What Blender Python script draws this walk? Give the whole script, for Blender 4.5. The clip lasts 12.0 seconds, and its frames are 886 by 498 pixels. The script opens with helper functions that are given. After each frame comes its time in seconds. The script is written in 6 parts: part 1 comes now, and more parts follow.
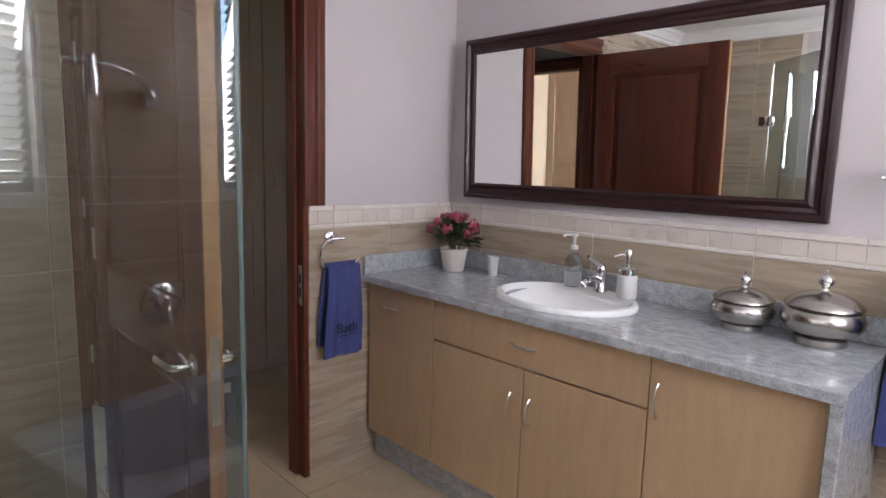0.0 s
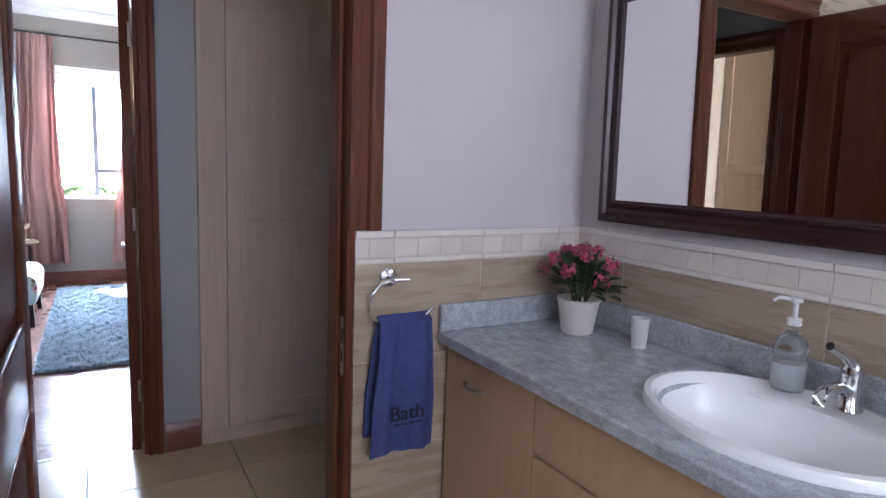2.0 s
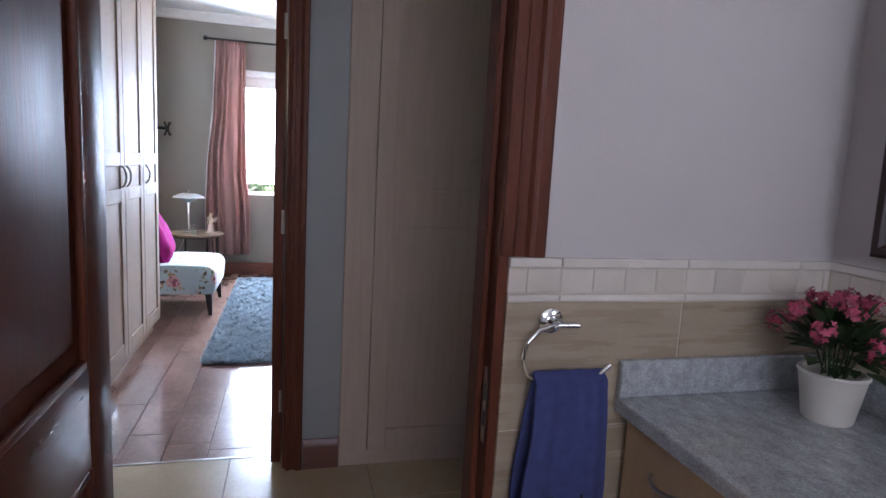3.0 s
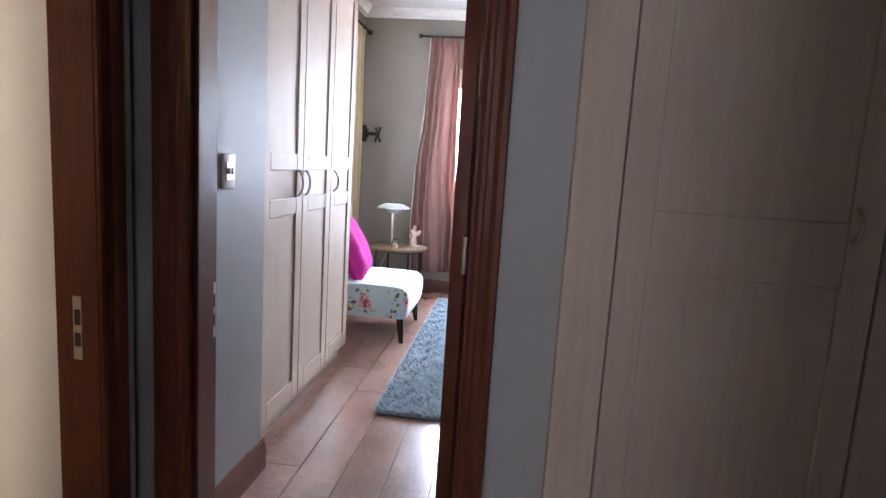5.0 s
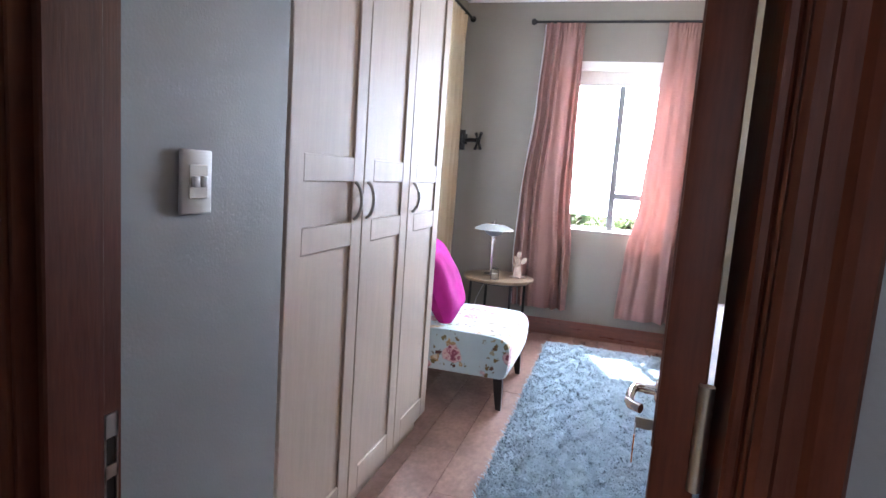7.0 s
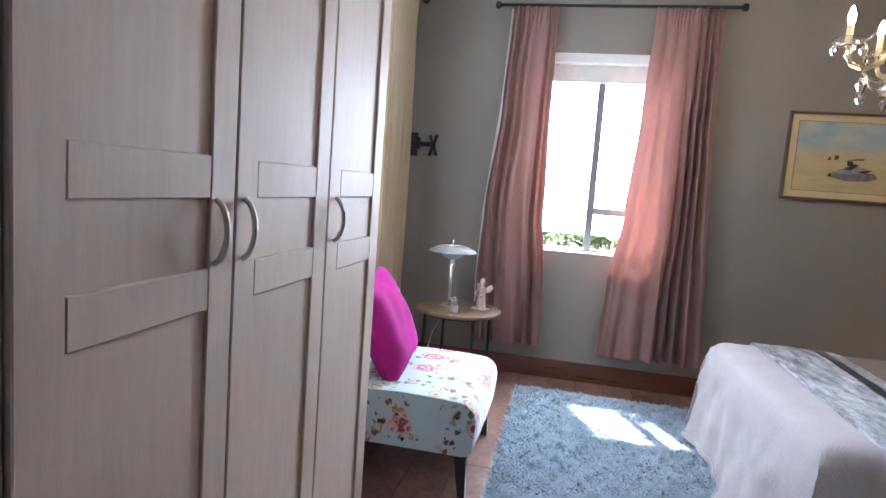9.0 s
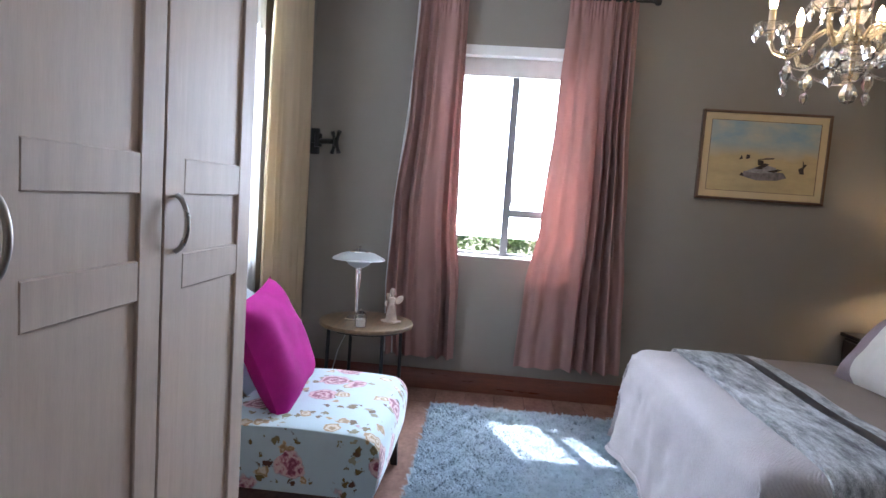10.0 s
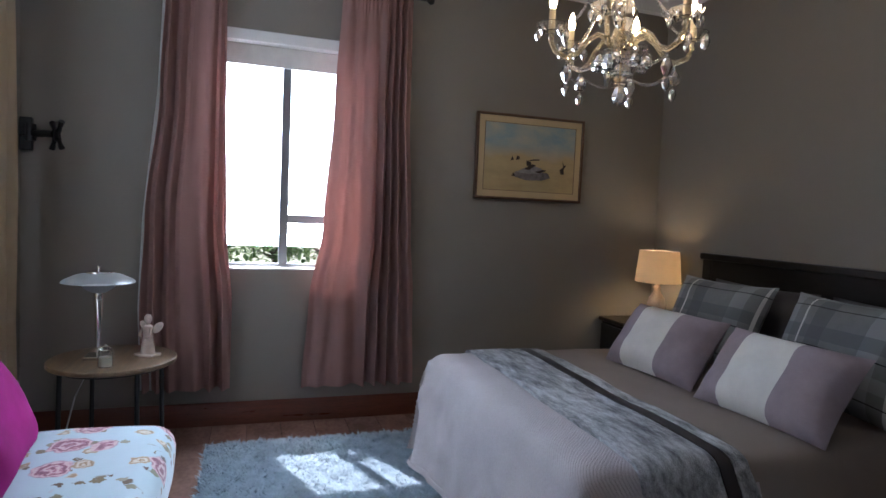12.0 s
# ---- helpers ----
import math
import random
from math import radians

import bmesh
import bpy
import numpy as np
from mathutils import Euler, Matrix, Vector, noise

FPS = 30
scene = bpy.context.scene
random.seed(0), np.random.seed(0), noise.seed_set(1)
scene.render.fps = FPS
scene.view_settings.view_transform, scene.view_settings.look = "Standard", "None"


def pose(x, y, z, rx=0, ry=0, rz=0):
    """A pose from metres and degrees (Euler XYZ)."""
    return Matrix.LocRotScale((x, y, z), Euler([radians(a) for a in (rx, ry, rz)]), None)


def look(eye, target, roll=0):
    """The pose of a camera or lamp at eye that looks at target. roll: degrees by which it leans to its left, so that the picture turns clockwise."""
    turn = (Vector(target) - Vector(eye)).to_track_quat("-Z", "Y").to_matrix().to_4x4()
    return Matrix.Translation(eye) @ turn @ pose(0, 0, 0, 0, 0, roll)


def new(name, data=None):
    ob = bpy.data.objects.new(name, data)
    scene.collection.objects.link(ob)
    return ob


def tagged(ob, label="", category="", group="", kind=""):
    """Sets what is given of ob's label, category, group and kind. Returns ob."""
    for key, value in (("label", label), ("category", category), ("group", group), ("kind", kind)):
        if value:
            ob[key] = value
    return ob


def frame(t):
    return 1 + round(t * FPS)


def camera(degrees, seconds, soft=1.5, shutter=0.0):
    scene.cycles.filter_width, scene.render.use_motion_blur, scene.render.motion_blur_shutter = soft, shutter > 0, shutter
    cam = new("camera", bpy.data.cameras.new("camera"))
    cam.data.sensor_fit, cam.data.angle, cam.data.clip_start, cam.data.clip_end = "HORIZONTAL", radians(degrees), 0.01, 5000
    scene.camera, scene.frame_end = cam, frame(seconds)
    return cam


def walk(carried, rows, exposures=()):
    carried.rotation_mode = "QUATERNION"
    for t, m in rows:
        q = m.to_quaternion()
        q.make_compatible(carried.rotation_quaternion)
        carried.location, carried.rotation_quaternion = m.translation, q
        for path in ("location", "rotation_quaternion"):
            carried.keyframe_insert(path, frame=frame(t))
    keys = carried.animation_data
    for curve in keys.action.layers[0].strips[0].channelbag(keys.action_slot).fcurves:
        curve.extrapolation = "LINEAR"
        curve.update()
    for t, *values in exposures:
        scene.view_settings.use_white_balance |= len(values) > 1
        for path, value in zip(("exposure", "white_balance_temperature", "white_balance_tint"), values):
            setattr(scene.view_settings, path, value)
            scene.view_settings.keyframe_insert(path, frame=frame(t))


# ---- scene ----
cam = camera(74.1, 12.0)
PATH = [
    (0, (0.229, 0.094, 1.375), (-1.178, 1.486, 1.094), 1.6),
    (0.5, (0.105, 0.26, 1.388), (-1.3, 1.657, 1.116), 1.8),
    (1, (-0.03, 0.436, 1.382), (-1.485, 1.781, 1.113), 2.1),
    (1.5, (-0.196, 0.601, 1.38), (-1.763, 1.816, 1.116), 2.3),
    (2, (-0.363, 0.783, 1.369), (-2.07, 1.792, 1.105), 2.2),
    (2.5, (-0.533, 0.876, 1.37), (-2.371, 1.613, 1.087), 2.7),
    (3, (-0.749, 0.956, 1.376), (-2.664, 1.457, 1.093), 3.1),
    (3.5, (-0.99, 1.036, 1.371), (-2.947, 1.326, 1.082), 3.3),
    (5.5, (-2.031, 1.027, 1.334), (-3.982, 0.69, 1.057), 3.6),
    (6, (-2.3, 0.952, 1.337), (-4.233, 0.518, 1.063), 3.7),
    (6.5, (-2.541, 0.893, 1.324), (-4.457, 0.385, 1.056), 3.9),
    (7, (-2.767, 0.826, 1.323), (-4.672, 0.276, 1.064), 4.1),
    (9, (-3.571, 0.642, 1.326), (-5.517, 0.232, 1.112), 4.3),
    (9.5, (-3.748, 0.622, 1.32), (-5.718, 0.339, 1.122), 4.2),
    (10, (-3.915, 0.666, 1.305), (-5.902, 0.519, 1.128), 4.0),
    (10.5, (-4.049, 0.649, 1.292), (-6.042, 0.698, 1.133), 3.7),
    (11, (-4.142, 0.627, 1.29), (-6.12, 0.884, 1.148), 3.3),
    (11.5, (-4.186, 0.614, 1.292), (-6.132, 1.055, 1.164), 3.0),
    (12, (-4.208, 0.614, 1.298), (-6.109, 1.227, 1.178), 2.6),
]
EXPOSURES = [(0.0, 3.75, 6200, 19), (1.0, 3.85, 5950, 19), (1.5, 3.65, 5700, 19), (2.0, 3.65, 5600, 19), (2.5, 3.35, 5700, 19), (3.5, 2.95, 5800, 19), (5.5, 3.55, 6150, 20), (6.5, 3.4, 6000, 20), (7.0, 3.3, 5950, 19), (9.0, 2.8, 5950, 18), (10.0, 2.37, 5850, 18), (11.0, 2.03, 5800, 17), (12.0, 1.55, 5750, 17)]
walk(cam, [(t, look(eye, target, roll)) for t, eye, target, roll in PATH], EXPOSURES)

# ---- light ----
SUN_WAY = Vector((0.76, 0.305, -1.14)).normalized()
world = bpy.data.worlds.new("sky")
scene.world = world
world.use_nodes = True
wn = world.node_tree.nodes
sky = wn.new("ShaderNodeTexSky")
sky.sky_type, sky.sun_disc = "NISHITA", False
sky.sun_elevation = math.asin(-SUN_WAY.z)
sky.sun_rotation = math.atan2(-SUN_WAY.x, -SUN_WAY.y)
world.node_tree.links.new(sky.outputs[0], wn["Background"].inputs[0])
wn["Background"].inputs[1].default_value = 0.10


def lamp(name, kind, energy, m, color=(1, 1, 1), **more):
    data = bpy.data.lights.new(name, kind)
    data.energy, data.color = energy, color
    if kind == "SUN":
        data.angle = more["angle"]
    elif kind == "AREA":
        data.shape, data.size, data.size_y = "RECTANGLE", more["size"][0], more["size"][1]
    else:
        data.shadow_soft_size = more["size"]
    ob = new(name, data)
    ob.matrix_world = m
    return ob


lamp("sun", "SUN", 5.0, look(-SUN_WAY * 30, (0, 0, 0)), (1, 0.95, 0.88), angle=radians(0.5))
COOL = (0.78, 0.90, 1.0)
NEUTRAL = (0.97, 0.96, 0.98)
lamp("window_light_west", "AREA", 20, look((-8.1, 0.80, 1.64), (-6, 0.86, 1.3)), COOL, size=(0.78, 1.22))
lamp("window_light_south", "AREA", 14, look((-6.35, -0.62, 1.5), (-6.35, 2, 1.1)), COOL, size=(1.1, 1.4))
lamp("window_light_east", "AREA", 5.0, look((1.62, 0.9, 1.75), (-1, 0.9, 0.7)), NEUTRAL, size=(1.3, 1.1))
for x, e, w in ((0.50, 0.85, 0.55), (-0.64, 0.80, 0.44)):
    lamp("window_light_bath", "AREA", e, look((x, -0.82, 1.64), (x, 1, 0.9)), NEUTRAL, size=(w, 0.75))
# warm fill added in the dressing room's unseen opening, brightens the hall
lamp("fill_light_dressing", "AREA", 29, look((-1.25, -1.35, 1.6), (-2.6, -1.2, 1.2)), (1.0, 0.80, 0.55), size=(0.65, 0.95))
WARM = (1.0, 0.74, 0.44)


# ---- materials ----
def mat(name, base, rough=0.5, metal=0.0, vary=0.12, scale=6.0, stretch=(1, 1, 1), bump=0.0, bump_scale=200.0, fine=0.0, rand=0.0, spec=0.5, second=None):
    """A surface with stains at one scale, grain at another and a fine relief."""
    m = bpy.data.materials.new(name)
    m.use_nodes = True
    nt = m.node_tree
    N, L = nt.nodes, nt.links
    b = N["Principled BSDF"]
    b.inputs["Roughness"].default_value, b.inputs["Metallic"].default_value = rough, metal
    b.inputs["Specular IOR Level"].default_value = spec
    tc, mp = N.new("ShaderNodeTexCoord"), N.new("ShaderNodeMapping")
    mp.inputs["Scale"].default_value = stretch
    L.new(tc.outputs["Object"], mp.inputs["Vector"])
    no = N.new("ShaderNodeTexNoise")
    no.inputs["Scale"].default_value, no.inputs["Detail"].default_value, no.inputs["Roughness"].default_value = scale, 6, 0.6
    L.new(mp.outputs[0], no.inputs["Vector"])
    ramp = N.new("ShaderNodeValToRGB")
    c2 = second or tuple(c * (1 - 2 * vary) for c in base)
    ramp.color_ramp.elements[0].position, ramp.color_ramp.elements[1].position = 0.3, 0.7
    ramp.color_ramp.elements[0].color, ramp.color_ramp.elements[1].color = (*c2, 1), (*base, 1)
    L.new(no.outputs[0], ramp.inputs[0])
    out = ramp.outputs[0]
    fi = N.new("ShaderNodeTexNoise")
    fi.inputs["Scale"].default_value, fi.inputs["Detail"].default_value = bump_scale, 3
    L.new(mp.outputs[0], fi.inputs["Vector"])
    if fine:
        mx = N.new("ShaderNodeMix")
        mx.data_type, mx.blend_type = "RGBA", "OVERLAY"
        mx.inputs[0].default_value = fine
        L.new(out, mx.inputs[6])
        L.new(fi.outputs[0], mx.inputs[7])
        out = mx.outputs[2]
    if rand:
        oi, hs, mr = N.new("ShaderNodeObjectInfo"), N.new("ShaderNodeHueSaturation"), N.new("ShaderNodeMapRange")
        mr.inputs[3].default_value, mr.inputs[4].default_value = 1 - rand, 1 + rand
        L.new(oi.outputs["Random"], mr.inputs[0])
        L.new(mr.outputs[0], hs.inputs["Value"])
        L.new(out, hs.inputs["Color"])
        out = hs.outputs[0]
        L.new(oi.outputs["Random"], mp.inputs["Location"])
    L.new(out, b.inputs["Base Color"])
    rr = N.new("ShaderNodeMapRange")
    rr.inputs[3].default_value, rr.inputs[4].default_value = max(0.02, rough - 0.08), min(1, rough + 0.08)
    L.new(no.outputs[0], rr.inputs[0])
    L.new(rr.outputs[0], b.inputs["Roughness"])
    if bump:
        bu = N.new("ShaderNodeBump")
        bu.inputs["Strength"].default_value, bu.inputs["Distance"].default_value = bump, 0.004
        L.new(fi.outputs[0], bu.inputs["Height"])
        L.new(bu.outputs[0], b.inputs["Normal"])
    return m


def glass_mat(name, color=(1, 1, 1), rough=0.0, ior=1.45, clear=1.0):
    m = bpy.data.materials.new(name)
    m.use_nodes = True
    b = m.node_tree.nodes["Principled BSDF"]
    b.inputs["Base Color"].default_value = (*color, 1)
    b.inputs["Roughness"].default_value, b.inputs["IOR"].default_value = rough, ior
    b.inputs["Transmission Weight"].default_value = clear
    return m


def glow_mat(name, color, strength):
    m = bpy.data.materials.new(name)
    m.use_nodes = True
    b = m.node_tree.nodes["Principled BSDF"]
    b.inputs["Base Color"].default_value = (*color, 1)
    b.inputs["Emission Color"].default_value = (*color, 1)
    b.inputs["Emission Strength"].default_value = strength
    return m


def cloth_mat(name, base, thin=0.0, **kw):
    """A fabric; thin: how much light comes through."""
    m = mat(name, base, **kw)
    if thin:
        nt = m.node_tree
        b = nt.nodes["Principled BSDF"]
        tr, mx = nt.nodes.new("ShaderNodeBsdfTranslucent"), nt.nodes.new("ShaderNodeMixShader")
        nt.links.new(b.inputs["Base Color"].links[0].from_socket, tr.inputs[0])
        mx.inputs[0].default_value = thin
        nt.links.new(b.outputs[0], mx.inputs[1])
        nt.links.new(tr.outputs[0], mx.inputs[2])
        nt.links.new(mx.outputs[0], nt.nodes["Material Output"].inputs[0])
    return m


PLASTER_BATH = mat("plaster_bath", (0.57, 0.53, 0.53), 0.7, vary=0.03, scale=1.6, bump=0.12, bump_scale=120)
PLASTER_HALL = mat("plaster_hall", (0.345, 0.355, 0.36), 0.6, vary=0.04, scale=2, bump=0.15, bump_scale=140)
PLASTER_BED = mat("plaster_bed", (0.265, 0.24, 0.205), 0.65, vary=0.04, scale=1.7, bump=0.15, bump_scale=130)
PLASTER_PASSAGE = mat("plaster_passage", (0.265, 0.272, 0.28), 0.6, vary=0.05, scale=2, bump=0.15, bump_scale=140)
CEILING = mat("ceiling_paint", (0.82, 0.82, 0.80), 0.8, vary=0.02, scale=1.5, bump=0.08)
WHITE = mat("white_paint", (0.8, 0.8, 0.78), 0.5, vary=0.02, bump=0.03)
TILE = mat("travertine_tile", (0.42, 0.34, 0.25), 0.28, vary=0.10, scale=2.2, stretch=(1.2, 1.2, 14), bump=0.03, bump_scale=60, fine=0.15, rand=0.06)
TILE_BORDER = mat("border_tile", (0.68, 0.615, 0.555), 0.3, vary=0.06, scale=8, bump=0.05, bump_scale=90, rand=0.055)
TRIM_TILE = mat("trim_tile", (0.75, 0.70, 0.645), 0.25, vary=0.05, scale=9, rand=0.03)
GROUT = mat("grout", (0.62, 0.57, 0.48), 0.9, vary=0.06, scale=20, bump=0.2)
FLOOR_TILE = mat("floor_tile", (0.56, 0.46, 0.31), 0.22, vary=0.10, scale=2.2, stretch=(1, 5, 1), bump=0.02, bump_scale=60, fine=0.12, rand=0.04)
FLOOR_GROUT = mat("floor_grout", (0.30, 0.25, 0.18), 0.9, vary=0.1, scale=15)
PLANK = mat("laminate_plank", (0.32, 0.19, 0.15), 0.2, vary=0.2, scale=5, stretch=(0.7, 9, 1), bump=0.06, bump_scale=50, fine=0.35, rand=0.04, spec=0.9)
PLANK_GAP = mat("plank_gap", (0.11, 0.065, 0.05), 0.8)
MAHOGANY = mat("mahogany", (0.13, 0.035, 0.018), 0.46, spec=0.26, vary=0.16, scale=7, stretch=(5, 5, 0.5), bump=0.10, bump_scale=40, fine=0.35)
MAHOGANY_H = mat("mahogany_level_grain", (0.135, 0.036, 0.017), 0.3, vary=0.16, scale=7, stretch=(0.6, 0.6, 6), bump=0.10, bump_scale=40, fine=0.35)
DOOR_EDGE = mat("bare_wood_edge", (0.42, 0.20, 0.075), 0.42, vary=0.2, scale=6, stretch=(5, 5, 0.6), bump=0.08, bump_scale=50, fine=0.3)
MIRROR_FRAME = mat("mirror_frame", (0.034, 0.011, 0.012), 0.34, vary=0.2, scale=14, bump=0.01)
MAPLE = mat("maple_laminate", (0.50, 0.345, 0.205), 0.38, vary=0.06, scale=5, stretch=(6, 6, 0.8), bump=0.02, bump_scale=60, fine=0.10)
SHAKER = mat("limed_oak_laminate", (0.49, 0.395, 0.322), 0.6, vary=0.06, scale=5, stretch=(9, 9, 0.7), bump=0.05, bump_scale=45, fine=0.08, spec=0.3)
GRANITE = mat("grey_granite", (0.49, 0.515, 0.54), 0.12, vary=0.2, scale=24, stretch=(1, 1.4, 1.4), bump=0.02, bump_scale=170, fine=0.6)
CERAMIC = mat("white_ceramic", (0.86, 0.87, 0.86), 0.08, vary=0.01)
CHROME = mat("chrome", (0.82, 0.83, 0.84), 0.06, 1.0, vary=0.01)
STEEL = mat("brushed_steel", (0.50, 0.48, 0.45), 0.24, 1.0, vary=0.05, scale=4)
NICKEL = mat("satin_nickel", (0.52, 0.50, 0.46), 0.3, 1.0, vary=0.04)
BLACK = mat("black_metal", (0.012, 0.012, 0.013), 0.45, vary=0.1)
DARKWOOD = mat("espresso_wood", (0.014, 0.010, 0.009), 0.32, vary=0.25, scale=8, stretch=(1, 4, 6), bump=0.05)
MIRROR = mat("mirror_silver", (0.93, 0.94, 0.93), 0.0, 1.0, vary=0.0)
MIRROR.node_tree.nodes["Principled BSDF"].inputs["Roughness"].links and MIRROR.node_tree.links.remove(MIRROR.node_tree.nodes["Principled BSDF"].inputs["Roughness"].links[0])
MIRROR.node_tree.nodes["Principled BSDF"].inputs["Roughness"].default_value = 0.0
GLASS = glass_mat("clear_glass", (0.97, 1.0, 0.99))
SHOWER_GLASS = glass_mat("shower_glass", (0.86, 0.91, 0.89), 0.0, 1.5)
# door leaf only: glass colour darkened and IOR raised to strengthen its reflections
DARKENED_GLASS = glass_mat("darkened_shower_glass", (0.50, 0.56, 0.54), 0.0, 2.05)
GLASS_EDGE = mat("glass_edge_seal", (0.10, 0.14, 0.13), 0.25, vary=0.05)
CRYSTAL = glass_mat("crystal", (1, 0.98, 0.95), 0.0, 1.6, 0.97)
FROST = glass_mat("opal_glass", (0.52, 0.57, 0.58), 0.35, clear=0.35)
ALU = mat("bronze_aluminium", (0.26, 0.27, 0.28), 0.35, 0.5, vary=0.05)
BLUE_TOWEL = mat("blue_terry", (0.085, 0.10, 0.27), 0.95, vary=0.12, scale=40, bump=0.9, bump_scale=420, fine=0.3, spec=0.1)
NAVY = mat("navy_thread", (0.01, 0.012, 0.03), 0.8)
PINK_CURTAIN = cloth_mat("dusty_pink_curtain", (0.48, 0.295, 0.265), 0.38, rough=0.75, vary=0.06, scale=5, stretch=(3, 3, 0.5), bump=0.15, bump_scale=300, spec=0.2)
CREAM_CURTAIN = cloth_mat("cream_curtain", (0.72, 0.61, 0.43), 0.5, rough=0.8, vary=0.05, scale=5, stretch=(3, 3, 0.5), bump=0.15, bump_scale=300, spec=0.2)
LINING = cloth_mat("white_sheer", (0.85, 0.85, 0.84), 0.55, rough=0.8, vary=0.03, bump=0.1, bump_scale=300)
MAGENTA = mat("magenta_velvet", (0.47, 0.02, 0.25), 0.85, vary=0.14, scale=9, bump=0.3, bump_scale=300, spec=0.15)
SHAG = cloth_mat("grey_blue_shag", (0.44, 0.54, 0.615), 0.3, rough=0.85, vary=0.14, scale=22, spec=0.2)
COVERLET = mat("taupe_coverlet", (0.59, 0.55, 0.56), 0.8, vary=0.06, scale=4, bump=0.6, bump_scale=140, fine=0.15, spec=0.25)
SHEET = mat("taupe_sheet", (0.32, 0.265, 0.23), 0.8, vary=0.06, scale=4, bump=0.15, bump_scale=250, spec=0.2)
FUR = mat("silver_fur_throw", (0.70, 0.73, 0.76), 0.6, scale=7, stretch=(1.3, 4.2, 3.5), bump=1.0, bump_scale=75, fine=0.7, spec=0.4, second=(0.085, 0.09, 0.105))
SATIN = mat("charcoal_satin", (0.055, 0.05, 0.055), 0.4, vary=0.15, scale=5)
LILAC = mat("lilac_velvet", (0.36, 0.295, 0.325), 0.75, vary=0.12, scale=9, bump=0.25, bump_scale=200, spec=0.3)
IVORY = mat("ivory_fabric", (0.74, 0.72, 0.68), 0.8, vary=0.06, scale=12, bump=0.3, bump_scale=220, spec=0.2)
OAK_TOP = mat("rustic_oak", (0.24, 0.155, 0.085), 0.45, vary=0.25, scale=6, stretch=(1, 8, 4), bump=0.12, bump_scale=60, fine=0.3)
SHADE = cloth_mat("lampshade_linen", (0.62, 0.54, 0.43), 0.4, rough=0.8, vary=0.04, bump=0.2, bump_scale=250)
LAMP_BASE = mat("whitewashed_wood", (0.55, 0.42, 0.33), 0.6, vary=0.15, scale=20, bump=0.2)
WAX = mat("pale_wax", (0.75, 0.70, 0.60), 0.5, vary=0.03)
CARVED = mat("carved_pale_resin", (0.62, 0.50, 0.42), 0.6, vary=0.12, scale=30, bump=0.2)
POT = mat("white_pot", (0.74, 0.70, 0.64), 0.5, vary=0.05, scale=12, bump=0.1)
LEAF = mat("leaf_green", (0.045, 0.09, 0.03), 0.5, vary=0.25, scale=25, rand=0.15)
PETAL = mat("pink_petal", (0.60, 0.09, 0.18), 0.6, vary=0.25, scale=40, rand=0.2)
PLASTIC = mat("white_plastic", (0.62, 0.62, 0.60), 0.35, vary=0.02)
SOAP = mat("milky_soap", (0.70, 0.72, 0.74), 0.2, vary=0.03)
BULB = glow_mat("bulb", (1.0, 0.72, 0.38), 24)
CANDLE = mat("candle_sleeve", (0.75, 0.62, 0.40), 0.5, vary=0.05)
CHAND_GLASS = glass_mat("amber_crystal", (1.0, 0.88, 0.62), 0.04, 1.5, 0.75)
GOLD = mat("pale_brass", (0.75, 0.55, 0.28), 0.25, 1.0, vary=0.05)
AMBER = mat("amber_tag", (0.75, 0.20, 0.03), 0.3, vary=0.1)
EARTH = mat("dry_lawn", (0.30, 0.30, 0.19), 0.95, vary=0.2, scale=0.4, bump=0.3)
BRICK_OUT = mat("pale_render", (0.6, 0.55, 0.48), 0.85, vary=0.06, scale=2, bump=0.2)
FOLIAGE = cloth_mat("foliage", (0.19, 0.26, 0.11), 0.75, rough=0.6, vary=0.25, scale=3)
BARK = mat("bark", (0.12, 0.09, 0.06), 0.9, vary=0.2, scale=20, bump=0.4)


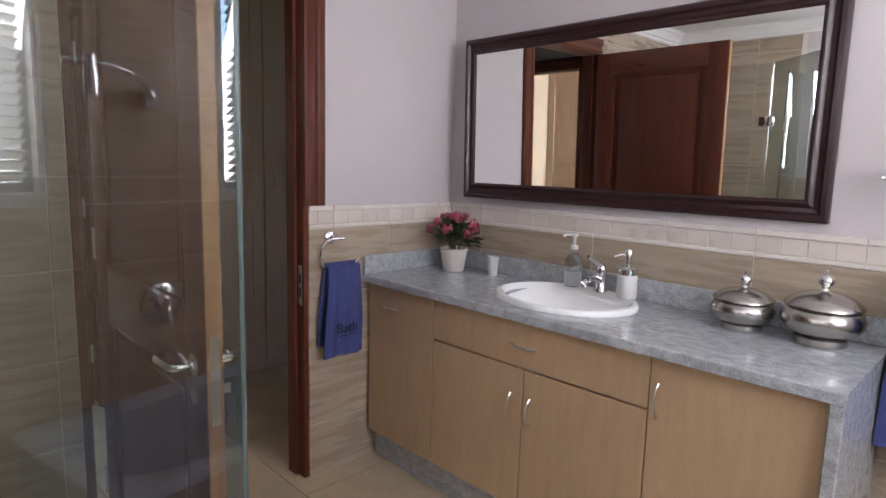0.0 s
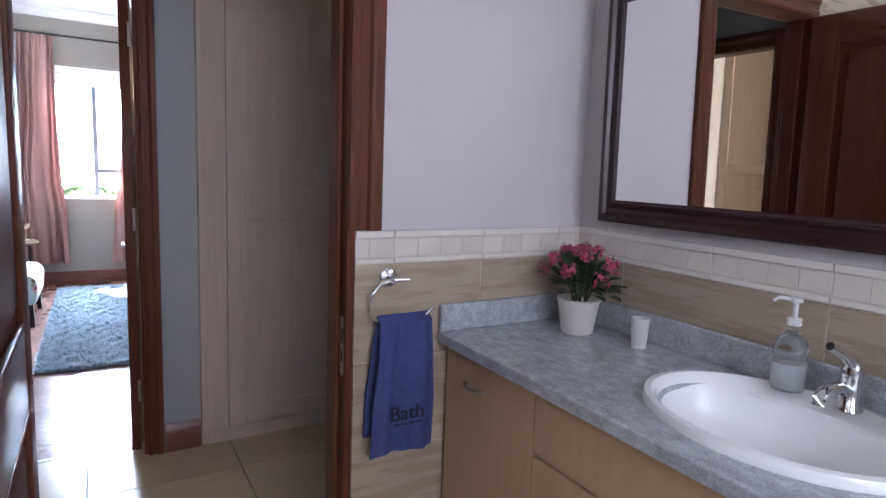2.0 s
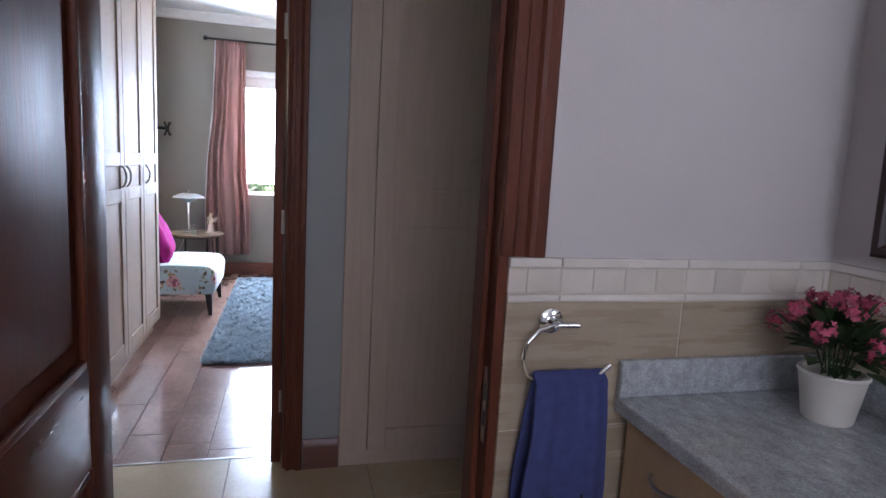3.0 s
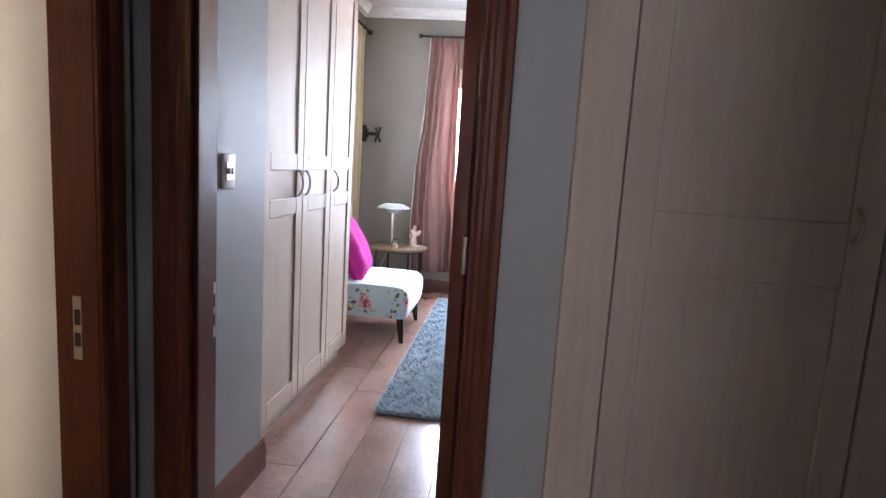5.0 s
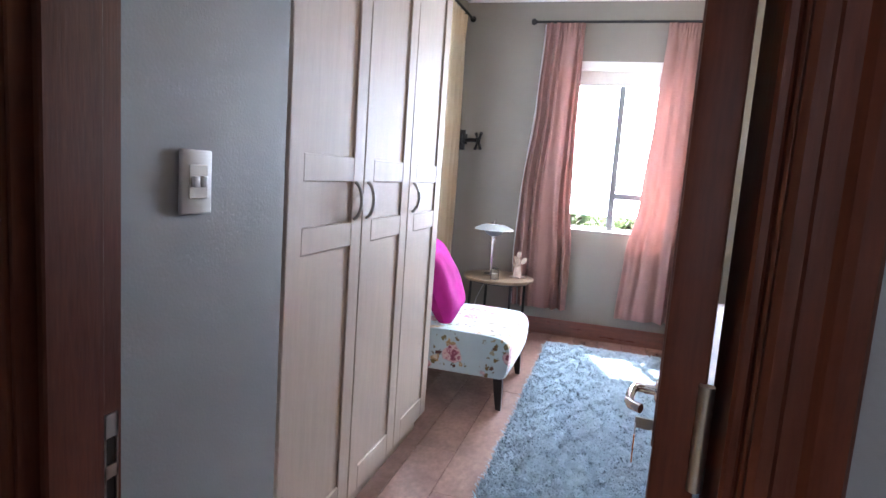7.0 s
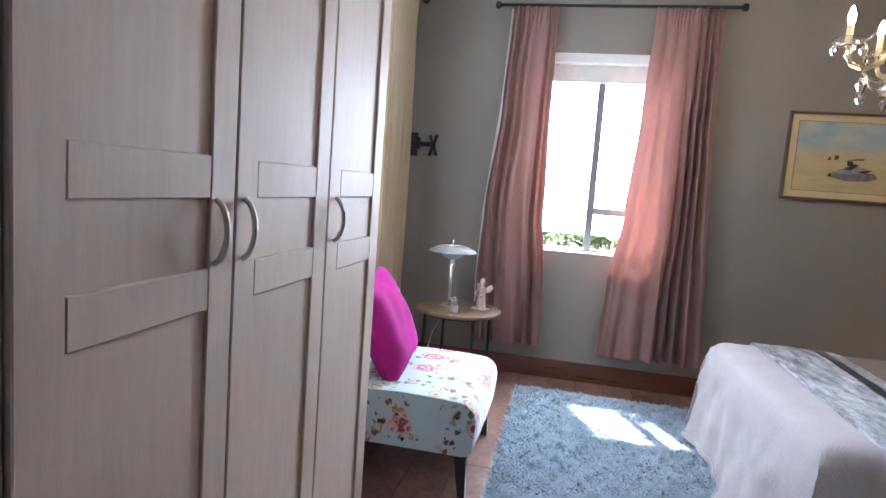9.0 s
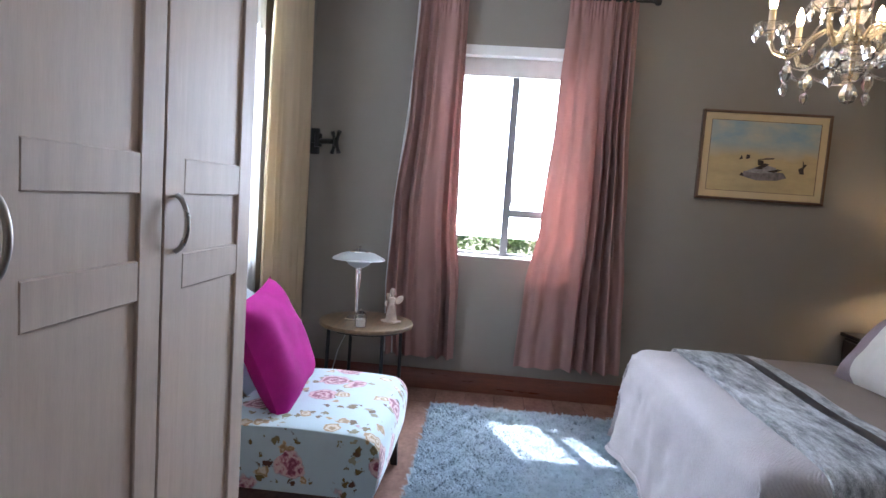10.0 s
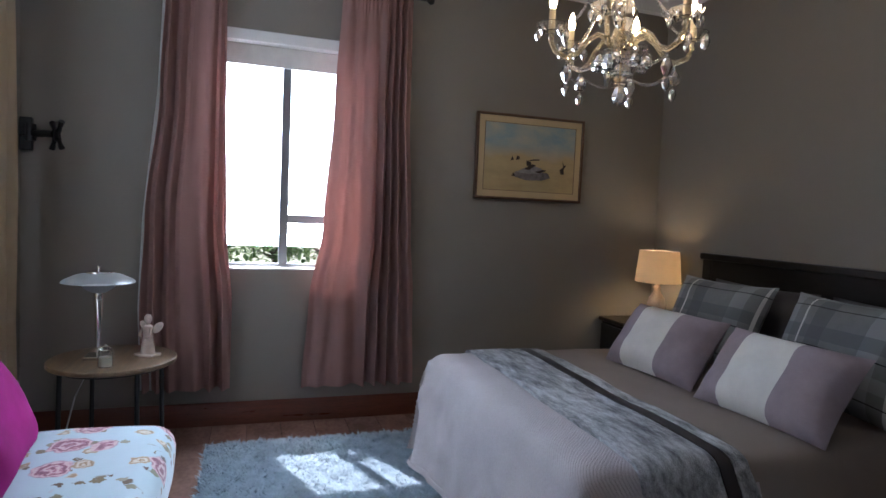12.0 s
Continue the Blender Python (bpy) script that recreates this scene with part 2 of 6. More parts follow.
def floral():
    """Pale duck-egg cloth printed with cream flowers, leaves and many-petalled roses."""
    m = mat("rose_print_cloth", (0.50, 0.63, 0.68), 0.75, vary=0.04, scale=8, bump=0.15, bump_scale=300, spec=0.25)
    nt = m.node_tree
    N, L = nt.nodes, nt.links
    b = N["Principled BSDF"]
    tc = N.new("ShaderNodeTexCoord")

    def op(kind, a, c=0.0, clamp=False):
        n = N.new("ShaderNodeMath")
        n.operation, n.use_clamp = kind, clamp
        for k, v in enumerate((a, c)):
            if isinstance(v, (int, float)):
                n.inputs[k].default_value = v
            else:
                L.new(v, n.inputs[k])
        return n.outputs[0]

    def warped(scale, amount, shift):
        mp = N.new("ShaderNodeMapping")
        mp.inputs["Location"].default_value = shift
        L.new(tc.outputs["Object"], mp.inputs["Vector"])
        w = N.new("ShaderNodeTexNoise")
        w.inputs["Scale"].default_value, w.inputs["Detail"].default_value = scale, 2
        L.new(mp.outputs[0], w.inputs["Vector"])
        ma = N.new("ShaderNodeVectorMath")
        ma.operation = "MULTIPLY_ADD"
        L.new(w.outputs["Color"], ma.inputs[0])
        ma.inputs[1].default_value = (amount,) * 3
        L.new(mp.outputs[0], ma.inputs[2])
        return ma.outputs[0]

    def cells(vec, scale):
        v = N.new("ShaderNodeTexVoronoi")
        v.inputs["Scale"].default_value = scale
        L.new(vec, v.inputs["Vector"])
        sep = N.new("ShaderNodeSeparateColor")
        L.new(v.outputs["Color"], sep.inputs[0])
        return v.outputs["Distance"], sep.outputs[0], sep.outputs[1]

    def inside(dist, cut, soft):
        return op("DIVIDE", op("SUBTRACT", cut, dist), soft, True)

    def ramp(fac, stops):
        rp = N.new("ShaderNodeValToRGB")
        els = rp.color_ramp.elements
        while len(els) < len(stops):
            els.new(0.5)
        for el, (p, c) in zip(els, stops):
            el.position, el.color = p, (*c, 1)
        L.new(fac, rp.inputs[0])
        return rp.outputs[0]

    def over(col, fac, top):
        mx = N.new("ShaderNodeMix")
        mx.data_type = "RGBA"
        L.new(fac, mx.inputs[0])
        L.new(col, mx.inputs[6])
        L.new(top, mx.inputs[7])
        return mx.outputs[2]

    col = b.inputs["Base Color"].links[0].from_socket
    rd, rk, rh = cells(warped(9, 0.06, (0.13, 0.05, 0.02)), 6.0)
    # leaves crowd round the roses, small and pointed
    ld, lk, lh = cells(warped(55, 0.035, (0.4, 0.1, 0.7)), 22.0)
    leaf = op("MULTIPLY", inside(ld, 0.46, 0.05), op("GREATER_THAN", lk, 0.55))
    leaf = op("MULTIPLY", leaf, op("MULTIPLY", inside(rd, 0.66, 0.04), op("GREATER_THAN", rk, 0.25)))
    col = over(col, leaf, ramp(lh, [(0.0, (0.09, 0.035, 0.03)), (0.45, (0.17, 0.12, 0.04)), (0.75, (0.22, 0.21, 0.12)), (1.0, (0.38, 0.36, 0.27))]))
    # cream flowers
    cd, ck, ch = cells(warped(24, 0.05, (0.9, 0.3, 0.2)), 11.0)
    rings = op("ADD", op("MULTIPLY", op("SINE", op("MULTIPLY", cd, 34.0)), 0.5), 0.5)
    col = over(col, op("MULTIPLY", inside(cd, 0.40, 0.04), op("GREATER_THAN", ck, 0.62)), ramp(rings, [(0.0, (0.34, 0.22, 0.11)), (0.5, (0.56, 0.45, 0.30)), (1.0, (0.66, 0.60, 0.50))]))
    # roses, petal within petal
    no = N.new("ShaderNodeTexNoise")
    no.inputs["Scale"].default_value, no.inputs["Detail"].default_value = 34, 3
    L.new(tc.outputs["Object"], no.inputs["Vector"])
    petal = op("ADD", op("MULTIPLY", op("SINE", op("ADD", op("MULTIPLY", rd, 38.0), op("MULTIPLY", no.outputs[0], 14.0))), 0.5), 0.5)
    rose_col = ramp(petal, [(0.0, (0.22, 0.05, 0.09)), (0.35, (0.40, 0.14, 0.20)), (0.7, (0.57, 0.30, 0.34)), (1.0, (0.67, 0.50, 0.50))])
    edge = op("ADD", rd, op("MULTIPLY", no.outputs[0], 0.16))
    col = over(col, op("MULTIPLY", inside(edge, 0.50, 0.04), op("GREATER_THAN", rk, 0.45)), rose_col)
    L.new(col, b.inputs["Base Color"])
    b.inputs["Sheen Weight"].default_value, b.inputs["Sheen Roughness"].default_value = 0.6, 0.4
    return m


def plaid():
    """Grey tartan, in the cloth's own x and z."""
    m = mat("grey_plaid", (0.20, 0.21, 0.21), 0.85, vary=0.08, scale=20, bump=0.25, bump_scale=260, spec=0.2)
    nt = m.node_tree
    N, L = nt.nodes, nt.links
    b = N["Principled BSDF"]
    col = b.inputs["Base Color"].links[0].from_socket
    uv = N.new("ShaderNodeUVMap")
    sep = N.new("ShaderNodeSeparateXYZ")
    L.new(uv.outputs[0], sep.inputs[0])
    for axis, lo, hi, c, f in ((0, 0.0, 0.18, (0.30, 0.32, 0.33), 0.6), (0, 0.42, 0.60, (0.10, 0.11, 0.12), 0.6), (1, 0.3, 0.46, (0.30, 0.32, 0.33), 0.5), (1, 0.72, 0.9, (0.11, 0.12, 0.13), 0.6), (0, 0.295, 0.32, (0.62, 0.62, 0.60), 0.85), (1, 0.62, 0.635, (0.02, 0.02, 0.022), 0.9), (1, 0.16, 0.175, (0.02, 0.02, 0.022), 0.8)):
        fr = N.new("ShaderNodeMath")
        fr.operation = "FRACT"
        sc = N.new("ShaderNodeMath")
        sc.operation = "MULTIPLY"
        sc.inputs[1].default_value = 1.35
        L.new(sep.outputs[axis], sc.inputs[0])
        L.new(sc.outputs[0], fr.inputs[0])
        cmp_node = N.new("ShaderNodeMath")
        cmp_node.operation = "COMPARE"
        cmp_node.inputs[1].default_value, cmp_node.inputs[2].default_value = (lo + hi) / 2, (hi - lo) / 2
        L.new(fr.outputs[0], cmp_node.inputs[0])
        fm = N.new("ShaderNodeMath")
        fm.operation = "MULTIPLY"
        fm.inputs[1].default_value = f
        L.new(cmp_node.outputs[0], fm.inputs[0])
        mx = N.new("ShaderNodeMix")
        mx.data_type = "RGBA"
        mx.inputs[7].default_value = (*c, 1)
        L.new(fm.outputs[0], mx.inputs[0])
        L.new(col, mx.inputs[6])
        col = mx.outputs[2]
    L.new(col, b.inputs["Base Color"])
    return m


def ribbed(m, scale, strength):
    """Adds fine slanting ribs to a cloth's relief."""
    nt = m.node_tree
    N, L = nt.nodes, nt.links
    b = N["Principled BSDF"]
    tc, wv, bu = N.new("ShaderNodeTexCoord"), N.new("ShaderNodeTexWave"), N.new("ShaderNodeBump")
    wv.bands_direction = "DIAGONAL"
    wv.inputs["Scale"].default_value, wv.inputs["Distortion"].default_value, wv.inputs["Detail"].default_value, wv.inputs["Detail Scale"].default_value = scale, 2.5, 2, 6
    bu.inputs["Strength"].default_value, bu.inputs["Distance"].default_value = strength, 0.003
    L.new(tc.outputs["Object"], wv.inputs["Vector"])
    L.new(wv.outputs["Fac"], bu.inputs["Height"])
    L.new(b.inputs["Normal"].links[0].from_socket, bu.inputs["Normal"])
    L.new(bu.outputs[0], b.inputs["Normal"])


ribbed(COVERLET, 48, 0.8)
FLORAL, PLAID = floral(), plaid()


# ---- building blocks ----
def thing(name, at, label, category, group="", kind=""):
    e = new(name)
    e.location, e.empty_display_size = at, 0.05
    return tagged(e, label, category, group, kind)


def part(name, bm, material, parent=None, label="", smooth=False):
    """Links a bmesh in world coordinates as one mesh object under its thing or part."""
    root = parent
    while root is not None and root.parent is not None:
        root = root.parent
    if root is not None:
        bm.transform(Matrix.Translation(-Vector(root.location)))
    me = bpy.data.meshes.new(name)
    bm.normal_update()
    bm.to_mesh(me)
    bm.free()
    if smooth:
        me.polygons.foreach_set("use_smooth", [True] * len(me.polygons))
        me.set_sharp_from_angle(angle=radians(40))
    me.materials.append(material)
    ob = new(name, me)
    ob.parent = parent
    if label:
        ob["label"] = label
    return ob


def structure(name, bm, material, smooth=False):
    return tagged(part(name, bm, material, None, "", smooth), kind="structure")


def box_bm(lo, hi, bevel=0.0, seg=2, bm=None):
    b = bmesh.new()
    r = bmesh.ops.create_cube(b, size=1)
    bmesh.ops.scale(b, vec=[h - l for l, h in zip(lo, hi)], verts=b.verts)
    bmesh.ops.translate(b, vec=[(h + l) / 2 for l, h in zip(lo, hi)], verts=b.verts)
    if bevel:
        bmesh.ops.bevel(b, geom=b.edges[:], offset=bevel, segments=seg, profile=0.5, affect="EDGES")
    return join_bm(bm, b) if bm is not None else b


def join_bm(a, b):
    me = bpy.data.meshes.new("joined")
    b.to_mesh(me)
    b.free()
    a.from_mesh(me)
    bpy.data.meshes.remove(me)
    return a


def box(name, lo, hi, material, parent=None, bevel=0.003, label="", seg=1):
    return part(name, box_bm(lo, hi, bevel, seg), material, parent, label, smooth=seg > 2)


def lathe_bm(profile, at=(0, 0, 0), n=32, m=None):
    """Turns a profile of (radius, height) about the upright axis."""
    b = bmesh.new()
    rings = []
    for r, z in profile:
        rings.append([b.verts.new((r * math.cos(2 * math.pi * i / n), r * math.sin(2 * math.pi * i / n), z)) for i in range(n)] if r > 1e-5 else [b.verts.new((0, 0, z))])
    for p, q in zip(rings, rings[1:]):
        for i in range(n):
            j = (i + 1) % n
            vs = ([p[i], p[j]] if len(p) > 1 else [p[0]]) + ([q[j], q[i]] if len(q) > 1 else [q[0]])
            if len(vs) > 2:
                b.faces.new(vs)
    if m is not None:
        b.transform(m)
    b.transform(Matrix.Translation(at))
    return b


def tube_bm(points, radius, n=10, closed=False, taper=None):
    """A round bar along points."""
    b = bmesh.new()
    P = [Vector(p) for p in points]
    rings, up = [], Vector((0.13, 0.31, 0.94)).normalized()
    for i, p in enumerate(P):
        a = P[i - 1] if i or closed else P[i]
        c = P[(i + 1) % len(P)] if i < len(P) - 1 or closed else P[i]
        d = (c - a).normalized()
        s = d.cross(up)
        s = s.normalized() if s.length > 1e-4 else d.orthogonal().normalized()
        u = s.cross(d).normalized()
        r = radius if taper is None else radius * taper[i]
        rings.append([b.verts.new(p + r * (math.cos(2 * math.pi * k / n) * s + math.sin(2 * math.pi * k / n) * u)) for k in range(n)])
    pairs = list(zip(rings, rings[1:])) + ([(rings[-1], rings[0])] if closed else [])
    for p, q in pairs:
        for k in range(n):
            b.faces.new((p[k], p[(k + 1) % n], q[(k + 1) % n], q[k]))
    if not closed:
        b.faces.new(rings[0][::-1])
        b.faces.new(rings[-1])
    bmesh.ops.recalc_face_normals(b, faces=b.faces)
    return b


def arc(c, r, a0, a1, n, plane="xz"):
    i, j = "xyz".index(plane[0]), "xyz".index(plane[1])
    out = []
    for k in range(n + 1):
        a = radians(a0 + (a1 - a0) * k / n)
        p = list(c)
        p[i] += r * math.cos(a)
        p[j] += r * math.sin(a)
        out.append(p)
    return out


def sheet_bm(f, nu, nv, thick=0.0, closed_u=False):
    """A surface from f(u, v), u and v from 0 to 1, given a thickness along its normals; carries u, v."""
    b = bmesh.new()
    uv = b.loops.layers.uv.new("UVMap")
    g = [[b.verts.new(f(i / nu, j / nv)) for j in range(nv + 1)] for i in range(nu + (0 if closed_u else 1))]
    for i in range(nu):
        for j in range(nv):
            k = (i + 1) % len(g)
            fa = b.faces.new((g[i][j], g[k][j], g[k][j + 1], g[i][j + 1]))
            for lp, (a, c) in zip(fa.loops, ((i, j), (i + 1, j), (i + 1, j + 1), (i, j + 1))):
                lp[uv].uv = (a / nu, c / nv)
    if thick:
        bmesh.ops.recalc_face_normals(b, faces=b.faces)
        b.normal_update()
        rim = [e.verts[:] for e in b.edges if e.is_boundary]
        under = {v: b.verts.new(v.co - v.normal * thick) for v in b.verts[:]}
        for fa in b.faces[:]:
            fb = b.faces.new([under[v] for v in reversed(fa.verts)])
            for lp, src in zip(fb.loops, list(reversed(fa.loops))):
                lp[uv].uv = src[uv].uv
        for p, q in rim:
            b.faces.new((p, q, under[q], under[p]))
    bmesh.ops.recalc_face_normals(b, faces=b.faces)
    return b


def wall_bm(axis, a0, a1, u0, u1, z0, z1, openings=()):
    """A wall between a0 and a1 across its axis, with openings (u0, u1, z0, z1) through it."""
    us = sorted({u0, u1, *[o[0] for o in openings], *[o[1] for o in openings]})
    zs = sorted({z0, z1, *[o[2] for o in openings], *[o[3] for o in openings]})
    solid = lambda i, j: 0 <= i < len(us) - 1 and 0 <= j < len(zs) - 1 and not any(o[0] < (us[i] + us[i + 1]) / 2 < o[1] and o[2] < (zs[j] + zs[j + 1]) / 2 < o[3] for o in openings)
    b = bmesh.new()
    at = (lambda a, u, z: (a, u, z)) if axis == "x" else (lambda a, u, z: (u, a, z))
    quad = lambda *ps: b.faces.new([b.verts.new(at(*p)) for p in ps])
    for i in range(len(us) - 1):
        for j in range(len(zs) - 1):
            if not solid(i, j):
                continue
            p, q, r, s = us[i], us[i + 1], zs[j], zs[j + 1]
            for a in (a0, a1):
                quad((a, p, r), (a, q, r), (a, q, s), (a, p, s))
            for di, dj, e in ((-1, 0, ((p, r), (p, s))), (1, 0, ((q, r), (q, s))), (0, -1, ((p, r), (q, r))), (0, 1, ((p, s), (q, s)))):
                if not solid(i + di, j + dj):
                    quad((a0, *e[0]), (a0, *e[1]), (a1, *e[1]), (a1, *e[0]))
    bmesh.ops.remove_doubles(b, verts=b.verts, dist=1e-5)
    bmesh.ops.recalc_face_normals(b, faces=b.faces)
    return b


def strip_bm(profile, p, q, inward):
    """A moulding: profile of (out, up) points swept level from p to q, out along inward."""
    b = bmesh.new()
    w = Vector(inward)
    ends = [[b.verts.new(Vector(e) + w * o + Vector((0, 0, h))) for o, h in profile] for e in (p, q)]
    n = len(profile)
    for k in range(n):
        b.faces.new((ends[0][k], ends[0][(k + 1) % n], ends[1][(k + 1) % n], ends[1][k]))
    b.faces.new(ends[0][::-1])
    b.faces.new(ends[1])
    bmesh.ops.recalc_face_normals(b, faces=b.faces)
    return b


def cushion_bm(w, h, t, m, n=18, pinch=0.12, seed=0):
    """A stuffed cushion: w wide, h high, t thick, with drawn-out corners and a few creases."""
    b = bmesh.new()
    uv = b.loops.layers.uv.new("UVMap")
    for side in (1, -1):
        g = []
        for i in range(n + 1):
            row = []
            for j in range(n + 1):
                u, v = 2 * i / n - 1, 2 * j / n - 1
                sx = 1 - pinch * (1 - abs(u) ** 2) * v * v * 0.0 - pinch * 0.5 * (1 - v * v)
                sz = 1 - pinch * 0.5 * (1 - u * u)
                bulge = max(0.0, (1 - u ** 4) * (1 - v ** 4)) ** 0.62
                crease = 0.05 * noise.noise(Vector((u * 2.3 + seed, v * 2.1, seed + side)))
                row.append(b.verts.new((u * w / 2 * sx, side * t / 2 * bulge * (1 + crease * 3), v * h / 2 * sz)))
            g.append(row)
        for i in range(n):
            for j in range(n):
                vs = (g[i][j], g[i + 1][j], g[i + 1][j + 1], g[i][j + 1])
                fa = b.faces.new(vs)
                for lp, (a, c) in zip(fa.loops, ((i, j), (i + 1, j), (i + 1, j + 1), (i, j + 1))):
                    lp[uv].uv = (a / n, c / n)
    bmesh.ops.remove_doubles(b, verts=b.verts, dist=1e-4)
    bmesh.ops.recalc_face_normals(b, faces=b.faces)
    b.transform(m)
    return b


# ---- the rooms ----
CEIL = 2.86
BATH_CEIL = 2.37
WIN_A, WIN_B = (-0.87, -0.41, 1.26, 2.02), (0.22, 0.78, 1.26, 2.02)
structure("ground", box_bm((-900, -900, -0.6), (900, 900, -0.45)), EARTH)
structure("floor_slab", box_bm((-8.07, -1.95, -0.2), (1.8, 3.6, -0.012)), FLOOR_GROUT)

# west wall of the bathroom, with the doorway to the hall
wall_bath_west = structure("wall_bath_west", wall_bm("x", -2.0, -1.892, -0.9, 2.45, 0, CEIL, [(0.55, 1.40, -0.1, 2.10)]), PLASTER_BATH)
wall_bath_north = structure("wall_bath_north", wall_bm("y", 2.242, 2.40, -1.892, 1.75, 0, CEIL), PLASTER_BATH)
structure("wall_bath_east", wall_bm("x", 1.6, 1.75, -0.9, 2.242, 0, CEIL, [(0.25, 1.55, 1.2, 2.3)]), PLASTER_BATH)
wall_bath_south = structure("wall_bath_south", wall_bm("y", -0.9, -0.762, -1.892, 1.6, 0, CEIL, [WIN_A, WIN_B]), PLASTER_BATH)
# hall
structure("wall_hall_west", wall_bm("x", -3.425, -3.28, 0.0, 3.55, 0, CEIL, [(0.135, 0.975, -0.1, 2.10)]), PLASTER_HALL)
structure("wall_hall_east_lining", wall_bm("x", -2.006, -2.0, -0.02, 2.45, 0, CEIL, [(0.55, 1.40, -0.1, 2.10)]), PLASTER_HALL)
structure("wall_hall_south", wall_bm("y", -0.12, -0.01, -3.28, -2.0, 0, CEIL, [(-3.155, -2.35, -0.1, 2.10)]), PLASTER_HALL)
structure("wall_hall_north", wall_bm("y", 2.5, 2.65, -3.28, -2.0, 0, CEIL), PLASTER_HALL)
# dressing room beyond the hall
structure("wall_dressing", wall_bm("y", -1.95, -1.85, -3.6, -1.0, 0, CEIL), PLASTER_HALL)
structure("wall_dressing_west", wall_bm("x", -3.5, -3.425, -1.85, -0.01, 0, CEIL), PLASTER_HALL)
structure("wall_dressing_east", wall_bm("x", -1.3, -1.2, -1.85, -0.9, 0, CEIL, [(-1.7, -1.0, 1.1, 2.1)]), PLASTER_HALL)
# bedroom
structure("wall_switch", wall_bm("y", -0.16, 0.05, -4.03, -3.425, 0, CEIL), PLASTER_PASSAGE)
structure("wall_bed_south", wall_bm("y", -0.78, -0.56, -8.0, -4.1, 0, CEIL, [(-6.95, -5.75, 0.9, 2.3)]), PLASTER_BED)
structure("wall_bed_west", wall_bm("x", -8.04, -7.82, -0.56, 3.55, 0, CEIL, [(0.39, 1.21, 0.92, 2.30)]), PLASTER_BED)
structure("wall_bed_north", wall_bm("y", 3.40, 3.55, -7.82, -3.425, 0, CEIL), PLASTER_BED)
structure("ceiling", box_bm((-8.04, -1.95, CEIL), (1.75, 3.55, CEIL + 0.12)), CEILING)
structure("ceiling_bathroom", box_bm((-1.891, -0.761, BATH_CEIL), (1.599, 2.241, BATH_CEIL + 0.05)), CEILING)
# eaves added out of view; the west one's depth trims the sun patch
structure("unseen_eaves", box_bm((-8.53, -1.35, 2.66), (-8.04, 4.2, 2.80)), BRICK_OUT)
structure("unseen_eaves", box_bm((-8.62, -1.45, 2.661), (1.9, -0.92, 2.801)), BRICK_OUT)
structure("wall_outer_west", wall_bm("x", -8.08, -8.041, -0.9, 3.7, -0.5, 2.66, [(0.39, 1.21, 0.92, 2.30)]), BRICK_OUT)

COVE = [(0, 0), (0.012, 0), (0.016, 0.018), (0.03, 0.022), (0.042, 0.045), (0.065, 0.066), (0.078, 0.072), (0.08, 0.086), (0.094, 0.092), (0, 0.092)]
for p, q, w in (((-7.82, -0.56, 0), (-7.82, 3.4, 0), (1, 0, 0)), ((-7.82, 3.4, 0), (-3.425, 3.4, 0), (0, -1, 0)), ((-7.82, -0.56, 0), (-5.55, -0.56, 0), (0, 1, 0)), ((-3.425, 0.06, 0), (-3.425, 3.4, 0), (-1, 0, 0)), ((-4.03, 0.05, 0), (-3.425, 0.05, 0), (0, 1, 0)),
                ((-1.892, -0.762, 0), (-1.892, 2.242, 0), (1, 0, 0)), ((-1.892, 2.242, 0), (1.6, 2.242, 0), (0, -1, 0)), ((1.6, -0.762, 0), (1.6, 2.242, 0), (-1, 0, 0)), ((-1.892, -0.762, 0), (1.6, -0.762, 0), (0, 1, 0)),
                ((-2.006, -0.01, 0), (-2.006, 2.5, 0), (-1, 0, 0)), ((-3.28, -0.01, 0), (-3.28, 1.2, 0), (1, 0, 0)), ((-3.28, -0.01, 0), (-2.006, -0.01, 0), (0, 1, 0))):
    top = BATH_CEIL if p[0] > -1.9 and q[0] > -1.9 else CEIL
    up = Vector((0, 0, top - 0.0925))
    structure("cornice", strip_bm(COVE, Vector(p) + up, Vector(q) + up, w), CEILING, smooth=True)

SKIRT = [(0, 0), (0.02, 0), (0.02, 0.085), (0.017, 0.092), (0.017, 0.104), (0.012, 0.112), (0.010, 0.125), (0.004, 0.134), (0, 0.134)]
for p, q, w in (((-7.82, -0.56, 0), (-7.82, 3.4, 0), (1, 0, 0)), ((-7.80, 3.4, 0), (-3.425, 3.4, 0), (0, -1, 0)), ((-7.80, -0.56, 0), (-5.56, -0.56, 0), (0, 1, 0)), ((-4.045, 0.05, 0), (-3.44, 0.05, 0), (0, 1, 0)),
                ((-3.28, 1.02, 0), (-3.28, 1.176, 0), (1, 0, 0)), ((-2.006, 1.485, 0), (-2.006, 2.5, 0), (-1, 0, 0)), ((-3.26, 2.5, 0), (-2.026, 2.5, 0), (0, -1, 0))):
    structure("baseboard", strip_bm(SKIRT, p, q, w), MAHOGANY_H, smooth=True)


# ---- doors and their frames ----
CASE = [(0, 0), (0.014, 0), (0.018, 0.008), (0.018, 0.022), (0.013, 0.028), (0.013, 0.05), (0.020, 0.058), (0.024, 0.068), (0.024, 0.088), (0.018, 0.095), (0, 0.095)]


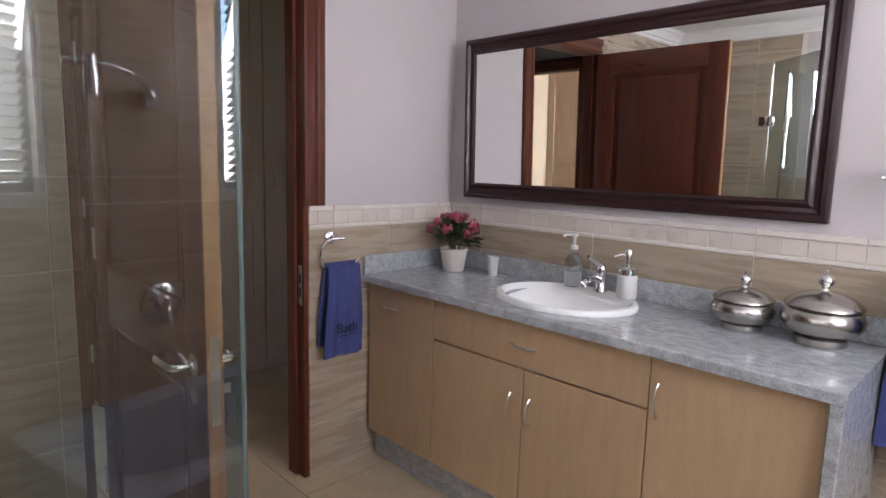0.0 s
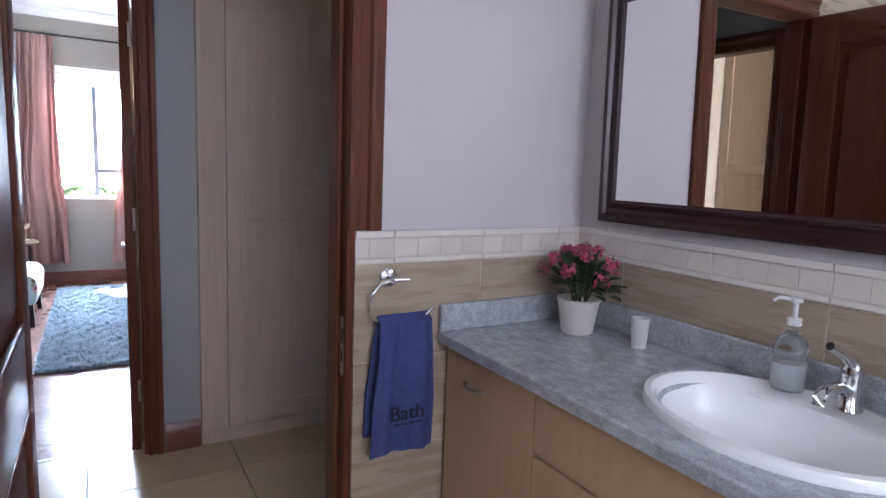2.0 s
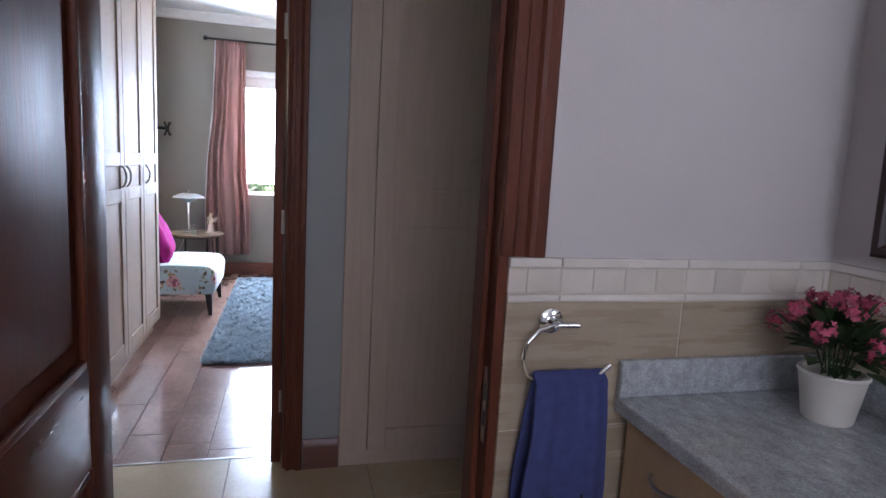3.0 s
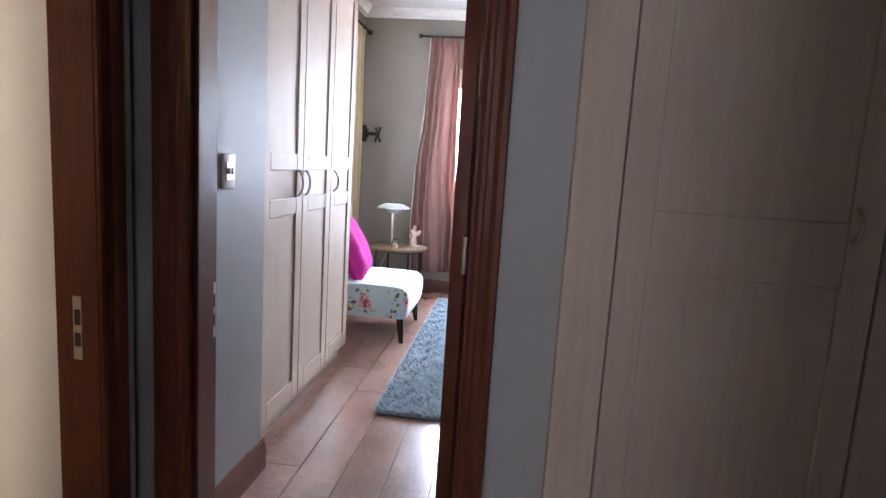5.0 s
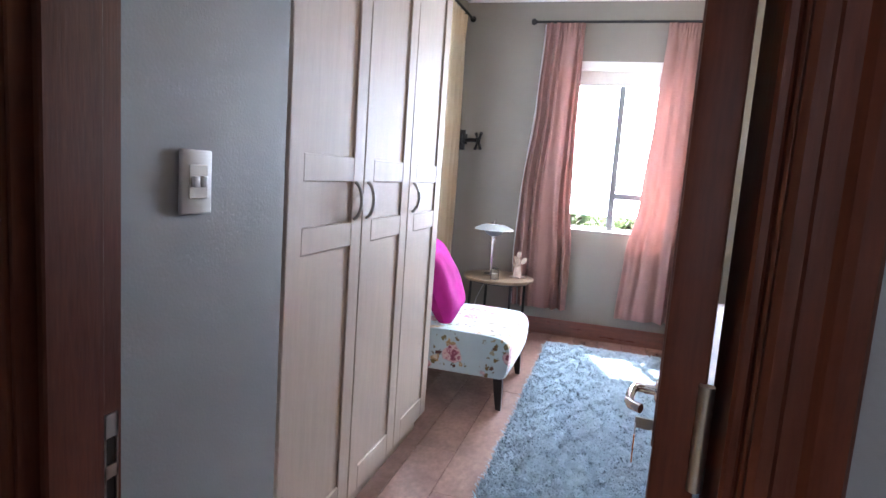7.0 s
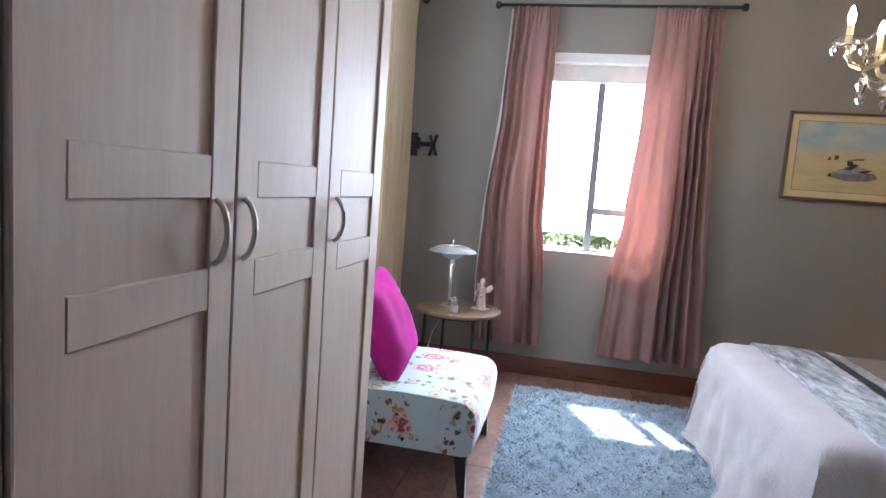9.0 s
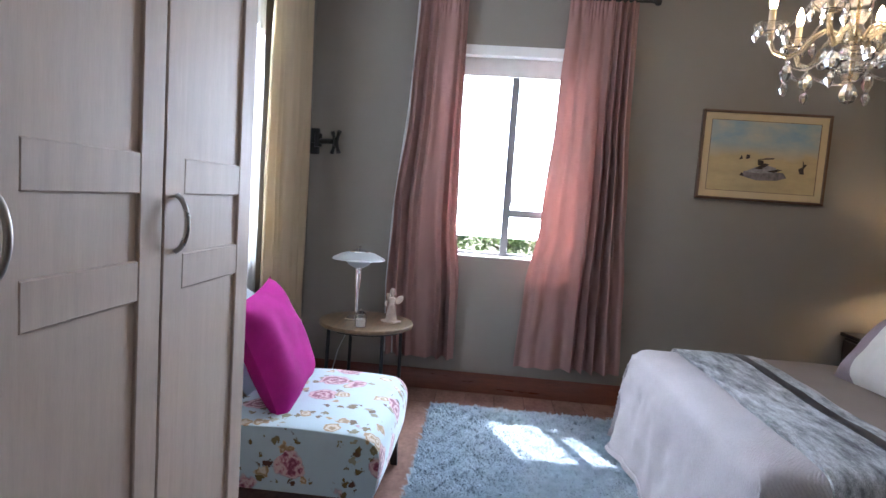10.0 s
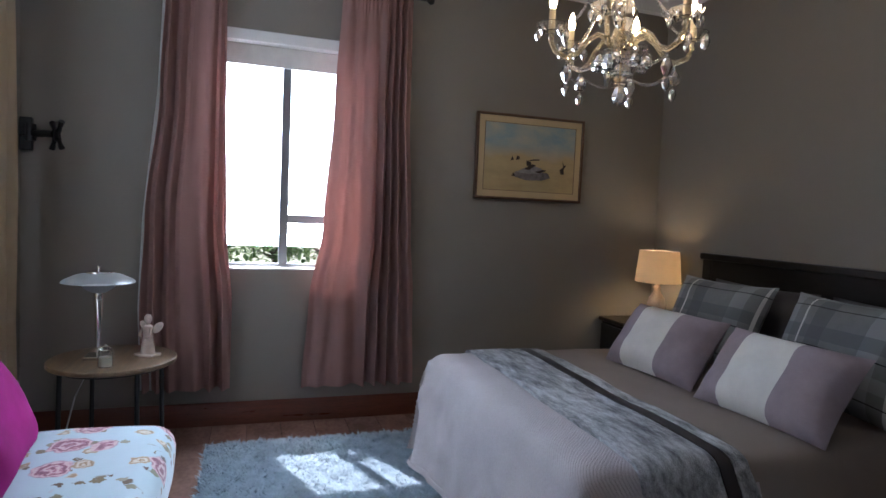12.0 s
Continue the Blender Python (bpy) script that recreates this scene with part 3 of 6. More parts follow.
def casing_bm(corner, out, side, z0, z1, wide=1.0):
    """An upright moulding: out from the wall, side away from the opening."""
    b = bmesh.new()
    o, s = Vector(out), Vector(side)
    ends = [[b.verts.new(Vector((corner[0], corner[1], z)) + o * d + s * (w * wide)) for d, w in CASE] for z in (z0, z1)]
    n = len(CASE)
    for k in range(n):
        b.faces.new((ends[0][k], ends[0][(k + 1) % n], ends[1][(k + 1) % n], ends[1][k]))
    b.faces.new(ends[0][::-1])
    b.faces.new(ends[1])
    bmesh.ops.recalc_face_normals(b, faces=b.faces)
    return b


def head_bm(p, q, out):
    """The level moulding over an opening from p to q."""
    return strip_bm([(d, w) for d, w in CASE], p, q, out)


def strike(parent, at, axis, z):
    """A lock's strike plate let into a jamb: at is a point on the jamb's face, axis its outward way."""
    a = Vector(axis)
    along = Vector((0, 1, 0)) if abs(a.x) > 0.5 else Vector((1, 0, 0))
    plate = bmesh.new()
    for z0, z1, half in ((z - 0.085, z - 0.05, 0.012), (z - 0.012, z + 0.008, 0.012), (z + 0.05, z + 0.085, 0.012)):
        c0, c1 = Vector(at) - along * half, Vector(at) + along * half + a * 0.003
        box_bm([min(c0[i], c1[i]) for i in (0, 1)] + [z0], [max(c0[i], c1[i]) for i in (0, 1)] + [z1], 0, bm=plate)
    for off in (-0.012, 0.009):
        c0, c1 = Vector(at) + along * off, Vector(at) + along * (off + 0.003) + a * 0.003
        box_bm([min(c0[i], c1[i]) for i in (0, 1)] + [z - 0.085], [max(c0[i], c1[i]) for i in (0, 1)] + [z + 0.085], 0, bm=plate)
    part("strike_plate", plate, NICKEL, parent, "worn metal strike plate")
    c0, c1 = Vector(at) - along * 0.009, Vector(at) + along * 0.009 + a * 0.001
    box("lock_slot", [min(c0[i], c1[i]) for i in (0, 1)] + [z - 0.05], [max(c0[i], c1[i]) for i in (0, 1)] + [z + 0.05], BLACK, parent, 0)


H = 2.075
# bathroom doorway: clear opening 0.575 to 1.375
door_1 = thing("door_1", (-1.95, 1.0, 0), "mahogany door frame with moulded casing between bathroom and hall", "door frame", kind="structure")
box("jamb", (-2.004, 1.375, 0), (-1.888, 1.3999, H + 0.0249), MAHOGANY, door_1, 0.002)
box("jamb", (-2.004, 0.5501, 0), (-1.888, 0.575, H + 0.0249), MAHOGANY, door_1, 0.002)
box("door_stop", (-2.0, 1.360, 0), (-1.935, 1.3748, H), MAHOGANY, door_1, 0.003)
box("door_stop", (-2.0, 0.5752, 0), (-1.935, 0.590, H), MAHOGANY, door_1, 0.003)
box("head_jamb", (-2.004, 0.5752, H), (-1.888, 1.3748, H + 0.0249), MAHOGANY, door_1, 0.002)
part("casing", casing_bm((-1.891, 1.377), (1, 0, 0), (0, 1, 0), 1.196, H + 0.10), MAHOGANY, door_1)
part("casing", casing_bm((-2.007, 1.377), (-1, 0, 0), (0, 1, 0), 0, H + 0.10), MAHOGANY, door_1)
part("casing", casing_bm((-2.007, 0.573), (-1, 0, 0), (0, -1, 0), 0, H + 0.10), MAHOGANY, door_1)
part("head_casing", head_bm((-1.891, 0.57, H + 0.003), (-1.891, 1.380, H + 0.003), (1, 0, 0)), MAHOGANY_H, door_1)
part("head_casing", head_bm((-2.007, 0.57, H + 0.003), (-2.007, 1.380, H + 0.003), (-1, 0, 0)), MAHOGANY_H, door_1)
strike(door_1, (-1.912, 1.375, 0), (0, -1, 0), 0.86)

# bedroom doorway: clear opening 0.16 to 0.945
door_2 = thing("door_2", (-3.35, 0.53, 0), "mahogany door frame with moulded casing between hall and bedroom", "door frame", kind="structure")
box("jamb", (-3.432, 0.945, 0), (-3.272, 0.9749, H + 0.0249), MAHOGANY, door_2, 0.002)
box("jamb", (-3.432, 0.1351, 0), (-3.272, 0.16, H + 0.0249), MAHOGANY, door_2, 0.002)
box("door_stop", (-3.39, 0.1602, 0), (-3.30, 0.174, H), MAHOGANY, door_2, 0.003)
box("door_stop", (-3.318, 0.933, 0), (-3.28, 0.9448, H), MAHOGANY, door_2, 0.003)
box("head_jamb", (-3.432, 0.1602, H), (-3.272, 0.9448, H + 0.0249), MAHOGANY, door_2, 0.002)
part("casing", casing_bm((-3.279, 0.948), (1, 0, 0), (0, 1, 0), 0, H + 0.10, 0.715), MAHOGANY, door_2)
part("casing", casing_bm((-3.279, 0.157), (1, 0, 0), (0, -1, 0), 0, H + 0.10), MAHOGANY, door_2)
part("casing", casing_bm((-3.426, 0.953), (-1, 0, 0), (0, 1, 0), 0, H + 0.10), MAHOGANY, door_2)
part("head_casing", head_bm((-3.279, 0.155, H + 0.003), (-3.279, 0.948, H + 0.003), (1, 0, 0)), MAHOGANY_H, door_2)
strike(door_2, (-3.41, 0.16, 0), (0, 1, 0), 0.86)

# dressing room doorway in the hall's south wall
door_3 = thing("door_3", (-2.75, -0.08, 0), "mahogany door frame with casing between hall and dressing room", "door frame", kind="structure")
box("jamb", (-3.1549, -0.125, 0), (-3.13, -0.004, H + 0.0249), MAHOGANY, door_3, 0.002)
box("jamb", (-2.375, -0.125, 0), (-2.3501, -0.004, H + 0.0249), MAHOGANY, door_3, 0.002)
box("head_jamb", (-3.1298, -0.125, H), (-2.3752, -0.004, H + 0.0249), MAHOGANY, door_3, 0.002)
part("casing", casing_bm((-3.133, -0.009), (0, 1, 0), (-1, 0, 0), 0, H + 0.10), MAHOGANY, door_3)
part("casing", casing_bm((-2.372, -0.009), (0, 1, 0), (1, 0, 0), 0, H + 0.10), MAHOGANY, door_3)
part("head_casing", head_bm((-3.135, -0.009, H + 0.003), (-2.37, -0.009, H + 0.003), (0, 1, 0)), MAHOGANY_H, door_3)
strike(door_3, (-3.13, -0.062, 0), (1, 0, 0), 0.86)


def lever(parent, at, out, back):
    """A lever handle with its rose; out: away from the door, back: towards the hinge."""
    a, o, k = Vector(at), Vector(out), Vector(back)
    up = Vector((0, 0, 1))
    turn = o.to_track_quat("Z", "Y").to_matrix().to_4x4()
    b = lathe_bm([(0, 0), (0.026, 0), (0.026, 0.006), (0.022, 0.009), (0.010, 0.010), (0.010, 0.03), (0, 0.03)], a, 20, turn)
    pts = [a + o * 0.02, a + o * 0.042, a + o * 0.052 + k * 0.012, a + o * 0.054 + k * 0.04, a + o * 0.054 + k * 0.09, a + o * 0.048 + k * 0.112, a + o * 0.03 + k * 0.122]
    join_bm(b, tube_bm(pts, 0.0095, 12))
    handle = part("door_handle", b, CHROME, parent, "polished chrome lever handle", True)
    e = lathe_bm([(0, 0), (0.02, 0), (0.02, 0.005), (0.016, 0.007), (0, 0.007)], a - up * 0.075, 20, turn)
    part("escutcheon", e, CHROME, parent, "chrome key escutcheon", True)
    return handle


def panel_door(name, hinge, way, width, label, group=""):
    """A two-panel hardwood door standing open: hinge point and the way it lies."""
    w = Vector((*way, 0)).normalized()
    s = Vector((-w.y, w.x, 0))
    m = Matrix(((w.x, s.x, 0, hinge[0]), (w.y, s.y, 0, hinge[1]), (0, 0, 1, 0), (0, 0, 0, 1)))
    d = thing(name, (hinge[0], hinge[1], 0.008), label, "door", group)
    z0, z1, t = 0.008, 2.065, 0.02

    def piece(nm, lo, hi, mt, bevel=0.003, lab=""):
        b = box_bm(lo, hi, bevel)
        b.transform(m)
        return part(nm, b, mt, d, lab, True)

    st = 0.115
    piece("stile", (0.004, -t, z0), (st, t, z1), MAHOGANY)
    piece("stile", (width - st, -t, z0), (width - 0.0045, t, z1), MAHOGANY)
    piece("lock_edge", (width - 0.004, -t + 0.002, z0), (width, t - 0.002, z1), DOOR_EDGE, 0, "bare golden wood edge of the door")
    for lo, hi in ((z0, 0.22), (0.86, 1.03), (1.94, z1)):
        piece("rail", (st, -t + 0.0005, lo), (width - st, t - 0.0005, hi), MAHOGANY_H)
    for lo, hi in ((0.22, 0.86), (1.03, 1.94)):
        piece("panel", (st, -0.008, lo), (width - st, 0.008, hi), MAHOGANY, 0)
        piece("raised_field", (st + 0.045, -0.016, lo + 0.045), (width - st - 0.045, 0.016, hi - 0.045), MAHOGANY, 0.012)
        for side in (1, -1):
            b = bmesh.new()
            for a0, a1, c0, c1 in ((st, st + 0.014, lo, hi), (width - st - 0.014, width - st, lo, hi), (st + 0.014, width - st - 0.014, lo, lo + 0.014), (st + 0.014, width - st - 0.014, hi - 0.014, hi)):
                y0, y1 = sorted((side * 0.008, side * (t + 0.002)))
                box_bm((a0, y0, c0), (a1, y1, c1), 0.004, bm=b)
            b.transform(m)
            part("bead", b, MAHOGANY, d, "", True)
    for side in (1, -1):
        at = m @ Vector((width - 0.06, side * t, 0.905))
        lever(d, at, s * side, -w)
    b = box_bm((width - 0.0005, -0.011, 0.77), (width + 0.001, 0.011, 0.98), 0)
    b.transform(m)
    part("lock_plate", b, NICKEL, d, "metal lock faceplate")
    for z in (0.25, 1.05, 1.85):
        b = lathe_bm([(0, 0), (0.007, 0), (0.007, 0.1), (0, 0.1)], m @ Vector((0.0, -t, z)), 12)
        part("hinge", b, NICKEL, d, "metal butt hinge", True)
    return d, m


bath_door, bath_m = panel_door("bathroom_door", (-1.868, 0.628), (0.832, 0.004), 0.832, "red-brown mahogany panel door standing open into the bathroom")
bed_door, bed_m = panel_door("bedroom_door", (-3.325, 0.901), (-0.735, 0.075), 0.76, "dark mahogany panel door standing open into the bedroom")


def keys(name, m, x, side, tag, dz=-0.08):
    """A key in the lock with more keys on its ring."""
    k = thing(name, m @ Vector((x, side * 0.03, 0.91 + dz)), "bunch of steel keys hanging in the door lock" if not tag else "key with an orange tag hanging in the door lock", "keys")
    b = box_bm((x - 0.002, min(side * 0.027, side * 0.062), 0.898 + dz), (x + 0.002, max(side * 0.027, side * 0.062), 0.922 + dz), 0.001)
    b.transform(m)
    part("key", b, NICKEL, k)
    b = tube_bm([(x + 0.012 * math.cos(a), side * 0.06, 0.896 + dz + 0.012 * math.sin(a)) for a in [i * math.pi / 6 for i in range(12)]], 0.0012, 6, True)
    b.transform(m)
    part("key_ring", b, NICKEL, k, "", True)
    for i in range(1 if tag else 3):
        dx = (i - 1) * 0.008 if not tag else 0
        b = box_bm((x + dx - 0.011, side * 0.06 - 0.0012 + i * 0.003, 0.855 + dz), (x + dx + 0.011, side * 0.06 + 0.0012 + i * 0.003, 0.884 + dz), 0.0)
        box_bm((x + dx - 0.0035, side * 0.06 - 0.001 + i * 0.003, 0.82 + dz), (x + dx + 0.0035, side * 0.06 + 0.001 + i * 0.003, 0.855 + dz), 0, bm=b)
        b.transform(m)
        part("tag" if tag else "key", b, AMBER if tag else NICKEL, k, "translucent orange key tag" if tag else "")


keys("door_keys", bath_m, 0.772, 1, False)
keys("door_key", bed_m, 0.70, 1, True)


# ---- windows ----
def window(name, axis, a, u0, u1, z0, z1, mull, transom, sign):
    """An aluminium window with a mullion and a transom in one bay; sign: towards the room."""
    w = thing(name, (a, (u0 + u1) / 2, z0) if axis == "x" else ((u0 + u1) / 2, a, z0), "aluminium window with a centre mullion, bright daylight outside", "window", kind="structure")
    P = (lambda d0, d1, p, q, r, s: ((a + d0, p, r), (a + d1, q, s))) if axis == "x" else (lambda d0, d1, p, q, r, s: ((p, a + d0, r), (q, a + d1, s)))
    f = 0.03
    box("window_frame", *P(-0.025, 0.025, u0, u0 + f, z0, z1), ALU, w, 0.003)
    box("window_frame", *P(-0.025, 0.025, u1 - f, u1, z0, z1), ALU, w, 0.003)
    box("window_frame", *P(-0.024, 0.024, u0 + f, u1 - f, z1 - f, z1), ALU, w, 0.003)
    box("window_frame", *P(-0.024, 0.024, u0 + f, u1 - f, z0, z0 + f), ALU, w, 0.003)
    if mull:
        box("mullion", *P(-0.026, 0.026, mull - 0.03, mull + 0.02, z0 + f, z1 - f), ALU, w, 0.003)
        box("transom", *P(-0.023, 0.023, mull + 0.02, u1 - f, transom - 0.026, transom + 0.024), ALU, w, 0.003)
        stay = tube_bm([P(0.03, 0, mull + 0.03, 0, transom + 0.04, 0)[0], P(0.05, 0, mull + 0.02, 0, transom + 0.12, 0)[0], P(0.045, 0, mull + 0.015, 0, transom + 0.15, 0)[0]], 0.005, 8)
        part("window_stay", stay, NICKEL, w, "", True)
    panes = [(u0 + f, (mull or u1 - f) - (0.02 if mull else 0), z0 + f, z1 - f)]
    if mull:
        panes += [(mull + 0.02, u1 - f, transom + 0.02, z1 - f), (mull + 0.02, u1 - f, z0 + f, transom - 0.02)]
    for p, q, r, s in panes:
        ob = box("pane", *P(-0.002, 0.002, p, q, r, s), GLASS, w, 0)
        ob.visible_shadow = False
    return w


win_west = window("window_1", "x", -7.93, 0.39, 1.21, 0.92, 2.30, 0.785, 1.225, 1)
box("window_sill", (-7.90, 0.3901, 0.9201), (-7.816, 1.2099, 0.93), WHITE, win_west, 0.003, "white painted window sill")
box("lintel_board", (-7.89, 0.392, 2.235), (-7.812, 1.208, 2.2995), WHITE, win_west, 0.003, "white painted pelmet board")
box("roller_blind", (-7.895, 0.40, 2.115), (-7.875, 1.20, 2.234), IVORY, win_west, 0.004, "rolled up pale blind")
window("window_2", "y", -0.69, -6.95, -5.75, 0.9, 2.3, -6.35, 1.3, 1)


def louvres(name, axis, a, u0, u1, z0, z1):
    w = window(name, axis, a, u0, u1, z0, z1, None, None, 1)
    P = (lambda d, p, q, r, s: ((a + d - 0.004, p, r), (a + d + 0.004, q, s))) if axis == "x" else (lambda d, p, q, r, s: ((p, a + d - 0.004, r), (q, a + d + 0.004, s)))
    side = -0.06 if axis == "x" else 0.06
    tilt = 1 if axis == "x" else -1
    n = 22
    for i in range(n):
        z = z0 + 0.05 + (z1 - z0 - 0.1) * i / (n - 1)
        b = box_bm((-0.027, u0 + 0.035, -0.003), (0.027, u1 - 0.035, 0.003), 0)
        b.transform(Matrix.Rotation(radians(28 * tilt), 4, "Y"))
        b.transform(Matrix.Translation((a + side, 0, z)) if axis == "x" else Matrix(((0, 1, 0, 0), (1, 0, 0, a + side), (0, 0, 1, z), (0, 0, 0, 1))))
        bmesh.ops.recalc_face_normals(b, faces=b.faces)
        part("slat", b, WHITE, w)


louvres("window_3", "x", 1.67, 0.25, 1.55, 1.2, 2.3)
louvres("window_4", "y", -0.83, *WIN_A)
louvres("window_5", "y", -0.83, *WIN_B)


# ---- bathroom: vanity ----
PLY = 1.70


def bow_handle(parent, a, b, out, r=0.004):
    """A bowed bar handle between a and b, standing out."""
    A, B, o = Vector(a), Vector(b), Vector(out)
    pts = [A + (B - A) * t + o * (0.004 + 0.024 * math.sin(math.pi * t) ** 0.7) for t in [i / 10 for i in range(11)]]
    part("handle", tube_bm(pts, r, 8, taper=[1.5, 1.3, 1, 1, 1.1, 1.2, 1.1, 1, 1, 1.3, 1.5]), NICKEL, parent, "bowed satin nickel handle", True)


def vanity_unit(label, x0, x1, fronts, top=0.845):
    u = thing("vanity_cabinet", ((x0 + x1) / 2, 1.96, 0.12), label, "cabinet", "vanity cabinets under the counter")
    box("carcass", (x0 + 0.001, PLY + 0.021, 0.14), (x1 - 0.001, 2.22, top), MAPLE, u, 0.001)
    for p, q, r, s, kind, ha, hb in fronts:
        d = box("drawer_front" if kind == "drawer" else "door", (p + 0.002, PLY, r + 0.002), (q - 0.002, PLY + 0.02, s - 0.002), MAPLE, u, 0.002)
        bow_handle(d, ha, hb, (0, -1, 0))
    return u


Y = PLY
vanity_unit("pale maple vanity cabinet with one tall door beside the wall", -1.872, -1.438, [(-1.865, -1.438, 0.14, 0.845, "door", (-1.75, Y, 0.755), (-1.655, Y, 0.755))])
vanity_unit("pale maple vanity cabinet with a drawer over two doors", -1.438, -0.514, [(-1.438, -0.514, 0.676, 0.845, "drawer", (-1.03, Y, 0.757), (-0.925, Y, 0.757)), (-1.438, -0.975, 0.14, 0.672, "door", (-1.025, Y, 0.475), (-1.025, Y, 0.575)), (-0.975, -0.514, 0.14, 0.672, "door", (-0.94, Y, 0.475), (-0.94, Y, 0.575))], 0.72)
vanity_unit("pale maple vanity cabinet with one wide door", -0.514, -0.064, [(-0.514, -0.064, 0.14, 0.845, "door", (-0.486, Y, 0.66), (-0.486, Y, 0.765))])

# granite counter with a hole for the basin
BX, BY, BA, BB = -1.0, 1.965, 0.262, 0.205


def counter_bm():
    x0, x1, y0, y1, z0, z1 = -1.878, -0.028, 1.672, 2.222, 0.847, 0.88
    b = bmesh.new()
    n = 48
    top, bot, it, ib = [], [], [], []
    for i in range(n):
        a = 2 * math.pi * i / n
        ix, iy = BX + (BA - 0.02) * math.cos(a), BY + (BB - 0.02) * math.sin(a)
        s = min((x1 - BX if math.cos(a) > 0 else BX - x0) / max(1e-9, abs(math.cos(a))), (y1 - BY if math.sin(a) > 0 else BY - y0) / max(1e-9, abs(math.sin(a))))
        ox, oy = BX + s * math.cos(a), BY + s * math.sin(a)
        for lst, x, y, z in ((top, ox, oy, z1), (bot, ox, oy, z0), (it, ix, iy, z1), (ib, ix, iy, z0)):
            lst.append((x, y, z))
    for cx, cy in ((x0, y0), (x1, y0), (x1, y1), (x0, y1)):
        k = min(range(n), key=lambda i: (top[i][0] - cx) ** 2 + (top[i][1] - cy) ** 2)
        top[k], bot[k] = (cx, cy, z1), (cx, cy, z0)
    V = [[b.verts.new(p) for p in r] for r in (it, top, bot, ib)]
    for p, q in ((0, 1), (1, 2), (2, 3), (3, 0)):
        for i in range(n):
            j = (i + 1) % n
            b.faces.new((V[p][i], V[p][j], V[q][j], V[q][i]))
    bmesh.ops.recalc_face_normals(b, faces=b.faces)
    edge = [e for e in b.edges if all(abs(v.co.z - z1) < 1e-5 for v in e.verts) and all(abs(v.co.y - y0) < 1e-5 for v in e.verts)]
    bmesh.ops.bevel(b, geom=edge, offset=0.006, segments=3, profile=0.5, affect="EDGES")
    return b


counter = thing("vanity_counter", (-0.95, 1.95, 0.847), "speckled grey granite counter with upstands on the vanity cabinets", "counter")
part("worktop", counter_bm(), GRANITE, counter)
box("upstand", (-1.858, 2.204, 0.8802), (-0.028, 2.222, 0.965), GRANITE, counter, 0.003)
box("upstand", (-1.878, 1.672, 0.8802), (-1.860, 2.222, 0.966), GRANITE, counter, 0.003)
box("end_panel", (-0.062, 1.672, 0.0), (-0.030, 2.222, 0.8465), GRANITE, counter, 0.003, "grey granite end panel")
box("plinth", (-1.865, 1.745, 0.0), (-0.064, 1.765, 0.139), GRANITE, counter, 0.001, "grey granite plinth")

basin = thing("wash_basin", (BX, BY, 0.88), "white oval ceramic wash basin set into the granite counter", "basin")
prof = [(1.0, 0.0005), (1.004, 0.012), (0.985, 0.021), (0.93, 0.023), (0.885, 0.014), (0.86, -0.01), (0.82, -0.05), (0.70, -0.10), (0.45, -0.130), (0.10, -0.138), (0.08, -0.138), (0.08, -0.15), (0.5, -0.145), (0.76, -0.11), (0.87, -0.05), (0.90, -0.003)]
bb = lathe_bm(prof, (0, 0, 0), 56)
for v in bb.verts:
    v.co.x *= BA + 0.02
    v.co.y *= (BB + 0.02) * (0.80 if v.co.z < 0.012 and v.co.y > 0 and (v.co.x / (BA + 0.02)) ** 2 + v.co.y ** 2 < 0.89 else 1)
bmesh.ops.recalc_face_normals(bb, faces=bb.faces)
bb.transform(Matrix.Translation((BX, BY, 0.88)))
part("bowl", bb, CERAMIC, basin, "", True)
part("drain", lathe_bm([(0, 0.004), (0.018, 0.004), (0.021, 0.001), (0.021, -0.004), (0, -0.004)], (BX, BY, 0.7465), 20), CHROME, basin, "chrome drain", True)

tap = thing("basin_tap", (BX + 0.06, 2.125, 0.903), "chrome single lever mixer tap on the basin rim", "tap")
part("body", lathe_bm([(0, 0), (0.026, 0), (0.026, 0.006), (0.021, 0.012), (0.020, 0.07), (0.022, 0.085), (0.018, 0.10), (0, 0.104)], (BX + 0.06, 2.125, 0.9035), 24), CHROME, tap, "", True)
part("spout", tube_bm([(BX + 0.06, 2.12, 0.945), (BX + 0.06, 2.07, 0.962), (BX + 0.06, 2.02, 0.962), (BX + 0.06, 2.0, 0.95), (BX + 0.06, 1.998, 0.938)], 0.013, 14), CHROME, tap, "", True)
part("lever", tube_bm([(BX + 0.06, 2.125, 1.003), (BX + 0.055, 2.09, 1.028), (BX + 0.05, 2.04, 1.05)], 0.011, 10, taper=[1.5, 1.1, 0.8]), CHROME, tap, "", True)

soap1 = thing("soap_dispenser", (BX - 0.075, 2.135, 0.9035), "clear glass pump bottle of soap with a white pump", "soap dispenser")
part("bottle", lathe_bm([(0, 0), (0.032, 0), (0.036, 0.006), (0.036, 0.10), (0.030, 0.118), (0.013, 0.135), (0.013, 0.15), (0, 0.15)], (BX - 0.075, 2.135, 0.9036), 24), GLASS, soap1, "", True)
part("liquid_soap", lathe_bm([(0, 0.004), (0.031, 0.004), (0.0335, 0.008), (0.0335, 0.062), (0, 0.062)], (BX - 0.075, 2.135, 0.9036), 24), SOAP, soap1, "milky liquid soap", True)
pm = lathe_bm([(0, 0.15), (0.016, 0.15), (0.016, 0.165), (0.006, 0.168), (0.006, 0.20), (0.014, 0.203), (0.014, 0.213), (0, 0.215)], (BX - 0.075, 2.135, 0.9036), 16)
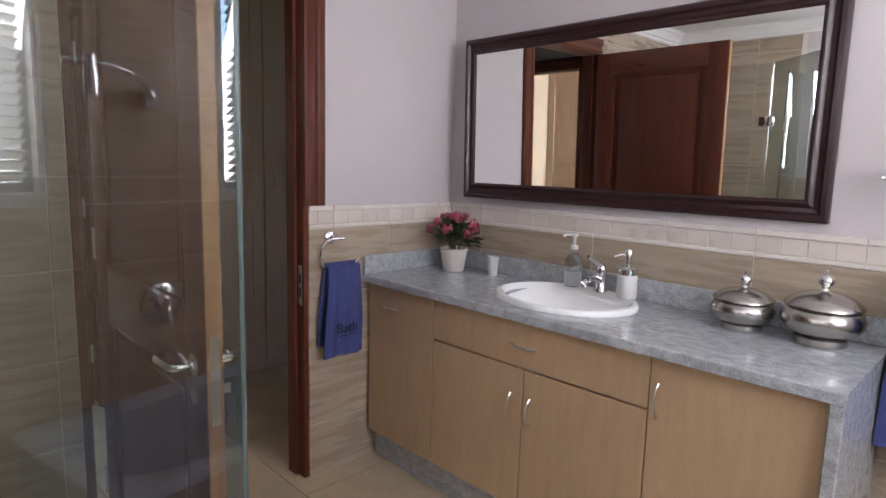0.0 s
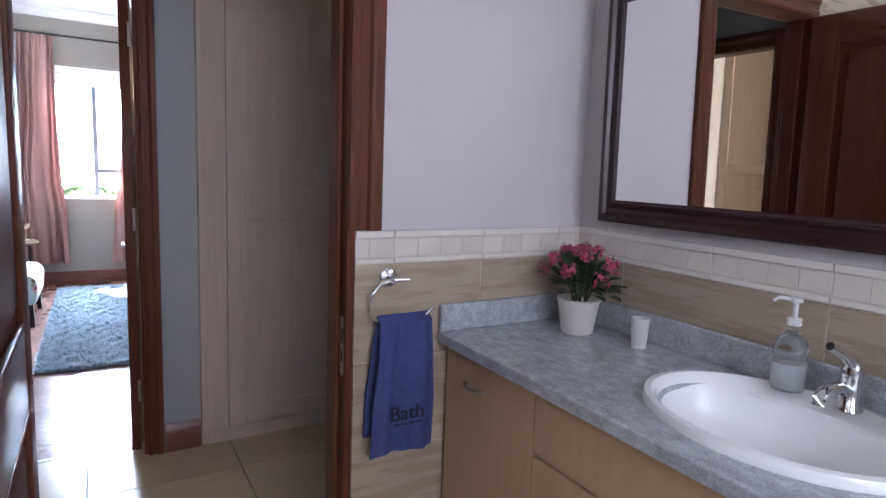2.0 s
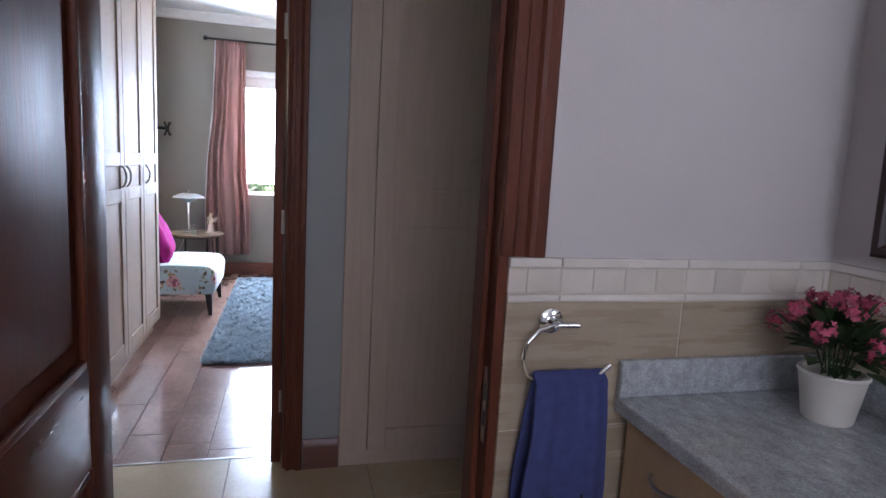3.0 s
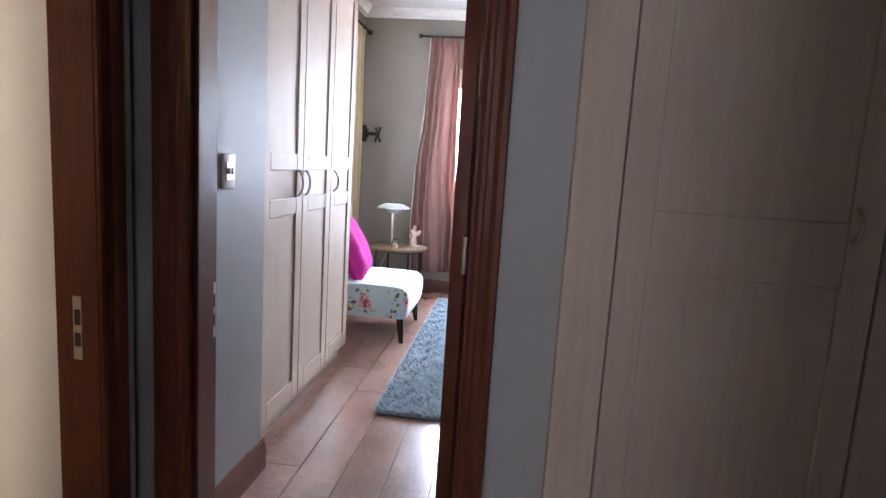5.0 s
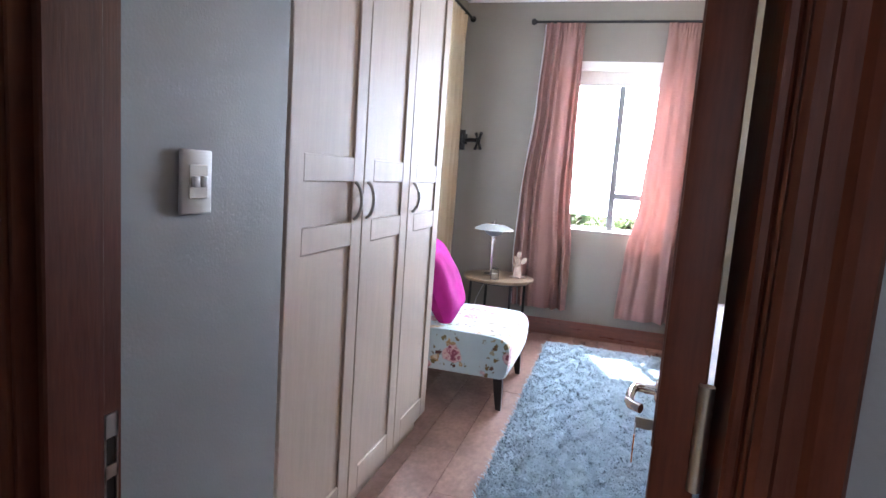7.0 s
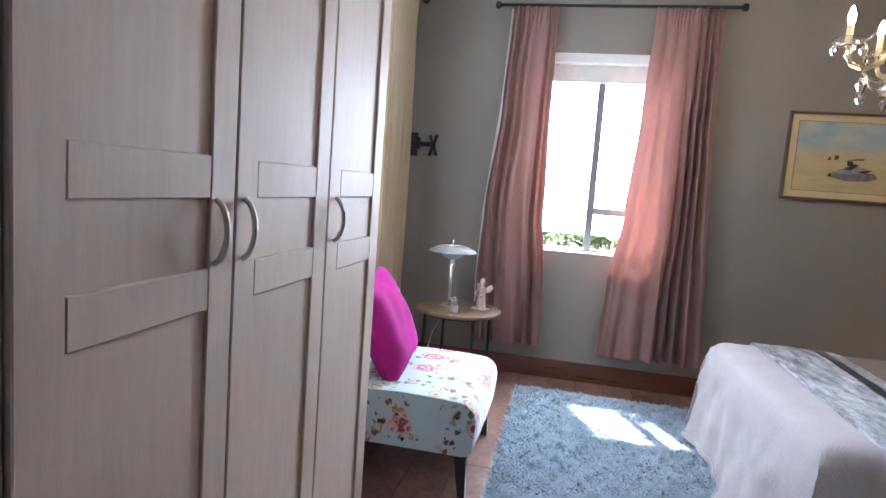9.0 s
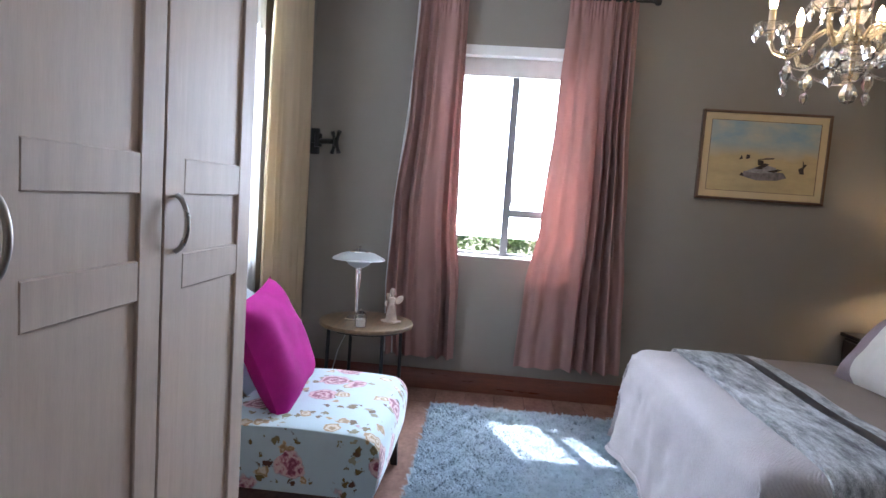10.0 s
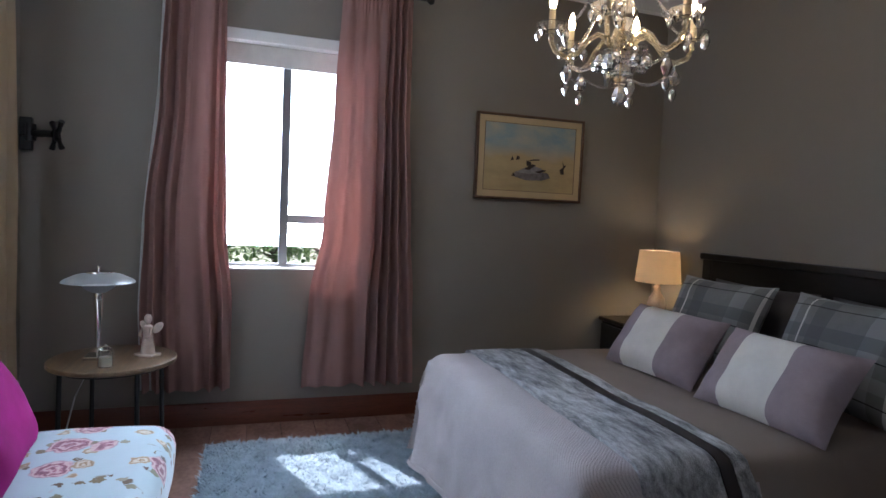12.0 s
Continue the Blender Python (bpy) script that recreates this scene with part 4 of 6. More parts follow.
join_bm(pm, tube_bm([(BX - 0.075, 2.135, 1.112), (BX - 0.10, 2.11, 1.113), (BX - 0.108, 2.102, 1.105)], 0.0045, 8))
part("pump", pm, PLASTIC, soap1, "white plastic pump", True)

soap2 = thing("soap_dispenser", (BX + 0.17, 2.125, 0.9), "white soap dispenser with a chrome pump", "soap dispenser")
SX = BX + 0.17
part("bottle", lathe_bm([(0, 0), (0.036, 0), (0.038, 0.004), (0.036, 0.085), (0.034, 0.09), (0, 0.09)], (SX, 2.125, 0.8985), 24), PLASTIC, soap2, "frosted white body", True)
pm = lathe_bm([(0, 0.09), (0.036, 0.09), (0.036, 0.112), (0.030, 0.118), (0.015, 0.12), (0.015, 0.128), (0.009, 0.13), (0.009, 0.148), (0.015, 0.15), (0.017, 0.175), (0.012, 0.185), (0, 0.186)], (SX, 2.125, 0.8985), 20)
join_bm(pm, tube_bm([(SX, 2.125, 1.062), (SX - 0.02, 2.10, 1.063), (SX - 0.035, 2.08, 1.056)], 0.005, 8))
part("pump", pm, CHROME, soap2, "chrome pump", True)

cup = thing("tumbler", (-1.50, 2.13, 0.88), "small frosted glass tumbler on the counter", "tumbler")
part("cup", lathe_bm([(0, 0.0), (0.021, 0.0), (0.026, 0.088), (0.024, 0.088), (0.019, 0.006), (0, 0.006)], (-1.50, 2.13, 0.8805), 24), PLASTIC, cup, "", True)


def lidded_bowl(x, y, s, label):
    z = 0.8805
    c = thing("lidded_bowl", (x, y, 0.88), label, "bowl", "steel lidded bowls on the counter")
    part("foot", lathe_bm([(0, 0), (0.074 * s, 0), (0.078 * s, 0.004), (0.078 * s, 0.022), (0.066 * s, 0.03), (0, 0.03)], (x, y, z), 40), STEEL, c, "", True)
    part("bowl", lathe_bm([(0, 0.0305), (0.066 * s, 0.0305), (0.10 * s, 0.044 * s), (0.120 * s, 0.07 * s), (0.122 * s, 0.09 * s), (0.112 * s, 0.115 * s), (0.10 * s, 0.124 * s), (0, 0.124 * s)], (x, y, z), 44), STEEL, c, "", True)
    lid = part("lid", lathe_bm([(0, 0.1245 * s), (0.112 * s, 0.1245 * s), (0.116 * s, 0.128 * s), (0.114 * s, 0.134 * s), (0.085 * s, 0.158 * s), (0.05 * s, 0.171 * s), (0.018 * s, 0.177 * s), (0, 0.178 * s)], (x, y, z), 44), STEEL, c, "brushed steel domed lid", True)
    part("knob", lathe_bm([(0, 0.177 * s), (0.014 * s, 0.177 * s), (0.010 * s, 0.184 * s), (0.012 * s, 0.19 * s), (0.024 * s, 0.203 * s), (0.025 * s, 0.212 * s), (0.017 * s, 0.226 * s), (0.007 * s, 0.231 * s), (0.006 * s, 0.243 * s), (0, 0.245 * s)], (x, y, z), 24), CHROME, lid, "polished turned knob", True)


lidded_bowl(-0.40, 2.075, 0.78, "small brushed steel lidded bowl on the counter")
lidded_bowl(-0.185, 2.095, 0.91, "large brushed steel lidded bowl on the counter")

# ---- mirror ----
mir = thing("wall_mirror", (-1.0, 2.235, 1.235), "wide wall mirror in a dark mahogany moulded frame", "mirror")
MX0, MX1, MZ0, MZ1, MY = -1.742, -0.226, 1.23, 1.955, 2.2415
HANG = Matrix.Translation((MX1, MY - 0.001, MZ0)) @ Matrix.Rotation(radians(1.6), 4, "Z") @ Matrix.Rotation(radians(1.3), 4, "X") @ Matrix.Translation((-MX1, -MY, -MZ0))
b = box_bm((MX0 + 0.07, MY - 0.026, MZ0 + 0.07), (MX1 - 0.07, MY - 0.020, MZ1 - 0.07), 0)
b.transform(HANG)
part("mirror_glass", b, MIRROR, mir, "silvered mirror glass")


def frame_side(p, q, inner):
    prof = [(0.0, 0.0), (0.026, 0.0), (0.034, 0.008), (0.034, 0.022), (0.024, 0.030), (0.022, 0.044), (0.030, 0.052), (0.032, 0.060), (0.024, 0.068), (0.022, 0.074), (0.0, 0.074)]
    b = bmesh.new()
    P, Q, I = Vector(p), Vector(q), Vector(inner)
    D = (Q - P).normalized()
    ends = [[b.verts.new(e + Vector((0, -o, 0)) + I * w + D * (w * sgn)) for o, w in prof] for e, sgn in ((P, 1), (Q, -1))]
    n = len(prof)
    for k in range(n):
        b.faces.new((ends[0][k], ends[0][(k + 1) % n], ends[1][(k + 1) % n], ends[1][k]))
    bmesh.ops.recalc_face_normals(b, faces=b.faces)
    b.transform(HANG)
    part("frame_rail", b, MIRROR_FRAME, mir, "", True)


frame_side((MX0, MY, MZ0), (MX1, MY, MZ0), (0, 0, 1))
frame_side((MX0, MY, MZ1), (MX1, MY, MZ1), (0, 0, -1))
frame_side((MX0, MY, MZ0), (MX0, MY, MZ1), (1, 0, 0))
frame_side((MX1, MY, MZ0), (MX1, MY, MZ1), (-1, 0, 0))


# ---- shaker wardrobes ----
def shaker_door(parent, axis, face, u0, u1, z0, z1, rails, handle=None):
    """A framed door; face: its plane, on the room's side; rails: heights of the cross rails."""
    P = (lambda d0, d1, p, q, r, s: ((p, face - d1, r), (q, face - d0, s))) if axis == "y" else (lambda d0, d1, p, q, r, s: ((face - d1, p, r), (face - d0, q, s)))
    d = box("door", *P(0.008, 0.02, u0 + 0.004, u1 - 0.004, z0 + 0.002, z1 - 0.002), SHAKER, parent, 0)
    st = 0.082
    box("stile", *P(0.0, 0.0195, u0 + 0.002, u0 + st, z0, z1), SHAKER, d, 0.0025)
    box("stile", *P(0.0, 0.0195, u1 - st, u1 - 0.002, z0, z1), SHAKER, d, 0.0025)
    for lo, hi in [(z0, z0 + 0.10)] + rails + [(z1 - 0.09, z1)]:
        box("rail", *P(0.0002, 0.0193, u0 + st, u1 - st, lo, hi), SHAKER, d, 0.0025)
    if handle:
        u, zc, h = handle
        o = (0, 1, 0) if axis == "y" else (1, 0, 0)
        A = (u, face, zc - h) if axis == "y" else (face, u, zc - h)
        B = (u, face, zc + h) if axis == "y" else (face, u, zc + h)
        pts = [Vector(A) + (Vector(B) - Vector(A)) * t + Vector(o) * (0.002 + 0.026 * math.sin(math.pi * t) ** 0.55) for t in [i / 14 for i in range(15)]]
        part("handle", tube_bm(pts, 0.006, 10), NICKEL, d, "satin steel bow handle", True)
    return d


ward = thing("fitted_wardrobe", (-4.87, -0.25, 0), "pale limed oak fitted wardrobe with three tall panelled doors", "wardrobe")
WF, WZ0, WZ1 = -0.012, 0.095, 2.72
box("carcass", (-5.545, -0.555, 0.095), (-4.0315, -0.036, 2.74), SHAKER, ward, 0.001)
box("plinth", (-5.53, -0.54, 0), (-4.05, -0.06, 0.0945), SHAKER, ward, 0)
box("filler", (-4.146, -0.0355, 0.0), (-4.0315, -0.022, 2.859), SHAKER, ward, 0.001)
box("top_infill", (-5.54, -0.50, 2.7405), (-4.147, -0.036, 2.859), SHAKER, ward, 0.001)
for u0, u1, hu in ((-4.633, -4.148, -4.564), (-5.094, -4.635, -4.664), (-5.545, -5.096, -5.142)):
    shaker_door(ward, "y", WF, u0, u1, WZ0, WZ1, [(1.057, 1.138), (1.27, 1.35)], (hu, 1.207, 0.062))

hall_ward = thing("hall_cupboard", (-3.26, 1.8, 0), "pale limed oak fitted hall cupboard with tall panelled doors", "cupboard")
box("carcass", (-3.2795, 1.178, 0.075), (-3.27, 2.499, 2.74), SHAKER, hall_ward, 0)
box("plinth", (-3.2795, 1.181, 0), (-3.268, 2.498, 0.074), SHAKER, hall_ward, 0.001)
box("filler", (-3.2694, 1.178, 0.072), (-3.243, 1.299, 2.74), SHAKER, hall_ward, 0.002)
box("top_infill", (-3.2795, 1.178, 2.741), (-3.262, 2.499, 2.859), SHAKER, hall_ward, 0.001)
for u0, u1, hu in ((1.301, 1.915, 1.845), (1.917, 2.49, 1.985)):
    shaker_door(hall_ward, "x", -3.248, u0, u1, 0.075, 2.73, [(1.10, 1.26)], None)
    pts = [Vector((-3.248, hu, 1.215 + 0.08 * t)) + Vector((0.002 + 0.03 * math.sin(math.pi * t) ** 0.6, 0, 0)) for t in [i / 10 for i in range(11)]]
    part("handle", tube_bm(pts, 0.005, 8), NICKEL, hall_ward, "satin steel bow handle", True)

dress = thing("dressing_cupboard", (-2.7, -1.2, 0), "cream panelled fitted cupboard in the dressing room", "cupboard")
box("carcass", (-3.42, -1.84, 0.0), (-1.32, -1.221, 2.4), SHAKER, dress, 0.002)
for i in range(4):
    u0 = -3.42 + i * 0.525
    shaker_door(dress, "y", -1.2, u0, u0 + 0.523, 0.07, 2.38, [(1.075, 1.155), (1.283, 1.365)], (u0 + (0.49 if i % 2 == 0 else 0.03), 1.235, 0.062))


# ---- bathroom: shower ----
SHX, SHY = -0.933, 0.106
shower = thing("shower_screen", (SHX, SHY, 0), "frameless clear glass shower screen with an open glass door", "shower screen")
gz0, gz1 = 0.03, 1.98
for nm, lo, hi in (("glass_panel", (-1.875, SHY - 0.004, gz0), (SHX - 0.005, SHY + 0.004, gz1)), ("glass_panel", (SHX - 0.004, -0.74, gz0), (SHX + 0.004, -0.30, gz1))):
    g = box(nm, lo, hi, SHOWER_GLASS, shower, 0)
    g.visible_shadow = False
leaf = bmesh.new()
box_bm((0.012, -0.004, gz0), (0.495, 0.004, gz1), 0, bm=leaf)
LM = pose(SHX, SHY + 0.008, 0, 0, 0, 50)
leaf.transform(LM)
leaf_ob = part("glass_door", leaf, DARKENED_GLASS, shower, "open frameless glass door, darkened so its reflections show")
leaf_ob.visible_shadow = False
b = box_bm((0.4953, -0.005, gz0), (0.501, 0.005, gz1), 0.001)
b.transform(LM)
part("edge_seal", b, GLASS_EDGE, leaf_ob, "greenish edge seal of the glass door")
for z in (0.35, 1.62):
    b = box_bm((0.004, -0.014, z - 0.03), (0.055, 0.014, z + 0.03), 0.003)
    b.transform(LM)
    box_bm((SHX - 0.06, SHY - 0.013, z - 0.03), (SHX - 0.006, SHY + 0.013, z + 0.03), 0.003, bm=b)
    part("hinge", b, CHROME, leaf_ob, "chrome glass hinge", True)
tray = box("shower_tray", (-1.874, -0.744, 0.0), (SHX + 0.02, SHY + 0.02, 0.028), WHITE, None, 0.006)
tagged(tray, "low white shower tray on the bathroom floor", "shower tray")

turn = Matrix.Rotation(radians(-90), 4, "X")
rose = thing("shower_rose", (-1.6, -0.75, 1.86), "chrome shower rose on an arm from the tiled wall", "shower head")
part("arm", tube_bm([(-1.6, -0.749, 1.83), (-1.6, -0.66, 1.86), (-1.6, -0.56, 1.855), (-1.6, -0.52, 1.82)], 0.011, 12), CHROME, rose, "", True)
part("flange", lathe_bm([(0, 0), (0.03, 0), (0.03, 0.006), (0.014, 0.012), (0, 0.013)], (-1.6, -0.7485, 1.83), 24, turn), CHROME, rose, "", True)
part("head", lathe_bm([(0, 0.03), (0.015, 0.03), (0.02, 0.0), (0.045, -0.02), (0.045, -0.032), (0, -0.032)], (-1.6, -0.52, 1.80), 28), CHROME, rose, "", True)

# ---- bathtub under the louvred windows ----
TUB = ((-0.56, -0.738), (1.14, -0.06), 0.56)
tub = thing("bathtub", (0.29, -0.40, 0), "enamelled bathtub under the louvred windows, coloured blue-grey for its shade", "bathtub")


def tub_bm():
    (x0, y0), (x1, y1), top = TUB
    b = bmesh.new()
    n = 48

    def ring(inset, z, power):
        cx, cy, hx, hy = (x0 + x1) / 2, (y0 + y1) / 2, (x1 - x0) / 2 - inset, (y1 - y0) / 2 - inset
        out = []
        for k in range(n):
            c, s_ = math.cos(2 * math.pi * k / n), math.sin(2 * math.pi * k / n)
            out.append(b.verts.new((cx + hx * math.copysign(abs(c) ** power, c), cy + hy * math.copysign(abs(s_) ** power, s_), z)))
        return out

    rings = [ring(0.012, 0.0, 0.12), ring(0.012, top - 0.045, 0.12), ring(0.0, top - 0.04, 0.12), ring(0.0, top - 0.008, 0.12), ring(0.008, top, 0.14), ring(0.07, top, 0.45), ring(0.085, top - 0.012, 0.5), ring(0.11, top - 0.2, 0.55), ring(0.15, 0.17, 0.6), ring(0.22, 0.13, 0.65)]
    for p, q in zip(rings, rings[1:]):
        for k in range(n):
            b.faces.new((p[k], p[(k + 1) % n], q[(k + 1) % n], q[k]))
    b.faces.new(rings[-1])
    bmesh.ops.recalc_face_normals(b, faces=b.faces)
    return b


# the unlit tub's shade is put into this blue-grey enamel colour
part("tub", tub_bm(), mat("shaded_tub_enamel", (0.26, 0.30, 0.35), 0.15, vary=0.03, scale=5), tub, "", True)
part("grab_handle", tube_bm([(0.02, -0.11, 0.562), (0.03, -0.11, 0.60), (0.07, -0.11, 0.615), (0.17, -0.11, 0.615), (0.21, -0.11, 0.60), (0.22, -0.11, 0.562)], 0.011, 12), CHROME, tub, "chrome grab handle", True)
NX = -0.06
mixer = thing("bath_mixer", (NX, -0.75, 0.86), "round chrome bath mixer on the tiled wall", "bath mixer")
part("plate", lathe_bm([(0, 0), (0.075, 0), (0.075, 0.006), (0.066, 0.012), (0, 0.013)], (NX, -0.7485, 0.86), 32, turn), CHROME, mixer, "", True)
part("knob", lathe_bm([(0, 0.013), (0.030, 0.013), (0.028, 0.05), (0, 0.052)], (NX, -0.7485, 0.86), 24, turn), CHROME, mixer, "", True)
part("lever", tube_bm([(NX, -0.705, 0.86), (NX, -0.69, 0.82), (NX, -0.68, 0.79)], 0.008, 10), CHROME, mixer, "", True)
part("spout", tube_bm([(NX, -0.749, 0.70), (NX, -0.66, 0.70), (NX, -0.62, 0.68), (NX, -0.61, 0.66)], 0.014, 12), CHROME, mixer, "", True)
hand = thing("hand_shower", (-0.08, -0.75, 1.57), "chrome curved shower arm with a hand spray over the bath", "shower head")
part("wall_block", box_bm((-0.115, -0.7488, 1.535), (-0.055, -0.70, 1.60), 0.004), CHROME, hand, "square chrome wall block")
part("arm", tube_bm([(-0.085, -0.705, 1.575), (-0.16, -0.62, 1.605), (-0.26, -0.51, 1.62), (-0.37, -0.40, 1.615), (-0.44, -0.33, 1.60)], 0.009, 12), CHROME, hand, "", True)
part("cross_bar", tube_bm([(-0.51, -0.32, 1.60), (-0.45, -0.325, 1.602), (-0.38, -0.33, 1.60)], 0.010, 12), CHROME, hand, "", True)
part("spray", lathe_bm([(0, 0), (0.016, 0), (0.018, 0.05), (0.013, 0.075), (0.013, 0.10), (0, 0.10)], (-0.445, -0.325, 1.52), 20), CHROME, hand, "", True)
# ---- towel ring and towel ----
ring = thing("towel_ring", (-1.88, 1.495, 1.06), "chrome open towel ring on the tiled wall", "towel ring")
tx = Matrix.Rotation(radians(90), 4, "Y")
part("rose", lathe_bm([(0, 0), (0.027, 0), (0.027, 0.008), (0.021, 0.012), (0.010, 0.013), (0.010, 0.035), (0, 0.036)], (-1.8755, 1.495, 1.06), 28, tx), CHROME, ring, "", True)
part("bar", tube_bm([(-1.845, 1.550, 1.055), (-1.845, 1.520, 1.056), (-1.845, 1.490, 1.056), (-1.845, 1.460, 1.046), (-1.845, 1.435, 1.02), (-1.845, 1.427, 0.985), (-1.845, 1.440, 0.95), (-1.845, 1.470, 0.933), (-1.845, 1.550, 0.935), (-1.845, 1.610, 0.945), (-1.845, 1.632, 0.965)], 0.0055, 10), CHROME, ring, "", True)


def hanging_towel(name, at, w, z_top, z_bot, label, seed, front=0.0, side="y"):
    t = thing(name, at, label, "towel")

    def f(u, v):
        k = 2 * v - 1
        drop = abs(k) ** 1.0
        gather = 0.80 + 0.20 * min(1, drop * 1.6)
        wob = 0.016 * math.sin(u * 9 + seed) * min(1, drop * 3) * (1 - 0.45 * drop) + 0.004 * math.sin(u * 23 + 2)
        zb = z_bot + (0.045 if k < 0 else 0)
        z = z_top - (z_top - zb) * drop + (0.01 if drop < 0.05 else 0)
        out = (0.012 + 0.013 * min(1, drop * 4)) * (1 if k > 0 else -1) + wob * (1 if k > 0 else 0.3)
        uu = (u - 0.5) * w * gather + (0.012 * (1 - drop))
        return (at[0] + out + front, at[1] + uu, z) if side == "y" else (at[0] + uu, at[1] - out + front, z)

    part("cloth", sheet_bm(f, 40, 44, 0.007), BLUE_TOWEL, t, "", True)
    return t


towel = hanging_towel("hand_towel", (-1.843, 1.525, 0.94), 0.205, 0.946, 0.55, "blue terry hand towel with dark embroidery on the chrome ring", 1.0, 0.004)


def script(parent, text, m, size, material, name="embroidery"):
    cu = bpy.data.curves.new(name, "FONT")
    cu.body, cu.size, cu.extrude, cu.align_x = text, size, 0.0008, "CENTER"
    tmp = bpy.data.objects.new(name, cu)
    me = bpy.data.meshes.new_from_object(tmp)
    bpy.data.objects.remove(tmp)
    b = bmesh.new()
    b.from_mesh(me)
    bpy.data.meshes.remove(me)
    b.transform(m)
    return part(name, b, material, parent, "dark embroidered word")


face_x = Matrix(((0, 0, 1, 0), (1, 0, 0, 0), (0, 1, 0, 0), (0, 0, 0, 1)))
script(towel, "Bath", Matrix.Translation((-1.796, 1.532, 0.655)) @ face_x, 0.062, NAVY)
b = bmesh.new()
for i in range(4):
    box_bm((-1.7965, 1.49 + i * 0.024, 0.640), (-1.795, 1.508 + i * 0.024, 0.6445), 0, bm=b)
part("stitched_line", b, NAVY, towel)

rail = thing("towel_rail", (0.2, 2.24, 1.40), "chrome towel rail on the wall beside the vanity", "towel rail")
ty = Matrix.Rotation(radians(90), 4, "X")
for x in (-0.02, 0.5):
    part("bracket", lathe_bm([(0, 0), (0.025, 0), (0.025, 0.008), (0.012, 0.012), (0.012, 0.07), (0, 0.07)], (x, 2.2415, 1.40), 24, ty), CHROME, rail, "", True)
part("bar", tube_bm([(-0.09, 2.18, 1.40), (0.6, 2.18, 1.40)], 0.009, 12), CHROME, rail, "", True)
part("bar", tube_bm([(-0.09, 2.13, 1.375), (0.6, 2.13, 1.375)], 0.007, 12), CHROME, rail, "", True)
rail2 = thing("towel_rail", (0.25, 2.22, 1.1), "chrome towel rail holding a blue towel", "towel rail")
part("bar", tube_bm([(0.0, 2.228, 1.13), (0.02, 2.15, 1.13), (0.5, 2.15, 1.13), (0.52, 2.228, 1.13)], 0.008, 12), CHROME, rail2, "", True)
hanging_towel("bath_towel", (0.225, 2.13, 1.13), 0.5, 1.142, 0.62, "blue terry bath towel hanging on a chrome rail", 2.0, 0.0, "x")

# ---- pot plant ----
plant = thing("potted_plant", (-1.70, 2.075, 0.88), "pink flowering kalanchoe in a white ceramic pot", "potted plant")
PX, PY = -1.70, 2.075
part("pot", lathe_bm([(0, 0), (0.045, 0), (0.049, 0.004), (0.064, 0.098), (0.068, 0.104), (0.066, 0.11), (0.058, 0.11), (0.056, 0.095), (0, 0.095)], (PX, PY, 0.8805), 32), POT, plant, "", True)
rng = random.Random(4)


def leaf_blade(b, p, d, l, w):
    d = d.normalized()
    s = d.cross(Vector((0, 0, 1)))
    s = s.normalized() if s.length > 1e-3 else Vector((1, 0, 0))
    n = s.cross(d)
    q = [p, p + d * l * 0.35 + s * w * 0.5 + n * w * 0.12, p + d * l * 0.75 + s * w * 0.38 + n * w * 0.05, p + d * l - n * w * 0.15, p + d * l * 0.75 - s * w * 0.38 + n * w * 0.05, p + d * l * 0.35 - s * w * 0.5 + n * w * 0.12]
    mid = [b.verts.new(p + d * l * 0.5 - n * w * 0.05)]
    vs = [b.verts.new(x) for x in q]
    for i in range(6):
        b.faces.new((mid[0], vs[i], vs[(i + 1) % 6]))


lv = bmesh.new()
for i in range(190):
    a, e = rng.uniform(0, 6.283), rng.uniform(-0.25, 1.2)
    r = rng.uniform(0.03, 0.10)
    d = Vector((math.cos(a) * math.cos(e), math.sin(a) * math.cos(e), math.sin(e)))
    p = Vector((PX, PY, 1.03)) + Vector((d.x * r, d.y * r, d.z * r * 0.8))
    leaf_blade(lv, p, d + Vector((0, 0, 0.1)), rng.uniform(0.035, 0.06), rng.uniform(0.022, 0.036))
part("foliage", lv, LEAF, plant, "dark green scalloped leaves")
st = bmesh.new()
for i in range(14):
    a, r = rng.uniform(0, 6.283), rng.uniform(0.01, 0.09)
    tip = Vector((PX + math.cos(a) * r, PY + math.sin(a) * r, 1.08 + 0.02 * rng.random()))
    join_bm(st, tube_bm([(PX + 0.02 * math.cos(a), PY + 0.02 * math.sin(a), 0.97), tip], 0.002, 5))
part("stems", st, LEAF, plant)
for i in range(15):
    fl = bmesh.new()
    a = i * 2.4
    e = 1.45 - 0.095 * i
    d = Vector((math.cos(a) * math.cos(e), math.sin(a) * math.cos(e), math.sin(e)))
    c = Vector((PX, PY, 1.045)) + Vector((d.x * 0.118, d.y * 0.118, d.z * 0.095))
    for k in range(26):
        v = Vector((rng.gauss(0, 1), rng.gauss(0, 1), rng.gauss(0, 1))).normalized()
        v = (v + d * 0.6).normalized()
        p = c + v * rng.uniform(0.012, 0.030)
        s = v.orthogonal().normalized()
        u = v.cross(s)
        for q in range(4):
            t = q * math.pi / 2 + k
            w = s * math.cos(t) + u * math.sin(t)
            w2 = s * math.cos(t + 0.7) + u * math.sin(t + 0.7)
            w3 = s * math.cos(t - 0.7) + u * math.sin(t - 0.7)
            f = [fl.verts.new(x) for x in (p, p + w2 * 0.005 + v * 0.001, p + w * 0.0095 + v * 0.002, p + w3 * 0.005 + v * 0.001)]
            fl.faces.new(f)
